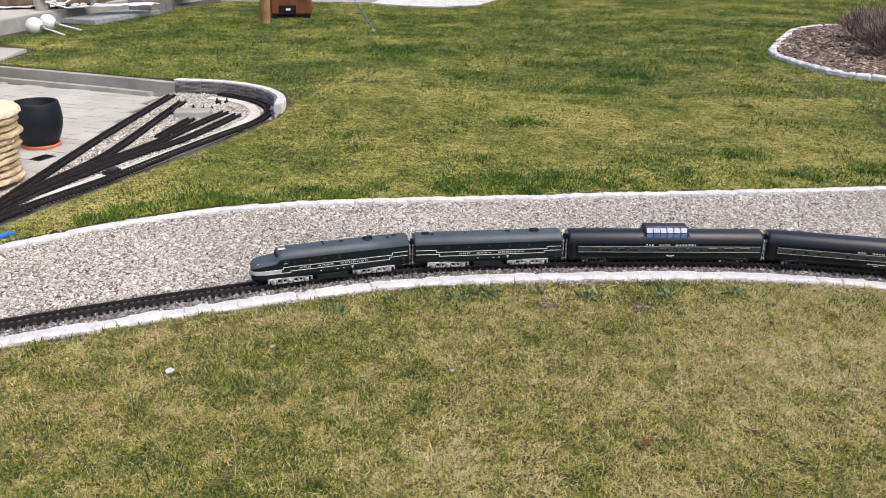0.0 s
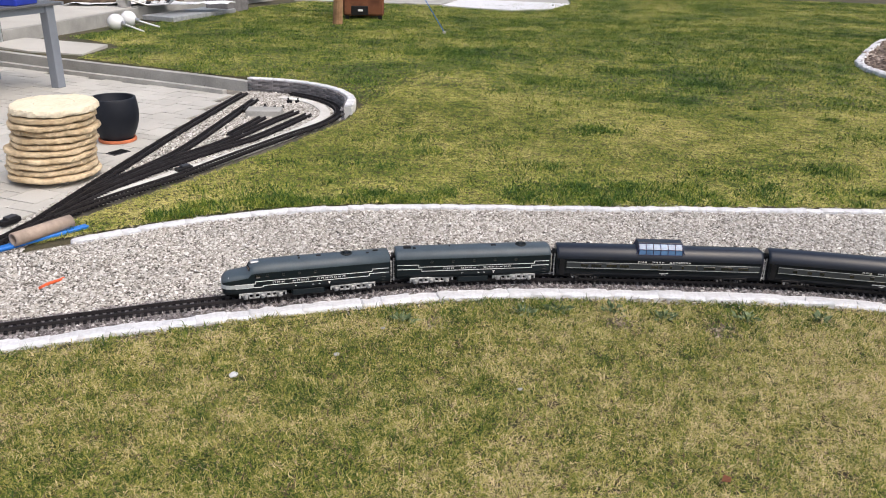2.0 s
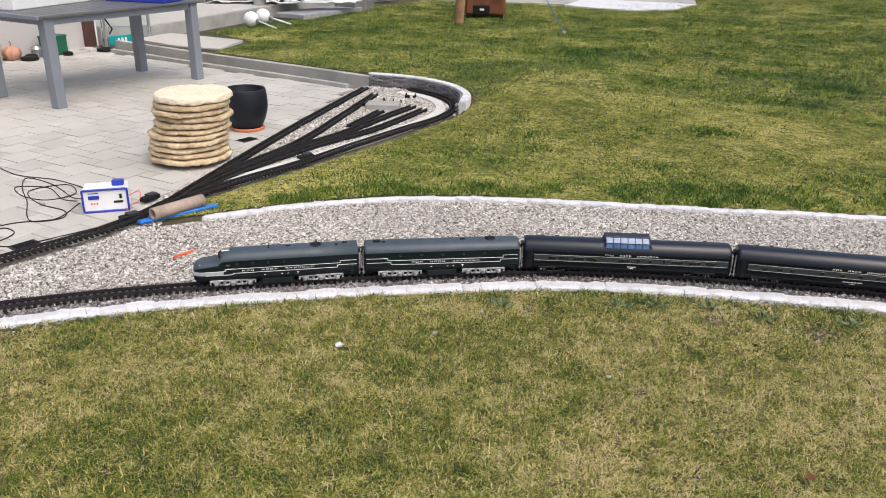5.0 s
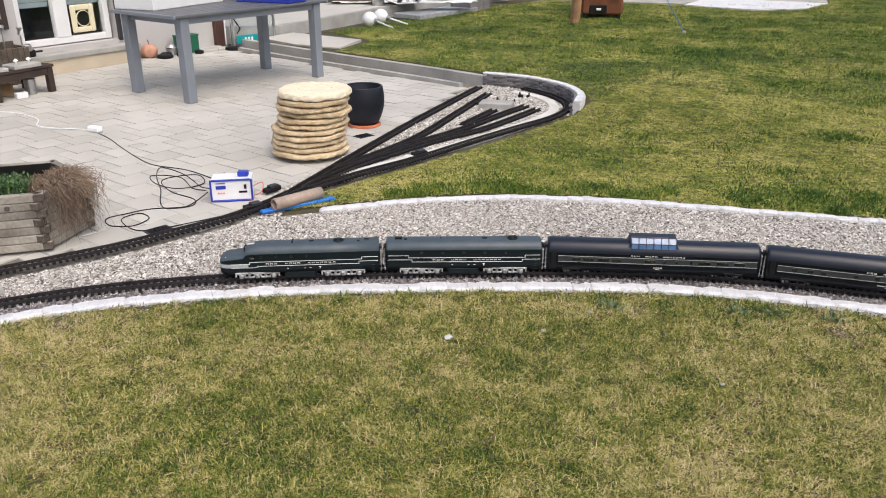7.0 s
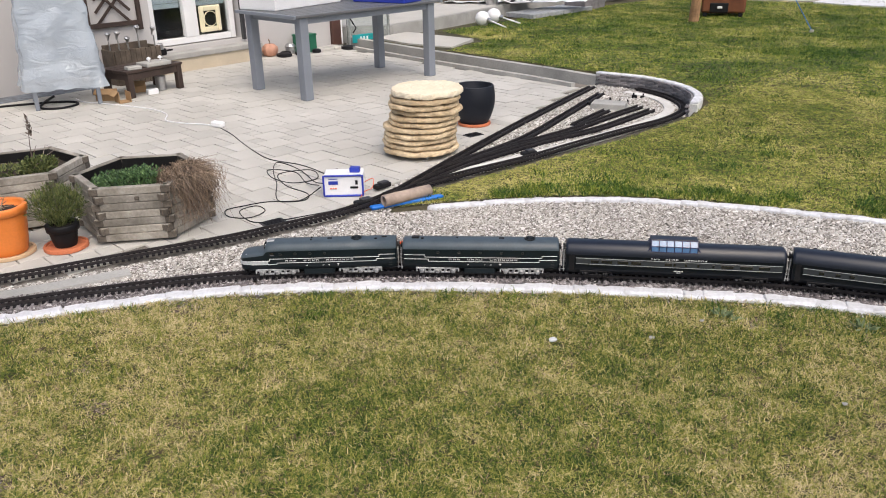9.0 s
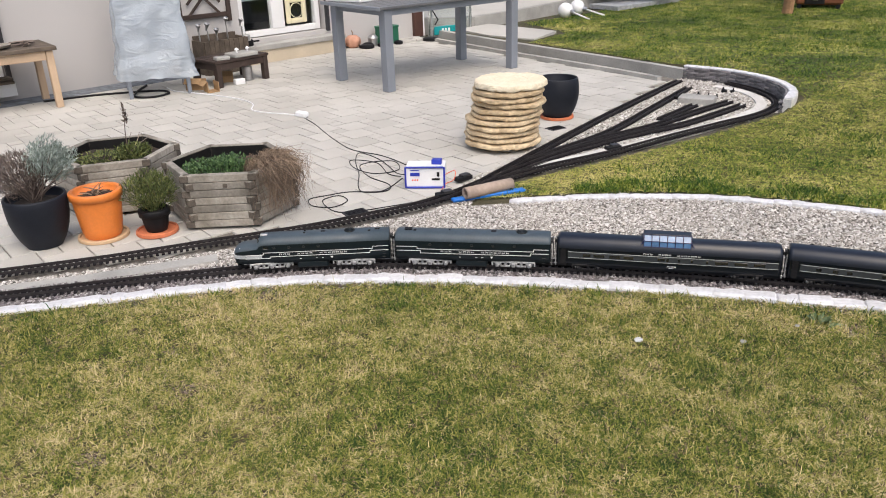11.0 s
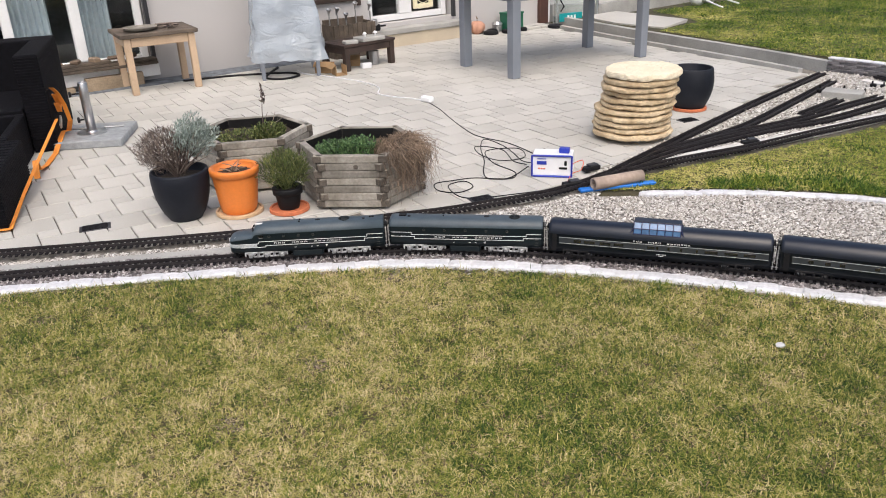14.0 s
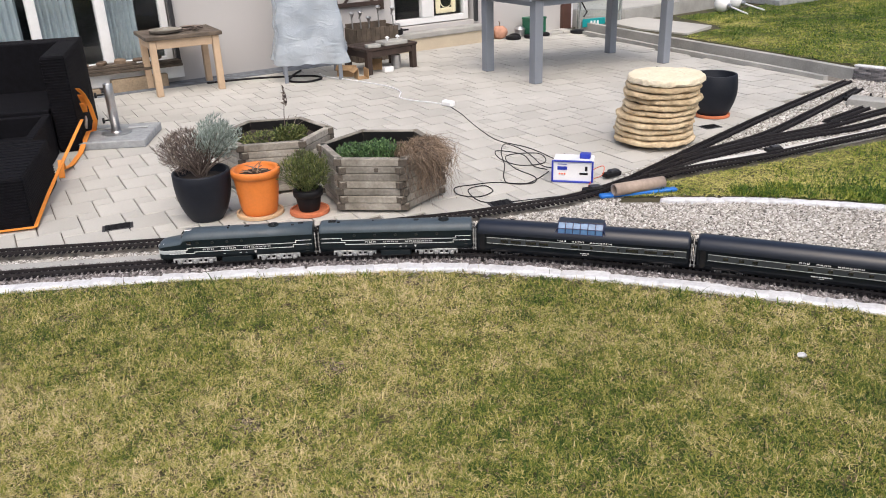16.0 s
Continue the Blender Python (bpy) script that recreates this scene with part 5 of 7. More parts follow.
cable("black_cable", [(-4.44, 4.31), (-4.22, 4.20), (-4.01, 4.07), (-3.75, 3.92), (-3.51, 3.81), (-3.25, 3.80), (-3.0, 3.72), (-2.80, 3.62, 0.03), (-2.75, 3.56, 0.07)], 0.0030, BLACK, "thin black mains cable on the paving")
cable("tangled_cable", [(-2.77, 3.44, 0.05), (-2.95, 3.56), (-3.20, 3.72), (-3.42, 3.78), (-3.32, 3.62), (-3.12, 3.42), (-2.98, 3.25), (-2.88, 3.18), (-2.78, 3.26), (-2.84, 3.36), (-3.05, 3.42), (-3.24, 3.58), (-3.12, 3.74), (-2.97, 3.62), (-3.04, 3.48), (-3.22, 3.50), (-3.36, 3.62), (-3.18, 3.66), (-2.98, 3.52), (-2.80, 3.42, 0.04)], 0.0030, BLACK, "tangled black cable beside the power unit")
cable("looped_cable", [(-2.77, 3.40, 0.04), (-2.80, 3.24), (-2.95, 3.14), (-3.02, 3.03), (-3.06, 2.93), (-2.97, 2.86), (-2.86, 2.90), (-2.86, 3.02), (-2.96, 3.06), (-2.98, 2.95), (-2.82, 2.86), (-2.72, 2.90), (-2.62, 3.04), (-2.52, 3.20), (-2.46, 3.30)], 0.0030, BLACK, "looped black cable on the paving by the track")
cable("red_wire", [(-2.56, 3.52, 0.06), (-2.50, 3.54, 0.09), (-2.48, 3.50, 0.05), (-2.53, 3.49, 0.02), (-2.50, 3.40), (-2.44, 3.34)], 0.0022, RED_ORANGE, "thin red wire at the power unit")

# pipe, blue bar and clutter at the junction of the tracks
pipe = lathe(bmesh.new(), [(0.024, 0), (0.033, 0), (0.033, 0.30), (0.024, 0.30), (0.022, 0.29), (0.022, 0.01)], 24)
bmesh.ops.rotate(pipe, verts=pipe.verts, matrix=Matrix.Rotation(math.pi / 2, 3, "X"))
tagged(mesh_ob("pipe_piece", pipe, BEIGE_TUBE, None, True), "short beige pipe lying across the edge of the gravel", "pipe").matrix_basis = pose(-2.165, 3.605, 0.050, 0, 0, -25)
tagged(mesh_ob("blue_bar", cube((0.43, 0.042, 0.018), (0, 0, 0.009), 0.005), BRIGHT_BLUE), "flat bright blue plastic bar on the gravel", "bar").matrix_basis = pose(-2.225, 3.465, 0.006, 0, 0, 55)
bar = tube(bmesh.new(), [(-0.06, 0, 0.007), (-0.02, 0.004, 0.008), (0.03, -0.002, 0.007), (0.06, 0.003, 0.006)], [0.006, 0.007, 0.006, 0.005], 8)
tagged(mesh_ob("orange_marker", bar, RED_ORANGE, None, True), "small orange-red plastic marker lying on the gravel", "marker").matrix_basis = pose(-1.925, 3.01, 0, 0, 0, 68)
for x, y, a in ((-2.44, 3.33, 60), (-2.41, 3.62, 75), (-2.10, 4.62, 60)):
    t = thing("point_motor", pose(x + (0.09 if y > 4 else -0.085 if y > 3.5 else 0.02), y, 0.012, 0, 0, a), "black point motor box beside the track", "point motor", "point motors")
    part("housing", cube((0.11, 0.045, 0.026), (0, 0, 0.013), 0.004), BLACK, t)
    part("cover", cube((0.06, 0.040, 0.012), (0.01, 0, 0.031), 0.003), DARK_FRAME, t)
slab = tagged(mesh_ob("concrete_block", cube((0.27, 0.16, 0.055), (0, 0, 0.027), 0.005), CONCRETE), "flat grey concrete block between the yard tracks", "block")
slab.matrix_basis = pose(-1.99, 6.17, 0.004, 0, 0, 8)
for x, y, s in ((-1.92, 6.63, 0.03), (-1.86, 6.66, 0.025), (-2.04, 6.36, 0.03), (-1.98, 6.40, 0.022), (-2.17, 6.21, 0.04), (-1.92, 6.42, 0.02)):
    bm = cube((s * 1.4, s, s), (0, 0, s / 2), s * 0.2)
    box(bm, (s * 0.4, s * 0.4, s * 0.8), (s * 0.3, 0, s * 1.2), s * 0.08)
    tagged(mesh_ob("track_fitting", bm, BLACK), "small black track fitting on the yard gravel", "fitting", "track fittings").matrix_basis = pose(x, y, 0.006, 0, 0, random.uniform(0, 180))

# drains set in the paving
for x, y, sx, sy in ((-3.975, 1.405, 0.15, 0.085), (-2.60, 4.97, 0.13, 0.09), (-2.70, 2.905, 0.13, 0.09)):
    t = thing("drain_grate", pose(x, y, 0.0, 0, 0, 66), "small square dark metal drain grate in the paving", "drain", "drain grates")
    part("frame", cube((sx, sy, 0.012), (0, 0, -0.003), 0.002), DARK_FRAME, t)
    for k in range(5):
        part("bar", cube((sx * 0.8, sy * 0.10, 0.006), (0, (k - 2) * sy * 0.17, 0.004)), BLACK, t)

# ---------- by the house ----------


def build_stool():
    t = thing("side_table", pose(-6.93, 3.395, 0, 0, 0, 74.0) @ Matrix.Diagonal((1.06, 1.0, 1.09, 1)), "beech side table with a dark weathered top", "table")
    for x in (-0.255, 0.255):
        for y in (-0.23, 0.23):
            part("leg", cube((0.054, 0.054, 0.44), (x, y, 0.22), 0.005), BEECH, t)
    for y in (-0.235, 0.235):
        part("apron", cube((0.45, 0.024, 0.07), (0, y, 0.405), 0.003), BEECH, t)
    for x in (-0.262, 0.262):
        part("apron", cube((0.024, 0.40, 0.07), (x, 0, 0.405), 0.003), BEECH, t)
    for k in range(5):
        part("top_board", cube((0.62, 0.108, 0.030), (0, -0.224 + 0.112 * k, 0.456), 0.004), GREY_BOARD, t)
    bowl = thing("shell_bowl", pose(-6.89, 3.265, 0.515), "shallow weathered bowl on the side table", "bowl")
    part("bowl", lathe(bmesh.new(), [(0.06, 0), (0.13, 0.012), (0.145, 0.032), (0.135, 0.030), (0.10, 0.016), (0.01, 0.012)], 20), GREY_TIMBER, bowl)
    tw = thing("dry_twigs", pose(-6.84, 3.495, 0.515), "small heap of dry twigs on the side table", "twigs")
    bm = bmesh.new()
    for k in range(16):
        a = random.uniform(0, 6.28)
        tube(bm, [(0.1 * math.cos(a), 0.1 * math.sin(a), 0.006 + 0.002 * k), (-0.02 * math.sin(a), 0.02, 0.012 + 0.002 * k), (-0.1 * math.cos(a + 0.4), -0.1 * math.sin(a + 0.4), 0.006 + 0.0018 * k)], 0.004, 4)
    part("twig_heap", bm, TWIG, tw)


build_stool()



def plastic_sheet():
    m, n, l, b = nodes("milky_plastic_sheet")
    noi = n.new("ShaderNodeTexNoise")
    noi.inputs["Scale"].default_value, noi.inputs["Detail"].default_value = 6, 8
    noi.inputs["Distortion"].default_value = 1.5
    mp = n.new("ShaderNodeMapping")
    co = n.new("ShaderNodeTexCoord")
    l.new(co.outputs["Object"], mp.inputs["Vector"])
    mp.inputs["Scale"].default_value = (1, 1, 2.2)
    l.new(mp.outputs["Vector"], noi.inputs["Vector"])
    bp = n.new("ShaderNodeBump")
    bp.inputs["Strength"].default_value, bp.inputs["Distance"].default_value = 0.9, 0.03
    l.new(noi.outputs["Fac"], bp.inputs["Height"])
    l.new(bp.outputs["Normal"], b.inputs["Normal"])
    b.inputs["Base Color"].default_value = (0.60, 0.68, 0.76, 1)
    b.inputs["Roughness"].default_value = 0.22
    b.inputs["Alpha"].default_value = 0.52
    return m


def build_covered_chairs():
    """Stacked garden chairs under a milky plastic sheet."""
    t = thing("covered_chairs", pose(-6.39, 4.42, 0, 0, 0, 58.0), "stacked grey garden chairs under a milky plastic sheet", "garden chairs")
    for x in (-0.25, 0.25):
        for y in (-0.22, 0.24):
            part("chair_leg", cube((0.035, 0.035, 0.45), (x, y, 0.225), 0.004), TABLE_GREY, t)
    part("chair_seat", cube((0.56, 0.50, 0.06), (0, 0, 0.44), 0.01), TABLE_GREY, t)
    part("chair_back", cube((0.54, 0.05, 0.55), (0, 0.24, 0.78), 0.01), TABLE_GREY, t)
    bm = bmesh.new()
    n, rows = 56, 22
    grid = []
    for j in range(rows + 1):
        z = 0.17 + (1.12 - 0.17) * j / rows
        ring = []
        for k in range(n):
            a = 2 * math.pi * k / n
            c, s = math.cos(a), math.sin(a)
            q = 1 / max(abs(c), abs(s)) ** 0.86
            sx, sy = 0.335 - 0.10 * j / rows, 0.32 - 0.08 * j / rows
            p = Vector((c * q * sx, s * q * sy, z))
            fold = 0.022 * math.sin(7 * a + 2.2 * math.sin(z * 4)) * (1 - 0.5 * j / rows) + 0.035 * noise.noise(Vector((p.x * 6, p.y * 6, z * 9)))
            if j == 0:
                p.z += 0.035 * noise.noise(Vector((c * 3, s * 3, 2)))
            ring.append(bm.verts.new(p + Vector((c, s, 0)) * fold))
        grid.append(ring)
    for a, b in zip(grid, grid[1:]):
        for k in range(n):
            bm.faces.new((a[k], a[(k + 1) % n], b[(k + 1) % n], b[k]))
    bm.faces.new(grid[-1])
    part("plastic_cover", bm, plastic_sheet(), t, "wrinkled milky plastic sheet", smooth=True)


build_covered_chairs()
cable("hose", [(-6.95, 3.62), (-6.80, 3.95), (-6.62, 4.20), (-6.40, 4.42), (-6.22, 4.40), (-6.20, 4.22), (-6.36, 4.14), (-6.55, 4.30), (-6.72, 4.52)], 0.010, BLACK, "black hose coiled under the covered chairs")


def build_bench():
    t = thing("low_bench", pose(-6.150, 5.08, 0, 0, 0, 86.0), "low dark-stained wooden bench in front of a fountain", "bench")
    for x in (-0.27, 0.27):
        for y in (-0.17, 0.17):
            part("leg", cube((0.055, 0.055, 0.22), (x, y, 0.11), 0.004), DARK_WOOD, t)
    for y in (-0.178, 0.178):
        part("rail", cube((0.49, 0.025, 0.06), (0, y, 0.188), 0.003), DARK_WOOD, t)
    for x in (-0.28, 0.28):
        part("rail", cube((0.025, 0.30, 0.06), (x, 0, 0.188), 0.003), DARK_WOOD, t)
    for k in range(4):
        part("seat_board", cube((0.62, 0.098, 0.024), (0, -0.153 + 0.102 * k, 0.233), 0.003), DARK_WOOD, t)
    tr = thing("stone_tray", pose(-6.03, 5.13, 0.246, 0, 0, 82), "pale stone tray with two white taps on the bench", "tray")
    part("tray", cube((0.26, 0.18, 0.035), (0, 0, 0.0175), 0.006), CONCRETE, tr)
    for x in (-0.05, 0.07):
        part("tap", lathe(bmesh.new(), [(0.008, 0), (0.008, 0.02), (0.022, 0.024), (0.018, 0.034), (0.004, 0.045)], 12, (x, 0, 0.035)), WHITE, tr)
    b = tagged(mesh_ob("stone_slab_piece", cube((0.13, 0.10, 0.03), (0, 0, 0.015), 0.005), CONCRETE), "flat pale stone on the bench", "stone")
    b.matrix_basis = pose(-6.02, 4.88, 0.246, 0, 0, 70)
    for x, y, a, w in ((-6.16, 4.66, 30, 0.16), (-5.95, 4.66, -20, 0.13), (-6.20, 5.04, 50, 0.15)):
        c = thing("torn_carton", pose(x, y, 0, 0, 0, a), "torn brown cardboard box under the bench", "cardboard box", "torn cartons")
        part("side", cube((w, 0.006, 0.10), (0, -0.05, 0.05)), CARDBOARD, c), part("side", cube((w, 0.006, 0.09), (0, 0.05, 0.045)), CARDBOARD, c)
        part("bottom", cube((w, 0.1, 0.006), (0, 0, 0.003)), CARDBOARD, c)
        part("flap", cube((w, 0.06, 0.005), (0, -0.075, 0.085), 0, Matrix.Rotation(0.7, 4, "X")), CARDBOARD, c)
    s = thing("tin_can", pose(-6.06, 5.20, 0), "plain silvery tin can under the bench", "can")
    part("can", lathe(bmesh.new(), [(0.048, 0), (0.05, 0.004), (0.048, 0.03), (0.05, 0.034), (0.048, 0.06), (0.05, 0.064), (0.05, 0.13), (0.046, 0.13), (0.046, 0.11), (0.01, 0.11)], 20), STEEL, s)
    w = tagged(mesh_ob("white_packet", cube((0.10, 0.055, 0.05), (0, 0, 0.025), 0.004), WHITE), "small white packet under the bench", "packet")
    w.matrix_basis = pose(-5.98, 5.02, 0, 0, 0, 75)


build_bench()


def build_fountain():
    t = thing("fountain_box", HOUSE @ pose(1.12, -0.24, 0) @ Matrix.Diagonal((0.72, 0.9, 0.92, 1)), "dark timber fountain box with steel spouts", "fountain")
    for k in range(9):
        part("front_board", cube((0.072, 0.024, 0.36 + 0.01 * (k % 2)), (-0.30 + 0.075 * k, -0.14, 0.18), 0.003), GREY_BOARD, t)
    for x in (-0.34, 0.34):
        part("side_board", cube((0.024, 0.26, 0.36), (x, 0, 0.18), 0.003), GREY_BOARD, t)
    part("back_board", cube((0.66, 0.024, 0.40), (0, 0.13, 0.20), 0.003), GREY_BOARD, t)
    part("bed", cube((0.62, 0.24, 0.02), (0, 0, 0.30)), POT_SOIL, t)
    for x, y, h in ((-0.30, 0.0, 0.52), (-0.20, -0.05, 0.53), (-0.10, -0.10, 0.47), (0.14, 0.02, 0.56), (0.32, -0.06, 0.54)):
        bm = tube(bmesh.new(), [(x, y, 0.30), (x, y, h - 0.07)], 0.010, 8)
        part("spout_pipe", bm, STEEL, t)
        part("spout", lathe(bmesh.new(), [(0.012, -0.07), (0.016, -0.03), (0.034, 0.0), (0.036, 0.008), (0.030, 0.008), (0.010, -0.02)], 16), STEEL, t).matrix_basis = pose(x, y, h, 16, random.uniform(-8, 12), 0)
    pump = thing("pump", HOUSE @ pose(1.50, -0.12, 0.195), "small black and silver pump beside the fountain", "pump")
    part("motor", cube((0.10, 0.08, 0.07), (0, 0, 0.035), 0.012), BLACK, pump)
    part("head", lathe(bmesh.new(), [(0.05, 0), (0.05, 0.05), (0.04, 0.06), (0.01, 0.062)], 18, (-0.02, 0, 0.06)), STEEL, pump)
    part("nozzle", cube((0.09, 0.018, 0.018), (0.08, -0.02, 0.045), 0.004), BLACK, pump)
    tr = thing("trellis", HOUSE @ pose(1.10, -0.03, 0.52), "dark wooden lattice trellis on the house wall", "trellis")
    for x in (-0.27, 0.27):
        part("post", cube((0.045, 0.03, 0.95), (x, 0, 0.42), 0.003), DARK_WOOD, tr)
    for z in (0.02, 0.87):
        part("rail", cube((0.50, 0.028, 0.045), (0, 0, z), 0.003), DARK_WOOD, tr)
    for k in range(5):
        for s in (-1, 1):
            part("lath", cube((0.50, 0.010, 0.026), (0, -0.008 * s, 0.20 + 0.12 * k), 0, Matrix.Rotation(s * 0.79, 4, "Y")), DARK_WOOD, tr)


build_fountain()


def build_house_details():
    sill = thing("window_ledge", HOUSE, "long pale concrete ledge under the white window", "ledge")
    part("ledge", cube((1.42, 0.20, 0.055), (2.02, -0.09, 0.165), 0.006), CONCRETE, sill)
    part("ledge_face", cube((1.38, 0.17, 0.14), (2.02, -0.085, 0.068), 0.004), PALE_PLASTER, sill)
    flap = thing("cat_flap", HOUSE @ pose(2.26, 0.085, 0.48), "cream plastic cat flap in the window pane", "cat flap")
    bm = bmesh.new()
    for x in (-0.105, 0.105):
        box(bm, (0.06, 0.03, 0.28), (x, 0, 0), 0.012)
    for z in (-0.112, 0.112):
        box(bm, (0.16, 0.03, 0.056), (0, 0, z), 0.010)
    part("frame", bm, CREAM, flap), part("door", cube((0.15, 0.008, 0.17), (0, 0.004, 0), 0.004), SMOKED, flap)
    part("tunnel", lathe(bmesh.new(), [(0.075, -0.02), (0.082, -0.02), (0.082, 0.0), (0.075, 0.0)], 24, caps=False), CREAM, flap).matrix_basis = pose(0, -0.012, 0, 90)
    for a, b in ((1.585, 1.93), (2.09, 2.495)):
        bl = thing("roller_blind", HOUSE @ pose((a + b) / 2, 0.15, 0.62), "half-lowered pale blue-grey blind behind the window", "blind", "roller blinds")
        for k in range(24):
            part("slat", cube((b - a, 0.006, 0.050), (0, 0, 0.026 + 0.0525 * k), 0.001, Matrix.Rotation(0.25, 4, "X")), CURTAIN, bl)
    rail = tagged(mesh_ob("shutter_rail", cube((0.035, 0.05, 1.95), (2.605, -0.02, 1.20), 0.003), DARK_FRAME), "dark shutter guide rail beside the window", "rail")
    rail.matrix_basis = HOUSE
    rail = tagged(mesh_ob("shutter_rail", cube((0.035, 0.05, 2.0), (-0.843, -0.03, 1.17), 0.003), DARK_FRAME), "dark shutter guide rail beside the patio door", "rail")
    rail.matrix_basis = HOUSE
    for x0, x1 in ((-3.2, -2.6), (-2.44, -2.08), (-1.94, -1.62), (-1.38, -1.10)):
        cu = thing("curtain", HOUSE @ pose((x0 + x1) / 2, 0.24, 0.2), "pale curtain hanging behind the patio door", "curtain", "curtains")
        bm = bmesh.new()
        n = 30
        a = [bm.verts.new((x0 - (x0 + x1) / 2 + (x1 - x0) * k / n, 0.025 * math.sin(k * 1.3), 0.0)) for k in range(n + 1)]
        b = [bm.verts.new((v.co.x, v.co.y, 1.9)) for v in a]
        for k in range(n):
            bm.faces.new((a[k], a[k + 1], b[k + 1], b[k]))
        part("cloth", bm, CURTAIN, cu)
    step = thing("door_step", HOUSE, "weathered wooden planks stacked on the door step", "step")
    for k, (x, ln, z) in enumerate(((-2.0, 2.3, 0.185), (-1.9, 2.1, 0.21), (-2.2, 1.9, 0.235))):
        part("plank", cube((ln, 0.16 - 0.02 * k, 0.024), (x, -0.10, z), 0.003, Matrix.Rotation(0.01 * (k - 1), 4, "Z")), GREY_BOARD, step)
    part("step_beam", cube((2.45, 0.10, 0.12), (-2.05, -0.05, 0.112), 0.004), WHITE_PVC, step)
    part("step_block", cube((0.5, 0.15, 0.12), (-1.25, -0.10, 0.055), 0.004), STEP_WOOD, step), part("step_block", cube((1.6, 0.13, 0.05), (-2.4, -0.10, 0.025), 0.004), STEP_WOOD, step)
    bm = bmesh.new()
    for k in range(5):
        box(bm, (0.10, 0.07, 0.03 + 0.01 * (k % 3)), (-1.7 + 0.16 * k, -0.1, 0.262), 0.012, Matrix.Rotation(k, 4, "Z"))
    part("dead_moss", bm, STRAW, step)
    post = thing("corner_post", HOUSE @ pose(3.97, 0.0, 0), "dark brown painted corner post of the house", "post")
    part("post", cube((0.14, 0.14, 2.65), (0, 0.02, 1.325), 0.006), BROWN_METAL, post), part("trim", cube((0.035, 0.10, 2.65), (0.09, 0.02, 1.325), 0.003), WHITE_PVC, post)


PALE_PLASTER = paint("beige_plaster", (0.60, 0.52, 0.40), 0.9, vary=0.06, scale=4, fine=90, bump=0.2)
build_house_details()

# small things at the foot of the wall
pk = thing("clay_pumpkin", pose(-6.44, 7.185, 0) @ Matrix.Diagonal((0.86, 0.86, 0.9, 1)), "orange clay pumpkin jar beside the house wall", "pumpkin")


def ribs(a, z):
    return 1 + 0.05 * math.cos(9 * a)


part("body", lathe(bmesh.new(), [(0.05, 0), (0.085, 0.02), (0.108, 0.07), (0.10, 0.12), (0.06, 0.155), (0.025, 0.16)], 54, (0, 0, 0), ribs), paint("pale_orange_clay", (0.60, 0.32, 0.22), 0.7, vary=0.1, scale=10, fine=60, bump=0.2), pk, smooth=True)
part("stalk", tube(bmesh.new(), [(0, 0, 0.155), (0.005, 0, 0.19), (-0.02, 0.01, 0.215)], [0.014, 0.010, 0.007], 8), STRAW, pk)
gb = thing("green_crate", pose(-6.27, 7.62, 0, 0, 0, 78), "dark green plastic crate by the house wall", "crate")
part("crate", cube((0.24, 0.16, 0.20), (0, 0, 0.10), 0.006), GREEN_PLASTIC, gb), part("crate_rim", cube((0.25, 0.17, 0.02), (0, 0, 0.20), 0.004), GREEN_PLASTIC, gb)
pl = thing("metal_lantern", pose(-6.33, 7.42, 0), "dull metal lantern by the house wall", "lantern")
part("lantern", lathe(bmesh.new(), [(0.05, 0), (0.06, 0.01), (0.06, 0.08), (0.07, 0.09), (0.04, 0.12), (0.01, 0.13)], 12), STEEL, pl)
for x, y, r in ((-6.26, 7.22, 0.085), (-6.15, 7.40, 0.07), (-6.33, 7.33, 0.06), (-6.1, 7.62, 0.05), (-5.9, 8.0, 0.09)):
    bm = lathe(bmesh.new(), [(r * 0.8, 0), (r, 0.01), (r * 0.95, 0.035), (r * 0.6, 0.045), (0.01, 0.04)], 14, (0, 0, 0), lambda a, z: 1 + 0.12 * math.sin(2 * a + 1))
    tagged(mesh_ob("dark_stone", bm, BLACK), "flat dark stone on the paving by the wall", "stone", "dark stones").matrix_basis = pose(x, y, 0)
for x, y, a in ((-6.10, 7.78, 80), (-6.0, 8.0, 60), (-6.14, 7.95, 100)):
    tagged(mesh_ob("loose_paver", cube((0.24, 0.10, 0.03), (0, 0, 0.015), 0.004), PAVER), "loose flat paving brick at the house corner", "brick", "loose bricks").matrix_basis = pose(x, y, 0, 0, 0, a)
sg = thing("teal_sign", pose(-5.93, 8.36, 0, 0, 0, 66), "small teal sign with a white mark, on a glass screen", "sign")
part("board", cube((0.32, 0.018, 0.10), (0, 0, 0.085), 0.004), TEAL, sg)
for x in (-0.04, 0.005, 0.05):
    part("white_mark", cube((0.026, 0.004, 0.045), (x, -0.010, 0.085), 0.001), WHITE, sg)
gs = thing("glass_screen", pose(-5.90, 8.44, 0, 0, 0, 66), "frameless glass wind screen at the corner of the house", "screen")
pane = part("pane", cube((0.62, 0.012, 1.5), (0, 0, 0.78)), GLASS, gs)
pane.visible_shadow = False
for x in (-0.27, 0.30):
    part("post", cube((0.022, 0.022, 1.55), (x, 0.02, 0.775), 0.003), STEEL, gs)
part("hook", tube(bmesh.new(), [(-0.24, -0.02, 0.16), (-0.20, -0.03, 0.22), (-0.24, -0.03, 0.28), (-0.28, -0.03, 0.34), (-0.24, -0.03, 0.42)], 0.010, 6), BLACK, gs)

# ---------- seating, parasol foot ----------


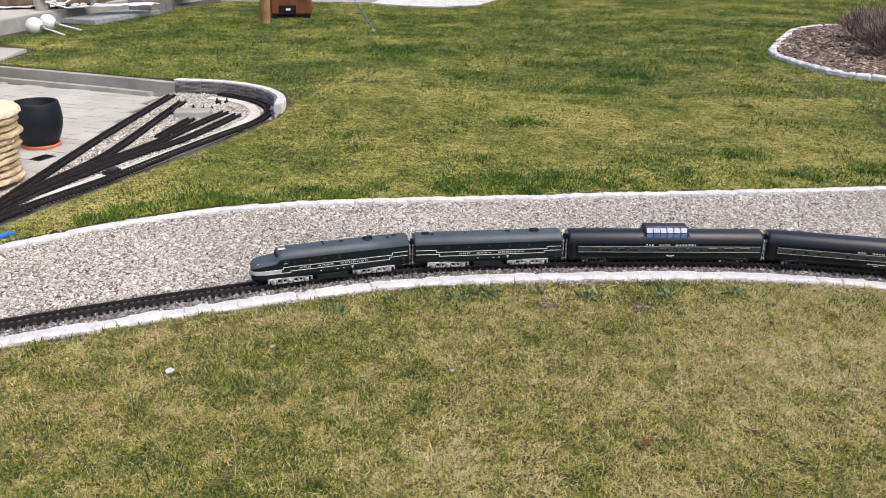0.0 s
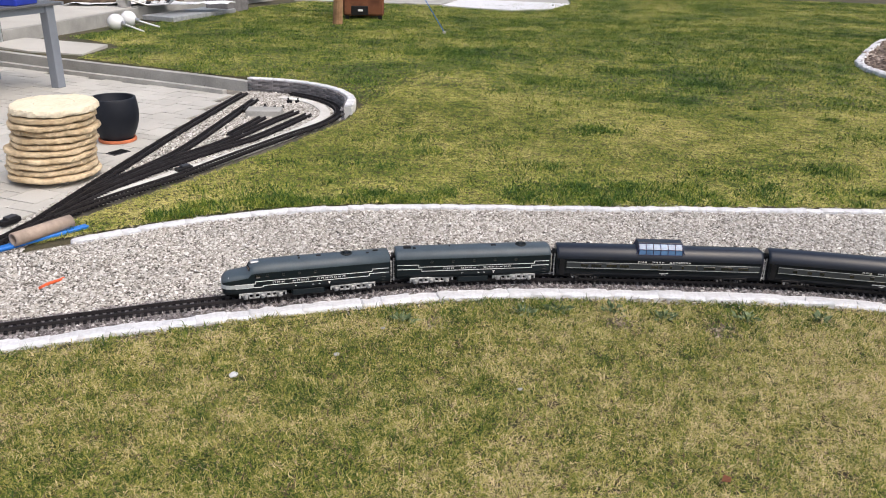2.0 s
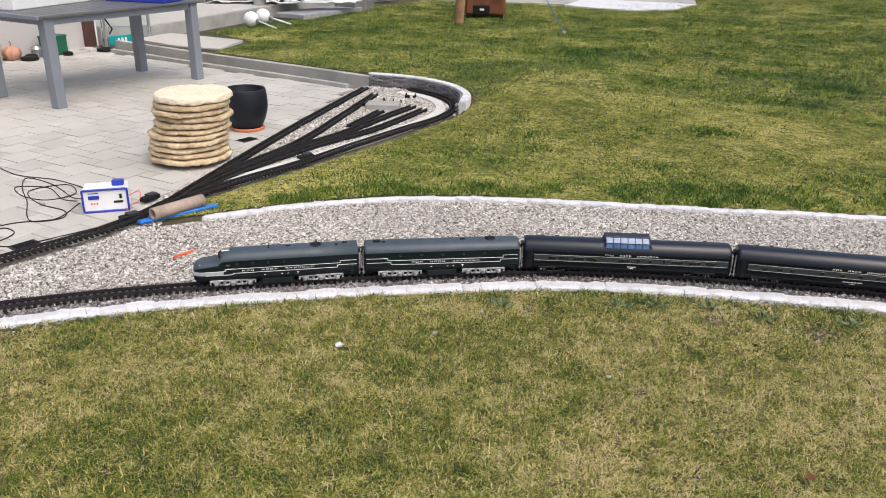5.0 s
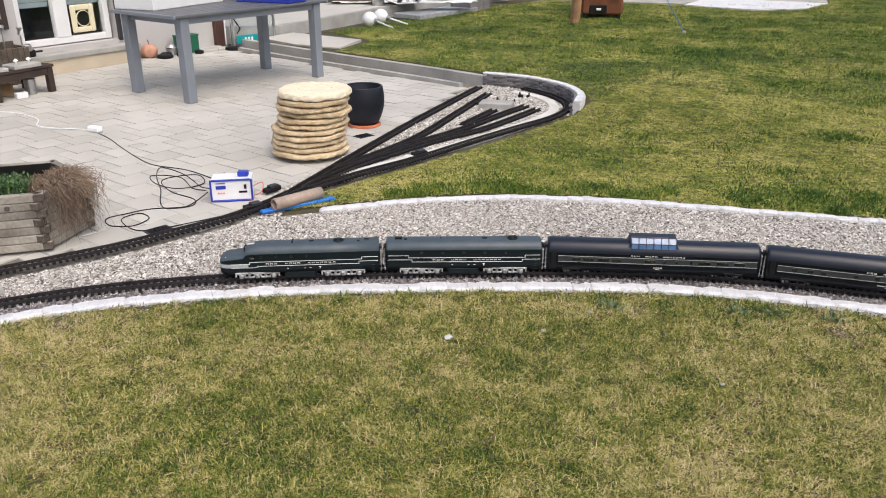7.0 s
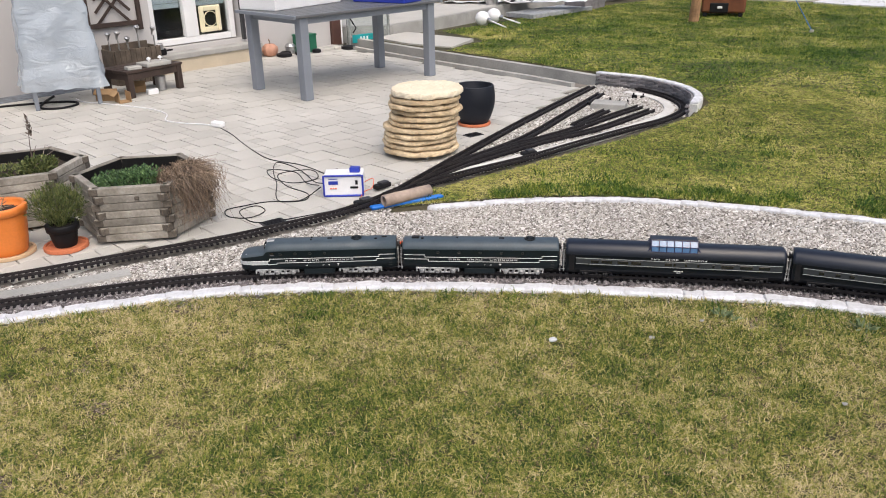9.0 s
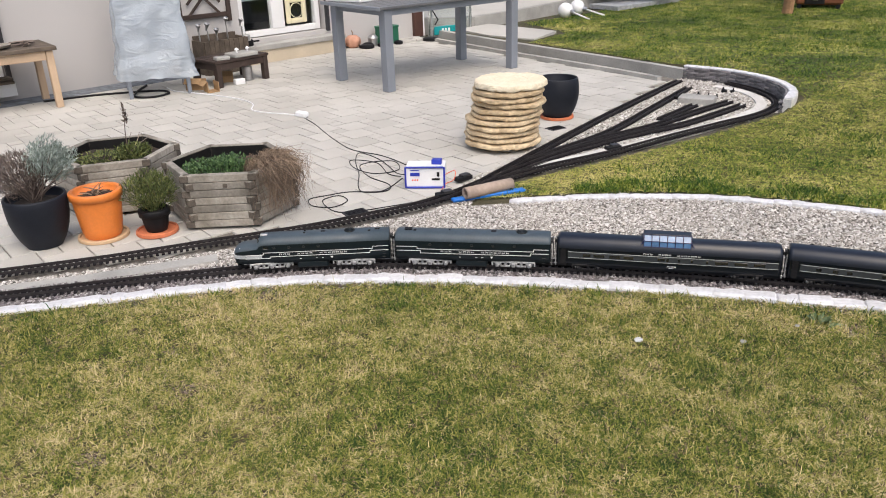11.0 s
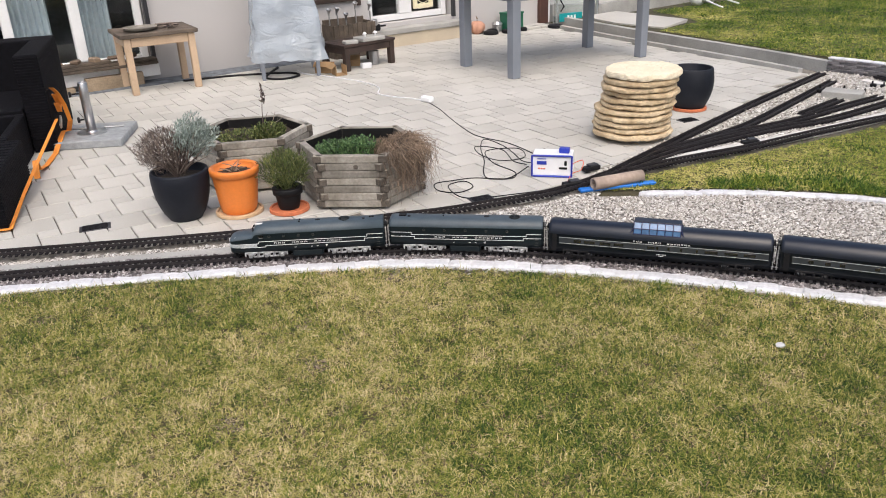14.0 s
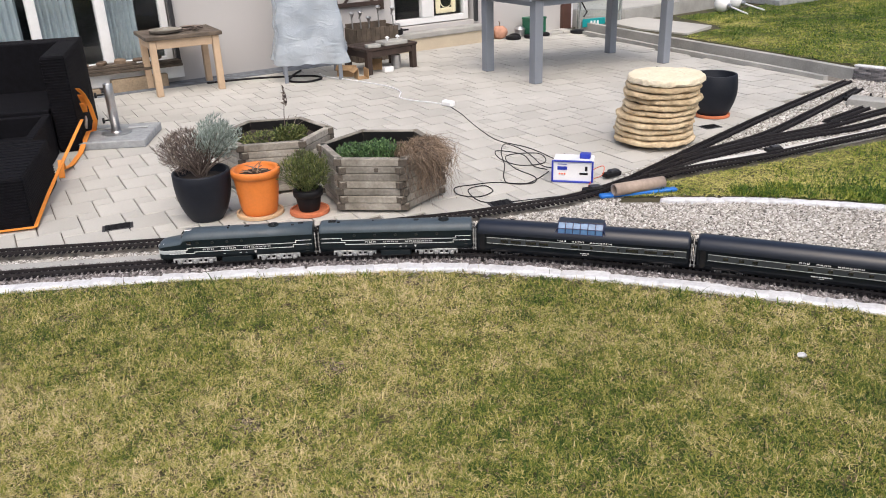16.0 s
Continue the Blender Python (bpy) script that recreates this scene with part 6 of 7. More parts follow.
def build_sofa():
    """Black rattan seat group pushed together: a stool, an open seat frame, an arm and a long back, lashed with an orange strap."""
    t = thing("rattan_sofa", pose(-4.282, 1.108, 0, 0, 0, -29.0), "black rattan corner sofa lashed with an orange strap", "sofa")

    def block(name, size, centre):
        return part(name, cube(size, centre, 0.012, None, 3), RATTAN, t)
    block("footstool", (0.78, 0.85, 0.275), (-0.395, -0.43, 0.1375))
    for z in np.linspace(0.018, 0.258, 17):
        part("weave_band", cube((0.786, 0.856, 0.007), (-0.395, -0.43, z), 0.002), RATTAN, t)
    for k in range(13):
        part("top_band", cube((0.022, 0.84, 0.004), (-0.755 + 0.060 * k, -0.43, 0.276), 0.0015), RATTAN, t)
    bm = bmesh.new()
    for x in (-0.83, -1.475):
        box(bm, (0.05, 1.50, 0.275), (x, -0.84, 0.1375), 0.006)
    for y in (-0.115, -1.565):
        box(bm, (0.595, 0.05, 0.275), (-1.1525, y, 0.1375), 0.006)
    part("seat_frame", bm, RATTAN, t)
    part("seat_webbing", cube((0.60, 1.40, 0.02), (-1.15, -0.84, 0.14)), RATTAN, t)
    block("arm", (0.74, 0.146, 0.64), (-1.88, -0.013, 0.32))
    for z in np.linspace(0.02, 0.62, 34):
        part("weave_band", cube((0.746, 0.152, 0.008), (-1.88, -0.013, z), 0.002), RATTAN, t)
    block("seat", (0.72, 2.20, 0.30), (-1.87, -1.20, 0.15))
    block("backrest", (0.20, 2.46, 0.64), (-2.352, -1.17, 0.32))

    def ribbon(bm, pts, w=0.022):
        pts = [Vector(p) for p in pts]
        for a, b in zip(pts, pts[1:]):
            d = b - a
            m = Matrix.Translation((a + b) / 2) @ d.to_track_quat("X", "Z").to_matrix().to_4x4()
            bmesh.ops.create_cube(bm, size=1, matrix=m @ Matrix.Diagonal((d.length + 0.004, w, 0.004, 1)))
        return bm
    bm = ribbon(bmesh.new(), [(0.004, -0.86, 0.014), (0.004, -0.40, 0.014), (0.006, 0.006, 0.014)], 0.026)
    ribbon(bm, [(0.006, 0.006, 0.014), (-0.40, 0.018, 0.062), (-0.90, 0.042, 0.12), (-1.572, 0.080, 0.20)], 0.020)
    part("strap", bm, STRAP, t, "taut orange lashing strap")
    bm = ribbon(bmesh.new(), [(-1.62, 0.085, 0.40), (-1.66, 0.105, 0.36), (-1.70, 0.128, 0.27), (-1.72, 0.140, 0.15), (-1.78, 0.110, 0.07), (-1.74, 0.076, 0.075), (-1.56, 0.030 + 0.048, 0.07), (-1.424, 0.05, 0.008), (-1.15, 0.03, 0.008), (-0.98, 0.010, 0.03), (-0.936, 0.012, 0.10), (-0.90, 0.012, 0.06), (-0.873, 0.012, 0.008)], 0.034)
    ribbon(bm, [(-1.66, 0.085, 0.35), (-1.75, 0.090, 0.26), (-1.72, 0.088, 0.22), (-1.66, 0.086, 0.29)], 0.03)
    part("strap_end", bm, STRAP, t, "loose end of the orange strap")
    part("buckle", cube((0.10, 0.012, 0.035), (-1.64, 0.092, 0.165), 0.003, Matrix.Rotation(0.5, 4, "Y")), STEEL, t, "steel ratchet buckle")


build_sofa()


def build_parasol_foot():
    t = thing("parasol_foot", pose(-5.645, 2.195, 0, 0, 0, 51.0), "square grey granite parasol foot with a steel tube", "parasol foot")
    part("slab", cube((0.45, 0.50, 0.055), (0, 0, 0.0275), 0.006), GRANITE, t)
    part("plate", lathe(bmesh.new(), [(0.10, 0), (0.10, 0.006), (0.04, 0.010), (0.035, 0.02)], 28, (-0.02, -0.02, 0.055)), STEEL, t)
    part("tube", lathe(bmesh.new(), [(0.031, 0.06), (0.031, 0.40), (0.028, 0.405), (0.026, 0.40), (0.026, 0.2)], 24, (-0.02, -0.02, 0)), STEEL, t, smooth=True)
    for z, s in ((0.33, 0.05), (0.15, 0.03)):
        part("knob", lathe(bmesh.new(), [(0.006, 0), (0.006, s), (0.02, s + 0.004), (0.02, s + 0.018), (0.006, s + 0.02)], 10), BLACK, t).matrix_basis = pose(-0.05, -0.02, z, 0, -90, 20)
    for x in (-0.12, 0.10):
        part("handle", cube((0.14, 0.03, 0.010), (x, 0.10, 0.060), 0.004), STEEL, t)


build_parasol_foot()

# ---------- beyond the lawn ----------
flat("terrace", [(-6.3, 8.5), (-5.80, 8.85), (-5.70, 9.6), (-5.60, 10.6), (-5.50, 12.0), (-5.0, 13.5), (-4.5, 15.5), (-4.5, 30), (-20, 30), (-20, 8.5)], 0.19, CONCRETE, "raised pale concrete terrace beside the house", 0.3)
flat("terrace_top", [(-6.3, 8.55), (-5.86, 8.9), (-5.76, 9.6), (-5.66, 10.6), (-5.56, 12.0), (-5.06, 13.5), (-4.56, 15.5), (-4.56, 29.9), (-19.9, 29.9), (-19.9, 8.55)], 0.196, PAVER_REST, "smooth pale top of the terrace", 0.003)
flag = flat("flagstone", [(-5.15, 8.16), (-4.52, 8.10), (-4.60, 8.80), (-5.72, 9.05), (-5.80, 8.45)], 0.088, PAVER_REST, "large pale concrete flagstone at the edge of the lawn", 0.06)


def build_globes():
    for x, y, a in ((-5.27, 10.36, -12), (-5.28, 10.74, 2)):
        t = thing("garden_globe", pose(x, y, 0.028, 0, 0, a), "white garden globe lamp lying on the grass", "globe lamp", "globe lamps")
        bm = bmesh.new()
        bmesh.ops.create_uvsphere(bm, u_segments=24, v_segments=14, radius=0.105, matrix=Matrix.Translation((0, 0, 0.105)))
        part("globe", bm, WHITE, t, smooth=True)
        bm = lathe(bmesh.new(), [(0.035, 0), (0.035, 0.04), (0.02, 0.05)], 14)
        bmesh.ops.rotate(bm, verts=bm.verts, matrix=Matrix.Rotation(math.pi / 2, 3, "Y"))
        part("socket", bm, STEEL, t).matrix_basis = pose(0.10, 0, 0.09, 0, 10, 0)
        part("spike", tube(bmesh.new(), [(0.13, 0, 0.085), (0.42, 0.0, 0.012)], 0.011, 8), WHITE, t)


build_globes()


def build_mound():
    """A heap of earth behind the terrace edge, with a torn sheet, pots and rubble."""
    bm = bmesh.new()
    bmesh.ops.create_icosphere(bm, subdivisions=4, radius=1, matrix=Matrix.Translation((-7.0, 12.9, 0.19)) @ Matrix.Diagonal((1.7, 1.35, 0.62, 1)))
    for v in bm.verts:
        v.co += 0.16 * noise.noise_vector(v.co * 1.7) + 0.05 * noise.noise_vector(v.co * 6)
        v.co.z = max(v.co.z, 0.16)
    tagged(mesh_ob("earth_heap", bm, EARTH), "heap of brown earth on the terrace", "earth heap")
    bm = bmesh.new()
    n = 26
    rows = [[bm.verts.new((-6.55 + 0.085 * k, 11.35 + 0.10 * k * 0.35 + 0.13 * j + 0.05 * noise.noise(Vector((k, j, 0))), 0.215 + 0.05 * abs(noise.noise(Vector((k * 0.7, j * 0.9, 4)))))) for k in range(n)] for j in range(4)]
    for a, b in zip(rows, rows[1:]):
        for k in range(n - 1):
            bm.faces.new((a[k], a[k + 1], b[k + 1], b[k]))
    tagged(mesh_ob("torn_sheet", bm, WHITE), "crumpled white and black plastic sheet at the earth heap", "plastic sheet")
    b = thing("tin_bucket", pose(-5.72, 11.55, 0.2), "grey tin bucket beside the earth heap", "bucket")
    part("bucket", lathe(bmesh.new(), [(0.09, 0), (0.12, 0.20), (0.128, 0.205), (0.115, 0.20), (0.09, 0.04)], 20), STEEL, b)
    l = thing("folded_lounger", pose(-5.30, 11.75, 0.19, 0, 0, 20), "folded white sun lounger beside the earth heap", "lounger")
    bm = bmesh.new()
    for y in (-0.12, 0.12):
        tube(bm, [(-0.45, y, 0.14), (-0.15, y, 0.04), (0.15, y, 0.06), (0.42, y, 0.26)], 0.018, 8)
    part("frame", bm, STEEL, l)
    for k in range(9):
        x = -0.42 + 0.095 * k
        z = float(np.interp(x, (-0.45, -0.15, 0.15, 0.42), (0.14, 0.04, 0.06, 0.26)))
        part("slat", cube((0.06, 0.27, 0.015), (x, 0, z + 0.022), 0.003), WHITE if k % 3 else BLACK, l)
    part("stick", tube(bmesh.new(), [(-0.25, -0.1, 0.05), (0.6, 0.3, 0.55)], 0.010, 6), STEEL, l)
    bl = tagged(mesh_ob("slate_block", cube((0.62, 0.40, 0.22), (0, 0, 0.11), 0.01), SLATE), "dark grey concrete block at the end of the terrace", "block")
    bl.matrix_basis = pose(-4.72, 13.0, 0.028, 0, 0, 78)
    st = tagged(mesh_ob("grey_step", cube((1.5, 0.55, 0.07), (0, 0, 0.035), 0.006), GRANITE), "flat blue-grey stone step at the lawn", "step")
    st.matrix_basis = pose(-4.98, 12.15, 0.028, 0, 0, 74)
    bx = thing("open_crate", pose(-4.75, 14.4, 0.195, 0, 0, 20), "dark open wooden crate on the terrace", "crate")
    # the crate is solid; a black plate on top stands for its shaded inside
    part("crate", cube((0.6, 0.5, 0.30), (0, 0, 0.15), 0.01), DARK_WOOD, bx), part("crate_inside_shade", cube((0.5, 0.4, 0.02), (0, 0, 0.305)), BLACK, bx)


build_mound()


def build_barrel():
    lp = thing("log_post", pose(-2.67, 11.85, 0.028, 0, 3, 0), "short upright bark-brown log in the lawn", "log")
    bm = tube(bmesh.new(), [(0, 0, -0.03), (0, 0, 0.4), (0, 0, 0.8), (0, 0, 1.25)], [0.075, 0.068, 0.066, 0.06], 12)
    part("trunk", bm, LOG, lp)
    t = thing("rusty_firebox", pose(-2.46, 12.75, 0.028, 0, 0, 12), "rust-brown steel garden stove on the lawn", "stove")
    part("body", cube((0.62, 0.5, 1.0), (0, 0, 0.56), 0.03), RUST, t)
    part("opening", cube((0.26, 0.02, 0.14), (-0.06, -0.252, 0.14), 0.01), BLACK, t)
    part("handle", cube((0.07, 0.03, 0.03), (-0.05, -0.27, 0.145), 0.006), WHITE, t)
    for x in (-0.25, 0.25):
        for y in (-0.2, 0.2):
            part("foot", cube((0.06, 0.06, 0.07), (x, y, 0.035), 0.004), BLACK, t)
    pg = thing("guy_line", pose(0, 0, 0), "thin blue guy line pegged into the lawn", "guy line")
    part("cord", tube(bmesh.new(), [(-1.06, 11.35, 0.04), (-1.65, 11.06, 1.02)], 0.005, 6), BRIGHT_BLUE, pg)
    part("peg", cube((0.05, 0.04, 0.04), (-1.06, 11.33, 0.040), 0.008), CONCRETE, pg)
    flat("pale_slab", [(-1.45, 15.0), (-0.95, 14.75), (-0.2, 14.6), (0.5, 15.1), (0.9, 16.2), (-1.2, 16.4)], 0.055, KERBSTONE, "pale stone slab at the far side of the lawn", 0.06)
    flat("terrace_far", [(-4.2, 15.1), (-1.5, 15.2), (-1.2, 16.4), (0.9, 16.3), (0.9, 30), (-4.2, 30)], 0.048, CONCRETE, "grey paving at the far side of the lawn", 0.06)


build_barrel()


def build_flower_bed():
    ring = Line([(5.75, 12.75), (5.10, 12.15), (4.50, 11.1), (4.22, 10.55), (3.88, 9.75), (3.92, 9.0), (4.12, 8.42), (4.45, 8.22), (5.3, 7.95), (6.3, 8.0), (7.4, 8.7), (8.0, 10.0), (7.6, 11.6), (6.7, 12.6), (5.75, 12.75)])
    poly = [tuple(p) for p in ring.p[::10]]
    bed = flat("flower_bed", poly, 0.060, EARTH, "round bark-mulched flower bed ringed with white stones", 0.08)
    shapes = []
    for k in range(5):
        b = cube((0.15, 0.085, 0.07), (0, 0, 0.0), 0.016)
        for v in b.verts:
            v.co += 0.018 * noise.noise_vector(v.co * 9 + Vector((4.2 * k, 0, 0)))
        me = bpy.data.meshes.new("ring_stone")
        b.to_mesh(me), b.free()
        me.materials.append(KERBSTONE)
        shapes.append(me)
    s = 0
    while s < ring.length:
        p = ring.at(s)
        ob = new("ring_stone", random.choice(shapes))
        ob.parent, ob.matrix_basis = bed, pose(p[0], p[1], 0.050, 0, 0, ring.angle(s) + random.uniform(-8, 8))
        s += 0.147
    q = scatter(poly, 900, rng)
    pebbles("bark_mulch", q, np.full(len(q), 0.064) + 0.012 * rng.random(len(q)), 0.028, BARK, "dark bark mulch chips in the flower bed", rng, 0.35)
    for x, y, r, sd in ((5.30, 9.75, 0.40, 21), (5.95, 10.3, 0.55, 22), (5.65, 10.9, 0.48, 23), (6.4, 9.5, 0.5, 24)):
        t = thing("dry_shrub", pose(x, y, 0.058), "dry grey-brown winter shrub in the flower bed", "shrub", "dry shrubs")
        tops = [(random.uniform(-r, r), random.uniform(-r, r), random.uniform(0.2, 0.42)) for _ in range(60)]
        stems("branches", t, (0, 0, 0), tops, 0.006, HEATH, sd)
        sprigs("dry_growth", t, (0, 0, 0.20), (r, r, 0.19), 3600, 0.11, 0.007, HEATH, (0, 0, -0.2), sd, 0.7)


build_flower_bed()

# ---------- small things in the lawn ----------
for x, y, s, mat, lab in ((-0.925, 2.395, 0.013, KERBSTONE, "white pebble lying in the lawn"), (-0.61, 2.58, 0.010, CONCRETE, "grey pebble lying in the lawn"), (0.045, 2.44, 0.008, CONCRETE, "small pale pebble in the lawn"), (-0.48, 2.80, 0.008, CONCRETE, "small pale pebble in the lawn")):
    bm = bmesh.new()
    bmesh.ops.create_icosphere(bm, subdivisions=2, radius=s, matrix=Matrix.Diagonal((1.35, 0.9, 0.6, 1)))
    for v in bm.verts:
        v.co += 0.6 * s * noise.noise_vector(v.co * 60)
    tagged(mesh_ob("pebble", bm, mat, None, True), lab, "pebble", "pebbles in the lawn").matrix_basis = pose(x, y, 0.016, 0, 0, 20)
leaf = raw("dry_leaf", [(-0.02, 0, 0), (0, -0.014, 0.006), (0.026, 0, 0.002), (0, 0.014, 0.008)], [(0, 1, 2), (0, 2, 3)], RUST)
tagged(leaf, "curled red-brown dead leaf on the grass", "leaf").matrix_basis = pose(0.62, 2.02, 0.035, 20, 10, 40)

# ---------- grass ----------
inner = KERB.offset(-0.055)
NEAR_LAWN = [*inner.p[::5], (3.2, 1.6), (0.6, 0.75), (-0.6, 0.75), (-1.2, 0.3), (-1.7, -0.6), (-4.3, -1.2)]
q = scatter(NEAR_LAWN, 58000, rng)
q = q[(np.hypot(q[:, 0], q[:, 1]) > 1.25) & (q[:, 0] < 2.6) & (q[:, 1] > -0.3)]
WORN = ((-2.34, 1.45, 0.06), (-2.08, 1.31, 0.05), (-2.37, 1.97, 0.08), (-1.37, 2.66, 0.09), (-1.15, 2.74, 0.06), (-0.29, 2.91, 0.06), (-3.13, 0.81, 0.06), (-2.00, 0.91, 0.05), (0.83, 2.99, 0.07), (0.44, 3.00, 0.06))
bare = 0.6 * waves(q, 4.5, 3) + 0.35 * waves(q, 15, 5)
edge_d = gap_to(inner.p[::4], q)
keep = rng.random(len(q)) < np.clip(0.95 - 0.4 * np.clip(bare - 0.34, 0, 1) - 0.42 * waves(q, 55, 31) - 0.40 * waves(q, 125, 37) - 0.25 * waves(q, 22, 33), 0.06, 1) * (1 - 0.85 * np.clip(1 - edge_d / (0.11 + 0.05 * waves(q, 6, 21)), 0, 1))
for x, y, r in WORN:
    keep &= (np.hypot(q[:, 0] - x, q[:, 1] - y) > r * (0.75 + 0.5 * rng.random(len(q)))) | (rng.random(len(q)) < 0.30)
q = q[keep]
blades("lawn_grass", q, lawn_height(q[:, 0], q[:, 1]) + 0.001 - 0.005 * waves(q, 48, 41) - 0.003 * waves(q, 110, 43), 0.017, 0.0027, GRASS, "short green and straw-coloured lawn grass", rng, 2.6, 1.3)

q = q[rng.random(len(q)) < np.clip(0.06 + 0.20 * waves(q, 7, 9) + 0.12 * waves(q, 26, 14) + 0.09 * np.abs(q[:, 0] + 0.8) + 0.28 * np.clip(q[:, 0], 0, 1.2), 0.01, 0.75)]
blades("straw_grass", q, lawn_height(q[:, 0], q[:, 1]) + 0.006 * rng.random(len(q)), 0.019, 0.0018, GRASS_STRAW, "dry straw lying in the lawn", rng, 3.0, 0.8)

dq = scatter(NEAR_LAWN, 9000, rng)
dq = dq[(np.hypot(dq[:, 0], dq[:, 1]) > 1.25) & (dq[:, 0] < 2.6) & (dq[:, 1] > -0.3) & (gap_to(KERB.p[::2], dq) > 0.07)]
dq = dq[rng.random(len(dq)) < np.clip(0.25 + 0.45 * waves(dq, 30, 61) + 0.3 * waves(dq, 90, 63), 0, 1)]
blades("dead_thatch", dq, lawn_height(dq[:, 0], dq[:, 1]) + 0.002 + 0.008 * rng.random(len(dq)), 0.016, 0.0030, THATCH, "brown dead thatch matted in the lawn", rng, 3.4, 1.0)

# small darker clumps among it
clump_q = []
for c in np.concatenate([scatter(NEAR_LAWN, 240, rng), scatter([(-1.6, 1.2), (-0.1, 1.2), (-0.1, 2.9), (-1.6, 2.4)], 300, rng)]):
    if c[0] > 0.3 and rng.random() < 0.55:
        continue
    clump_q.append(rng.standard_normal((int(rng.integers(30, 110)), 2)) * rng.uniform(0.012, 0.045) + c)
cq = np.concatenate(clump_q)
cq = cq[(np.hypot(cq[:, 0], cq[:, 1]) > 1.25) & (gap_to(KERB.p[::2], cq) > 0.06) & inside(NEAR_LAWN, cq[:, 0], cq[:, 1])]
blades("lawn_clumps", cq, lawn_height(cq[:, 0], cq[:, 1]) - 0.003, 0.021, 0.0028, GRASS_CLUMP, "darker green clumps in the lawn", rng, 2.0, 1.2)

outer = FAR_KERB.offset(0.05)
FAR_LAWN = [*outer.p[::5], (3.6, 7.2), (-1.05, 7.2), (-1.20, 6.55), (-1.265, 6.30), (-1.28, 6.02), (-1.36, 5.82), (-1.52, 5.46), (-1.72, 4.96), (-1.90, 4.47), (-2.10, 4.02), (-2.22, 3.72)]
q = scatter(FAR_LAWN, 30000, rng)
blades("far_lawn_grass", q, lawn_height(q[:, 0], q[:, 1]) + 0.005 - 0.004 * waves(q, 40, 51) - 0.003 * waves(q, 90, 53), 0.017, 0.0042, GRASS_FAR, "short green and straw-coloured lawn beyond the gravel", rng, 2.8, 1.2, True)
BACK_LAWN = [(-1.05, 7.2), (3.55, 7.2), (3.3, 4.85), (9.5, 5.6), (9.5, 19), (0.95, 19), (0.95, 16.4), (-1.3, 15.2), (-4.0, 15), (-4.6, 13.2), (-5.1, 11.6), (-5.5, 9.6), (-4.5, 8.9), (-4.45, 7.86), (-2.42, 7.2), (-2.0, 7.16), (-1.52, 6.90), (-1.26, 6.45), (-1.20, 6.50)]
q = scatter(BACK_LAWN, 8500, rng)
blades("back_lawn_grass", q, lawn_height(q[:, 0], q[:, 1]) + 0.005 - 0.005 * waves(q, 30, 55), 0.022, 0.0080, GRASS_BACK, "short green and straw-coloured lawn at the back", rng, 3.0, 1.2, True)

# lush darker tufts, along the edgings and scattered over the lawn
tuft_q = []
for x, y, r, n in ((-0.07, 3.10, 0.07, 260), (0.10, 3.12, 0.06, 200), (0.30, 3.18, 0.10, 260), (0.53, 3.14, 0.12, 380), (0.95, 3.17, 0.12, 300), (1.3, 3.2, 0.14, 320), (-0.5, 2.96, 0.08, 160), (-1.2, 2.62, 0.08, 130), (-0.25, 3.05, 0.08, 160), (0.15, 3.02, 0.10, 260)):
    tuft_q.append(np.c_[rng.standard_normal((n, 2)) * r * 0.5 + (x, y)])
for k in range(70):
    s = rng.uniform(1.2, inner.length - 0.3)
    p, w = inner.at(s), inner.way(s)
    tuft_q.append(rng.standard_normal((int(rng.integers(60, 200)), 2)) * rng.uniform(0.025, 0.06) + p + np.array([w[1], -w[0]]) * rng.uniform(0.02, 0.24))
t1 = np.concatenate(tuft_q)
t1 = t1[(gap_to(KERB.p[::2], t1) > 0.06) & inside(NEAR_LAWN, t1[:, 0], t1[:, 1])]
blades("edging_tufts", t1, lawn_height(t1[:, 0], t1[:, 1]) - 0.003, 0.025, 0.0034, GRASS_LUSH, "longer green tufts along the white edging", rng, 1.3, 1.0)
tuft_q = []
for k in range(75):
    s = rng.uniform(0.3, outer.length - 0.1)
    p, w = outer.at(s), outer.way(s)
    c = p + np.array([-w[1], w[0]]) * rng.uniform(0.02, 0.20 if s < 2.4 else 0.40)
    tuft_q.append(rng.standard_normal((260, 2)) * rng.uniform(0.03, 0.08) + c)
for x, y, r, n in ((0.60, 6.05, 0.13, 700), (1.80, 8.15, 0.30, 800), (0.32, 8.0, 0.34, 900), (1.10, 8.75, 0.34, 900), (-0.95, 9.5, 0.40, 900), (1.0, 7.4, 0.28, 700), (-0.75, 5.6, 0.16, 300), (-0.6, 5.3, 0.14, 300), (2.6, 9.1, 0.4, 800), (-0.2, 10.8, 0.6, 900), (3.2, 10.6, 0.6, 800), (0.2, 5.1, 0.14, 300), (2.0, 5.3, 0.2, 500), (2.6, 6.2, 0.25, 500), (1.4, 5.1, 0.2, 400)):
    tuft_q.append(rng.standard_normal((int(n * 1.9), 2)) * r * np.array([0.62, 0.42]) + (x, y))
for c in np.concatenate([scatter(FAR_LAWN, 8, rng), scatter(BACK_LAWN, 12, rng), scatter([(-3.5, 9.2), (3.4, 9.0), (6.0, 13.5), (-3.8, 13.5)], 14, rng)]):
    tuft_q.append(rng.standard_normal((int(rng.integers(40, 160)), 2)) * rng.uniform(0.03, 0.11) * np.array([1.3, 0.8]) + c)
t2 = np.concatenate(tuft_q)
t2 = t2[(gap_to(FAR_KERB.p[::2], t2) > 0.04) & ~inside(GRAVEL_AREA, t2[:, 0], t2[:, 1])]
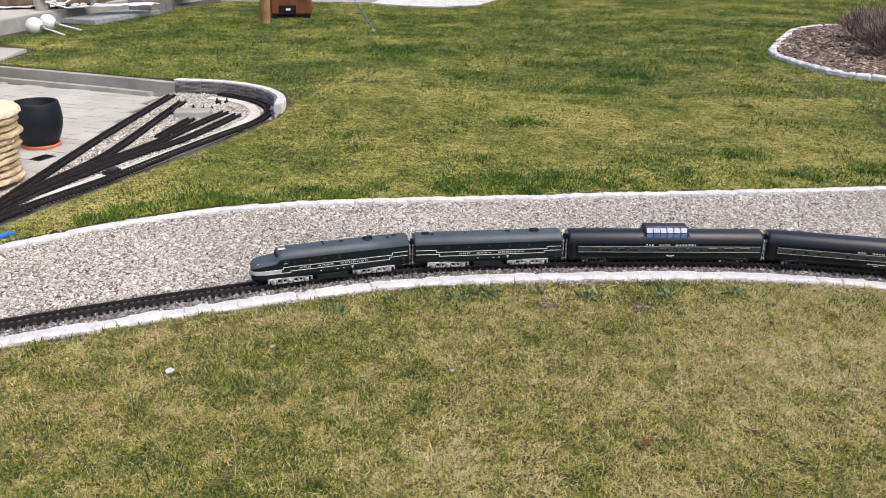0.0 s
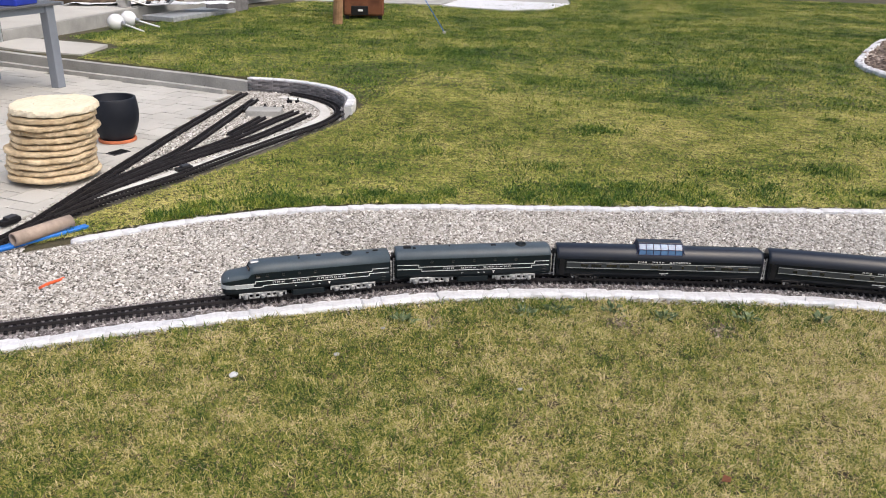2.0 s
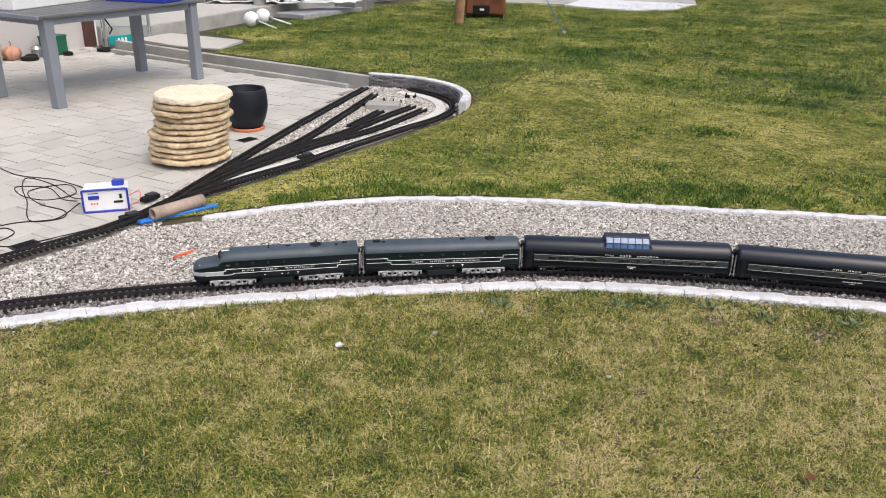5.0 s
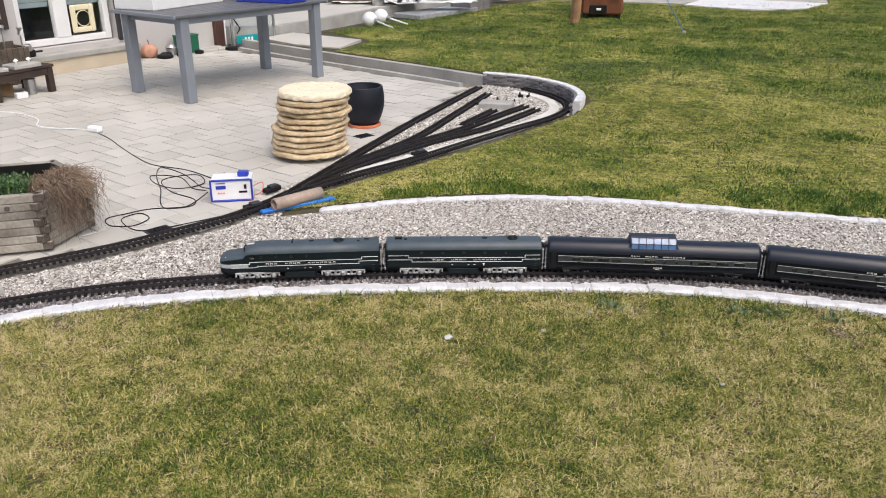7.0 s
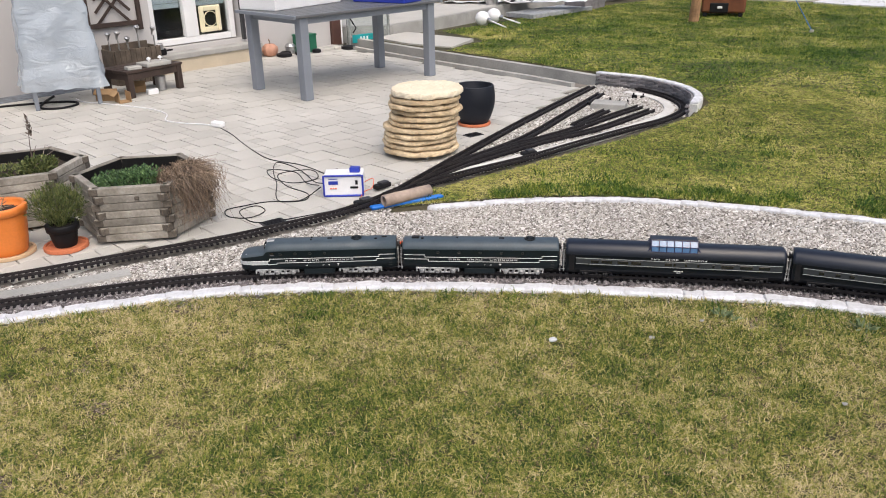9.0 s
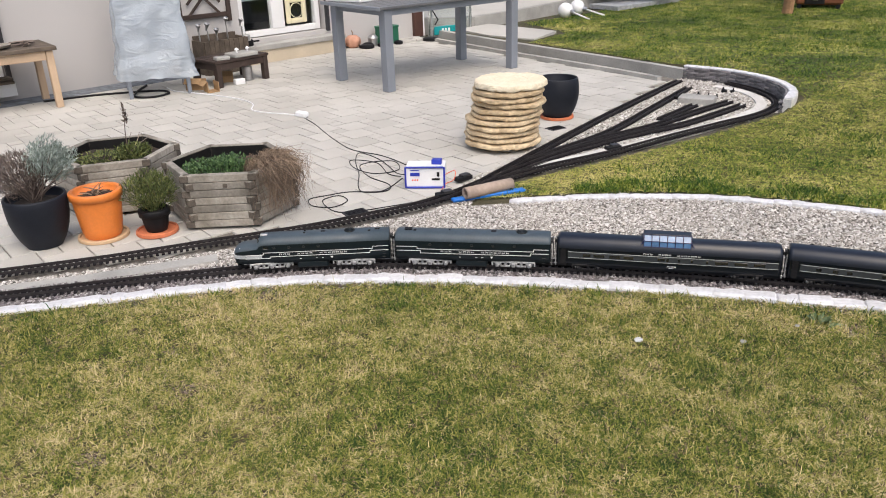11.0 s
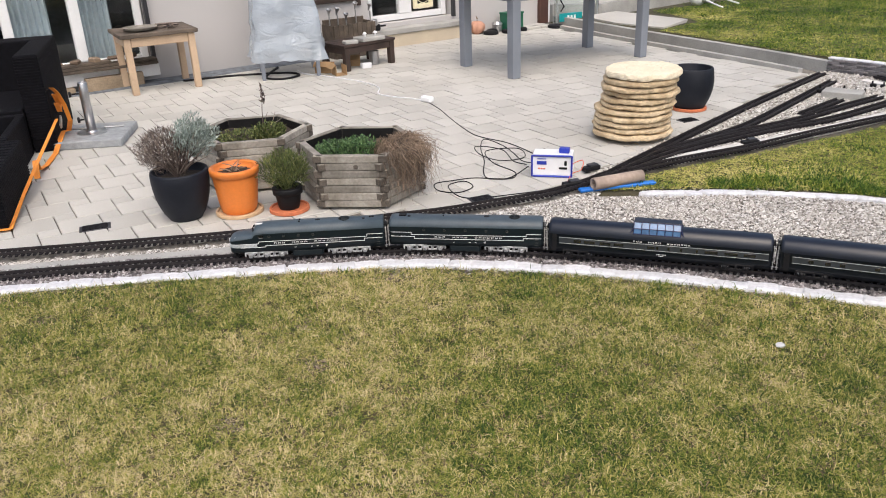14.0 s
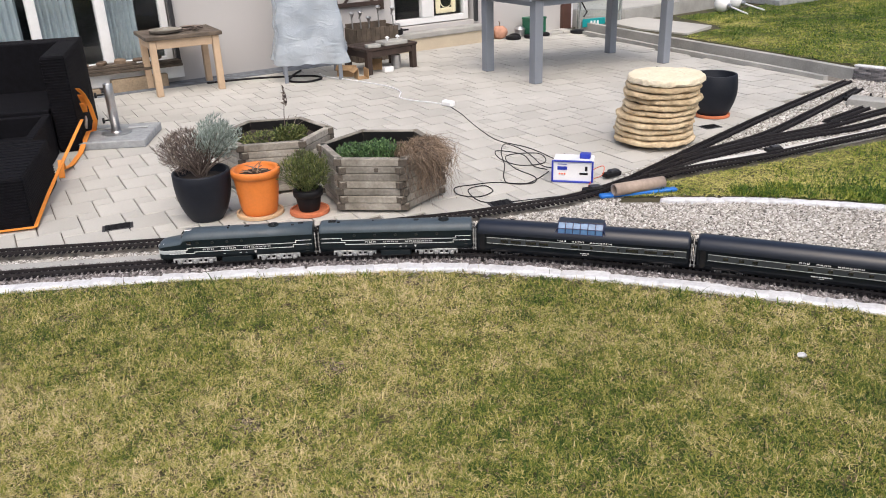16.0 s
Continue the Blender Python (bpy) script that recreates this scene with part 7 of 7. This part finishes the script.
blades("lawn_tufts", t2, lawn_height(t2[:, 0], t2[:, 1]) + 0.004, 0.032, 0.0048, GRASS_LUSH, "dark green tufts in the far lawn", rng, 1.3, 1.0)
# broad-leaved weeds where the lawn meets the edging
for k, (x, y) in enumerate(((0.06, 3.02), (0.20, 3.07), (0.42, 3.10), (0.62, 3.06), (-0.42, 2.88), (0.95, 3.10), (1.25, 3.13))):
    tagged(sprigs("broadleaf_weed", None, (x, y, 0.012), (0.045, 0.030, 0.010), 46, 0.026, 0.010, WEED, (x, y, 0.0), 70 + k, 0.2), "low rosette of grey-green weeds in the lawn", "weed", "lawn weeds")
# earth and chips where the grass is worn off along the inner edging
e = np.array([inner.at(s) for s in rng.uniform(1.0, inner.length - 0.3, 2600)]) + rng.standard_normal((2600, 2)) * 0.022
crumbs = np.concatenate([rng.standard_normal((int(2600 * r), 2)) * r * 0.5 + (x, y) for x, y, r in WORN])
crumbs = crumbs[gap_to(KERB.p[::2], crumbs) > 0.058]
pebbles("soil_crumbs", crumbs, np.full(len(crumbs), 0.001), 0.0065, BARK, "brown crumbs of soil in the worn patches", rng, 0.5)
e = e[gap_to(KERB.p[::2], e) > 0.058]
e2 = np.array([outer.at(s) for s in rng.uniform(0.3, outer.length - 0.3, 1800)]) + rng.standard_normal((1800, 2)) * 0.03
e = np.concatenate([e, e2[(gap_to(FAR_KERB.p[::2], e2) > 0.04) & ~inside(GRAVEL_AREA, e2[:, 0], e2[:, 1])]])
pebbles("worn_edge_chips", e, np.full(len(e), 0.002), 0.007, BALLAST, "earth and stone chips along the edging", rng, 0.5)

# ---------- paving ----------


def build_paving():
    """Large and small square concrete pavers laid in a hopscotch pattern; those near the pots are pieces of their own."""
    bed = tagged(new("paving"), "pale beige-grey square concrete patio paving", "paving", kind="structure")
    a = radians(-15)
    ux, uy = np.array([math.cos(a), math.sin(a)]), np.array([-math.sin(a), math.cos(a)])
    unit, gap = 0.1025, 0.0055
    area = [*SIDING.offset(0.062).p[::4], (-2.46, 3.6), (-2.45, 4.0), (-2.46, 5.0), (-2.47, 6.2), (-2.52, 6.93), (-2.95, 7.02), (-3.76, 7.28), (-4.58, 7.54), (-5.56, 7.88), (-6.1, 8.1), tuple(WALL_AT + 3.9 * WALL_WAY), tuple(WALL_AT - 6.0 * WALL_WAY)]
    origin = -5.13 * ux + 0.275 * uy
    shapes = []
    for side in (2 * unit, unit):
        me = bpy.data.meshes.new("paver")
        b = cube((side - gap, side - gap, 0.05), (0, 0, -0.025), 0.003)
        b.to_mesh(me), b.free()
        me.materials.append(PAVER)
        shapes.append((side, me))
    cells = []
    for j in range(-60, 60):
        for i in range(-60, 60):
            corner = origin + unit * ((2 * i + j) * ux + (2 * j - i) * uy)
            cells.append((corner + unit * (ux + uy), 0))
            cells.append((corner + unit * (2.5 * ux + 1.5 * uy), 1))
    spots = np.array([c for c, _ in cells])
    ok = inside(area, spots[:, 0], spots[:, 1])
    cells = [c for c, k in zip(cells, ok) if k]
    cells.sort(key=lambda c: float(np.hypot(*(c[0] - np.array([-3.6, 2.0])))))
    unit_box = np.array([(sx, sy, z) for z in (-0.05, 0.0) for sx, sy in ((-0.5, -0.5), (0.5, -0.5), (0.5, 0.5), (-0.5, 0.5))])
    quads = np.array([(4, 5, 6, 7), (0, 1, 5, 4), (1, 2, 6, 5), (2, 3, 7, 6), (3, 0, 4, 7)])
    verts, faces = [], []
    for k, (c, small) in enumerate(cells):
        side, me = shapes[small]
        m = pose(c[0], c[1], random.uniform(-0.0012, 0.0012), random.uniform(-0.3, 0.3), random.uniform(-0.3, 0.3), -15 + random.uniform(-0.5, 0.5))
        if k < 300:
            ob = new("paver", me)
            ob.parent, ob.matrix_basis = bed, m
        else:
            r = np.array(m)
            faces.append(quads + 8 * len(verts))
            verts.append((unit_box * np.array([side - gap, side - gap, 1])) @ r[:3, :3].T + r[:3, 3])
    rest = bulk("pavers_beyond", np.concatenate(verts), np.concatenate(faces), PAVER_REST, "")
    rest.parent = bed


build_paving()

# ---------- movement ----------

NOSE_PLACE, NOSE_SPEED, NOSE_GAIN = 0.0090, 0.18898, 0.000282


def nose_at(t):
    """How far the front of the train has come along the track, in metres."""
    return NOSE_PLACE + NOSE_SPEED * t + NOSE_GAIN * t * t


def motions():
    times = [k * 0.5 for k in range(33)]
    fine = [k * 0.125 for k in range(129)]
    for ob, trucks, centres, back in TRAIN:
        rows, swivel = [], [[], []]
        for t in times:
            mid = NOSE_START - nose_at(t) + back
            # the line runs from left to right, the train from right to left
            a, b = (MAIN.at(mid - c) for c in centres)
            d = a - b
            ang = math.degrees(math.atan2(d[1], d[0]))
            c = b + d * (-centres[1] / (centres[0] - centres[1]))
            rows.append((t, pose(c[0], c[1], RAIL_TOP, 0, 0, ang)))
            for k in (0, 1):
                turn = (MAIN.angle(mid - centres[k]) + 180 - ang + 180) % 360 - 180
                swivel[k].append((t, pose(centres[k], 0, 0, 0, 0, turn)))
        walk(ob, rows)
        for k, (truck, wheels) in enumerate(trucks):
            walk(truck, swivel[k])
            for wheel in wheels:
                x = wheel.location.x
                walk(wheel, [(t, pose(x, 0, 0.0155) @ Matrix.Rotation((nose_at(t) / 0.0155) % (2 * math.pi), 4, "Y")) for t in fine])


motions()
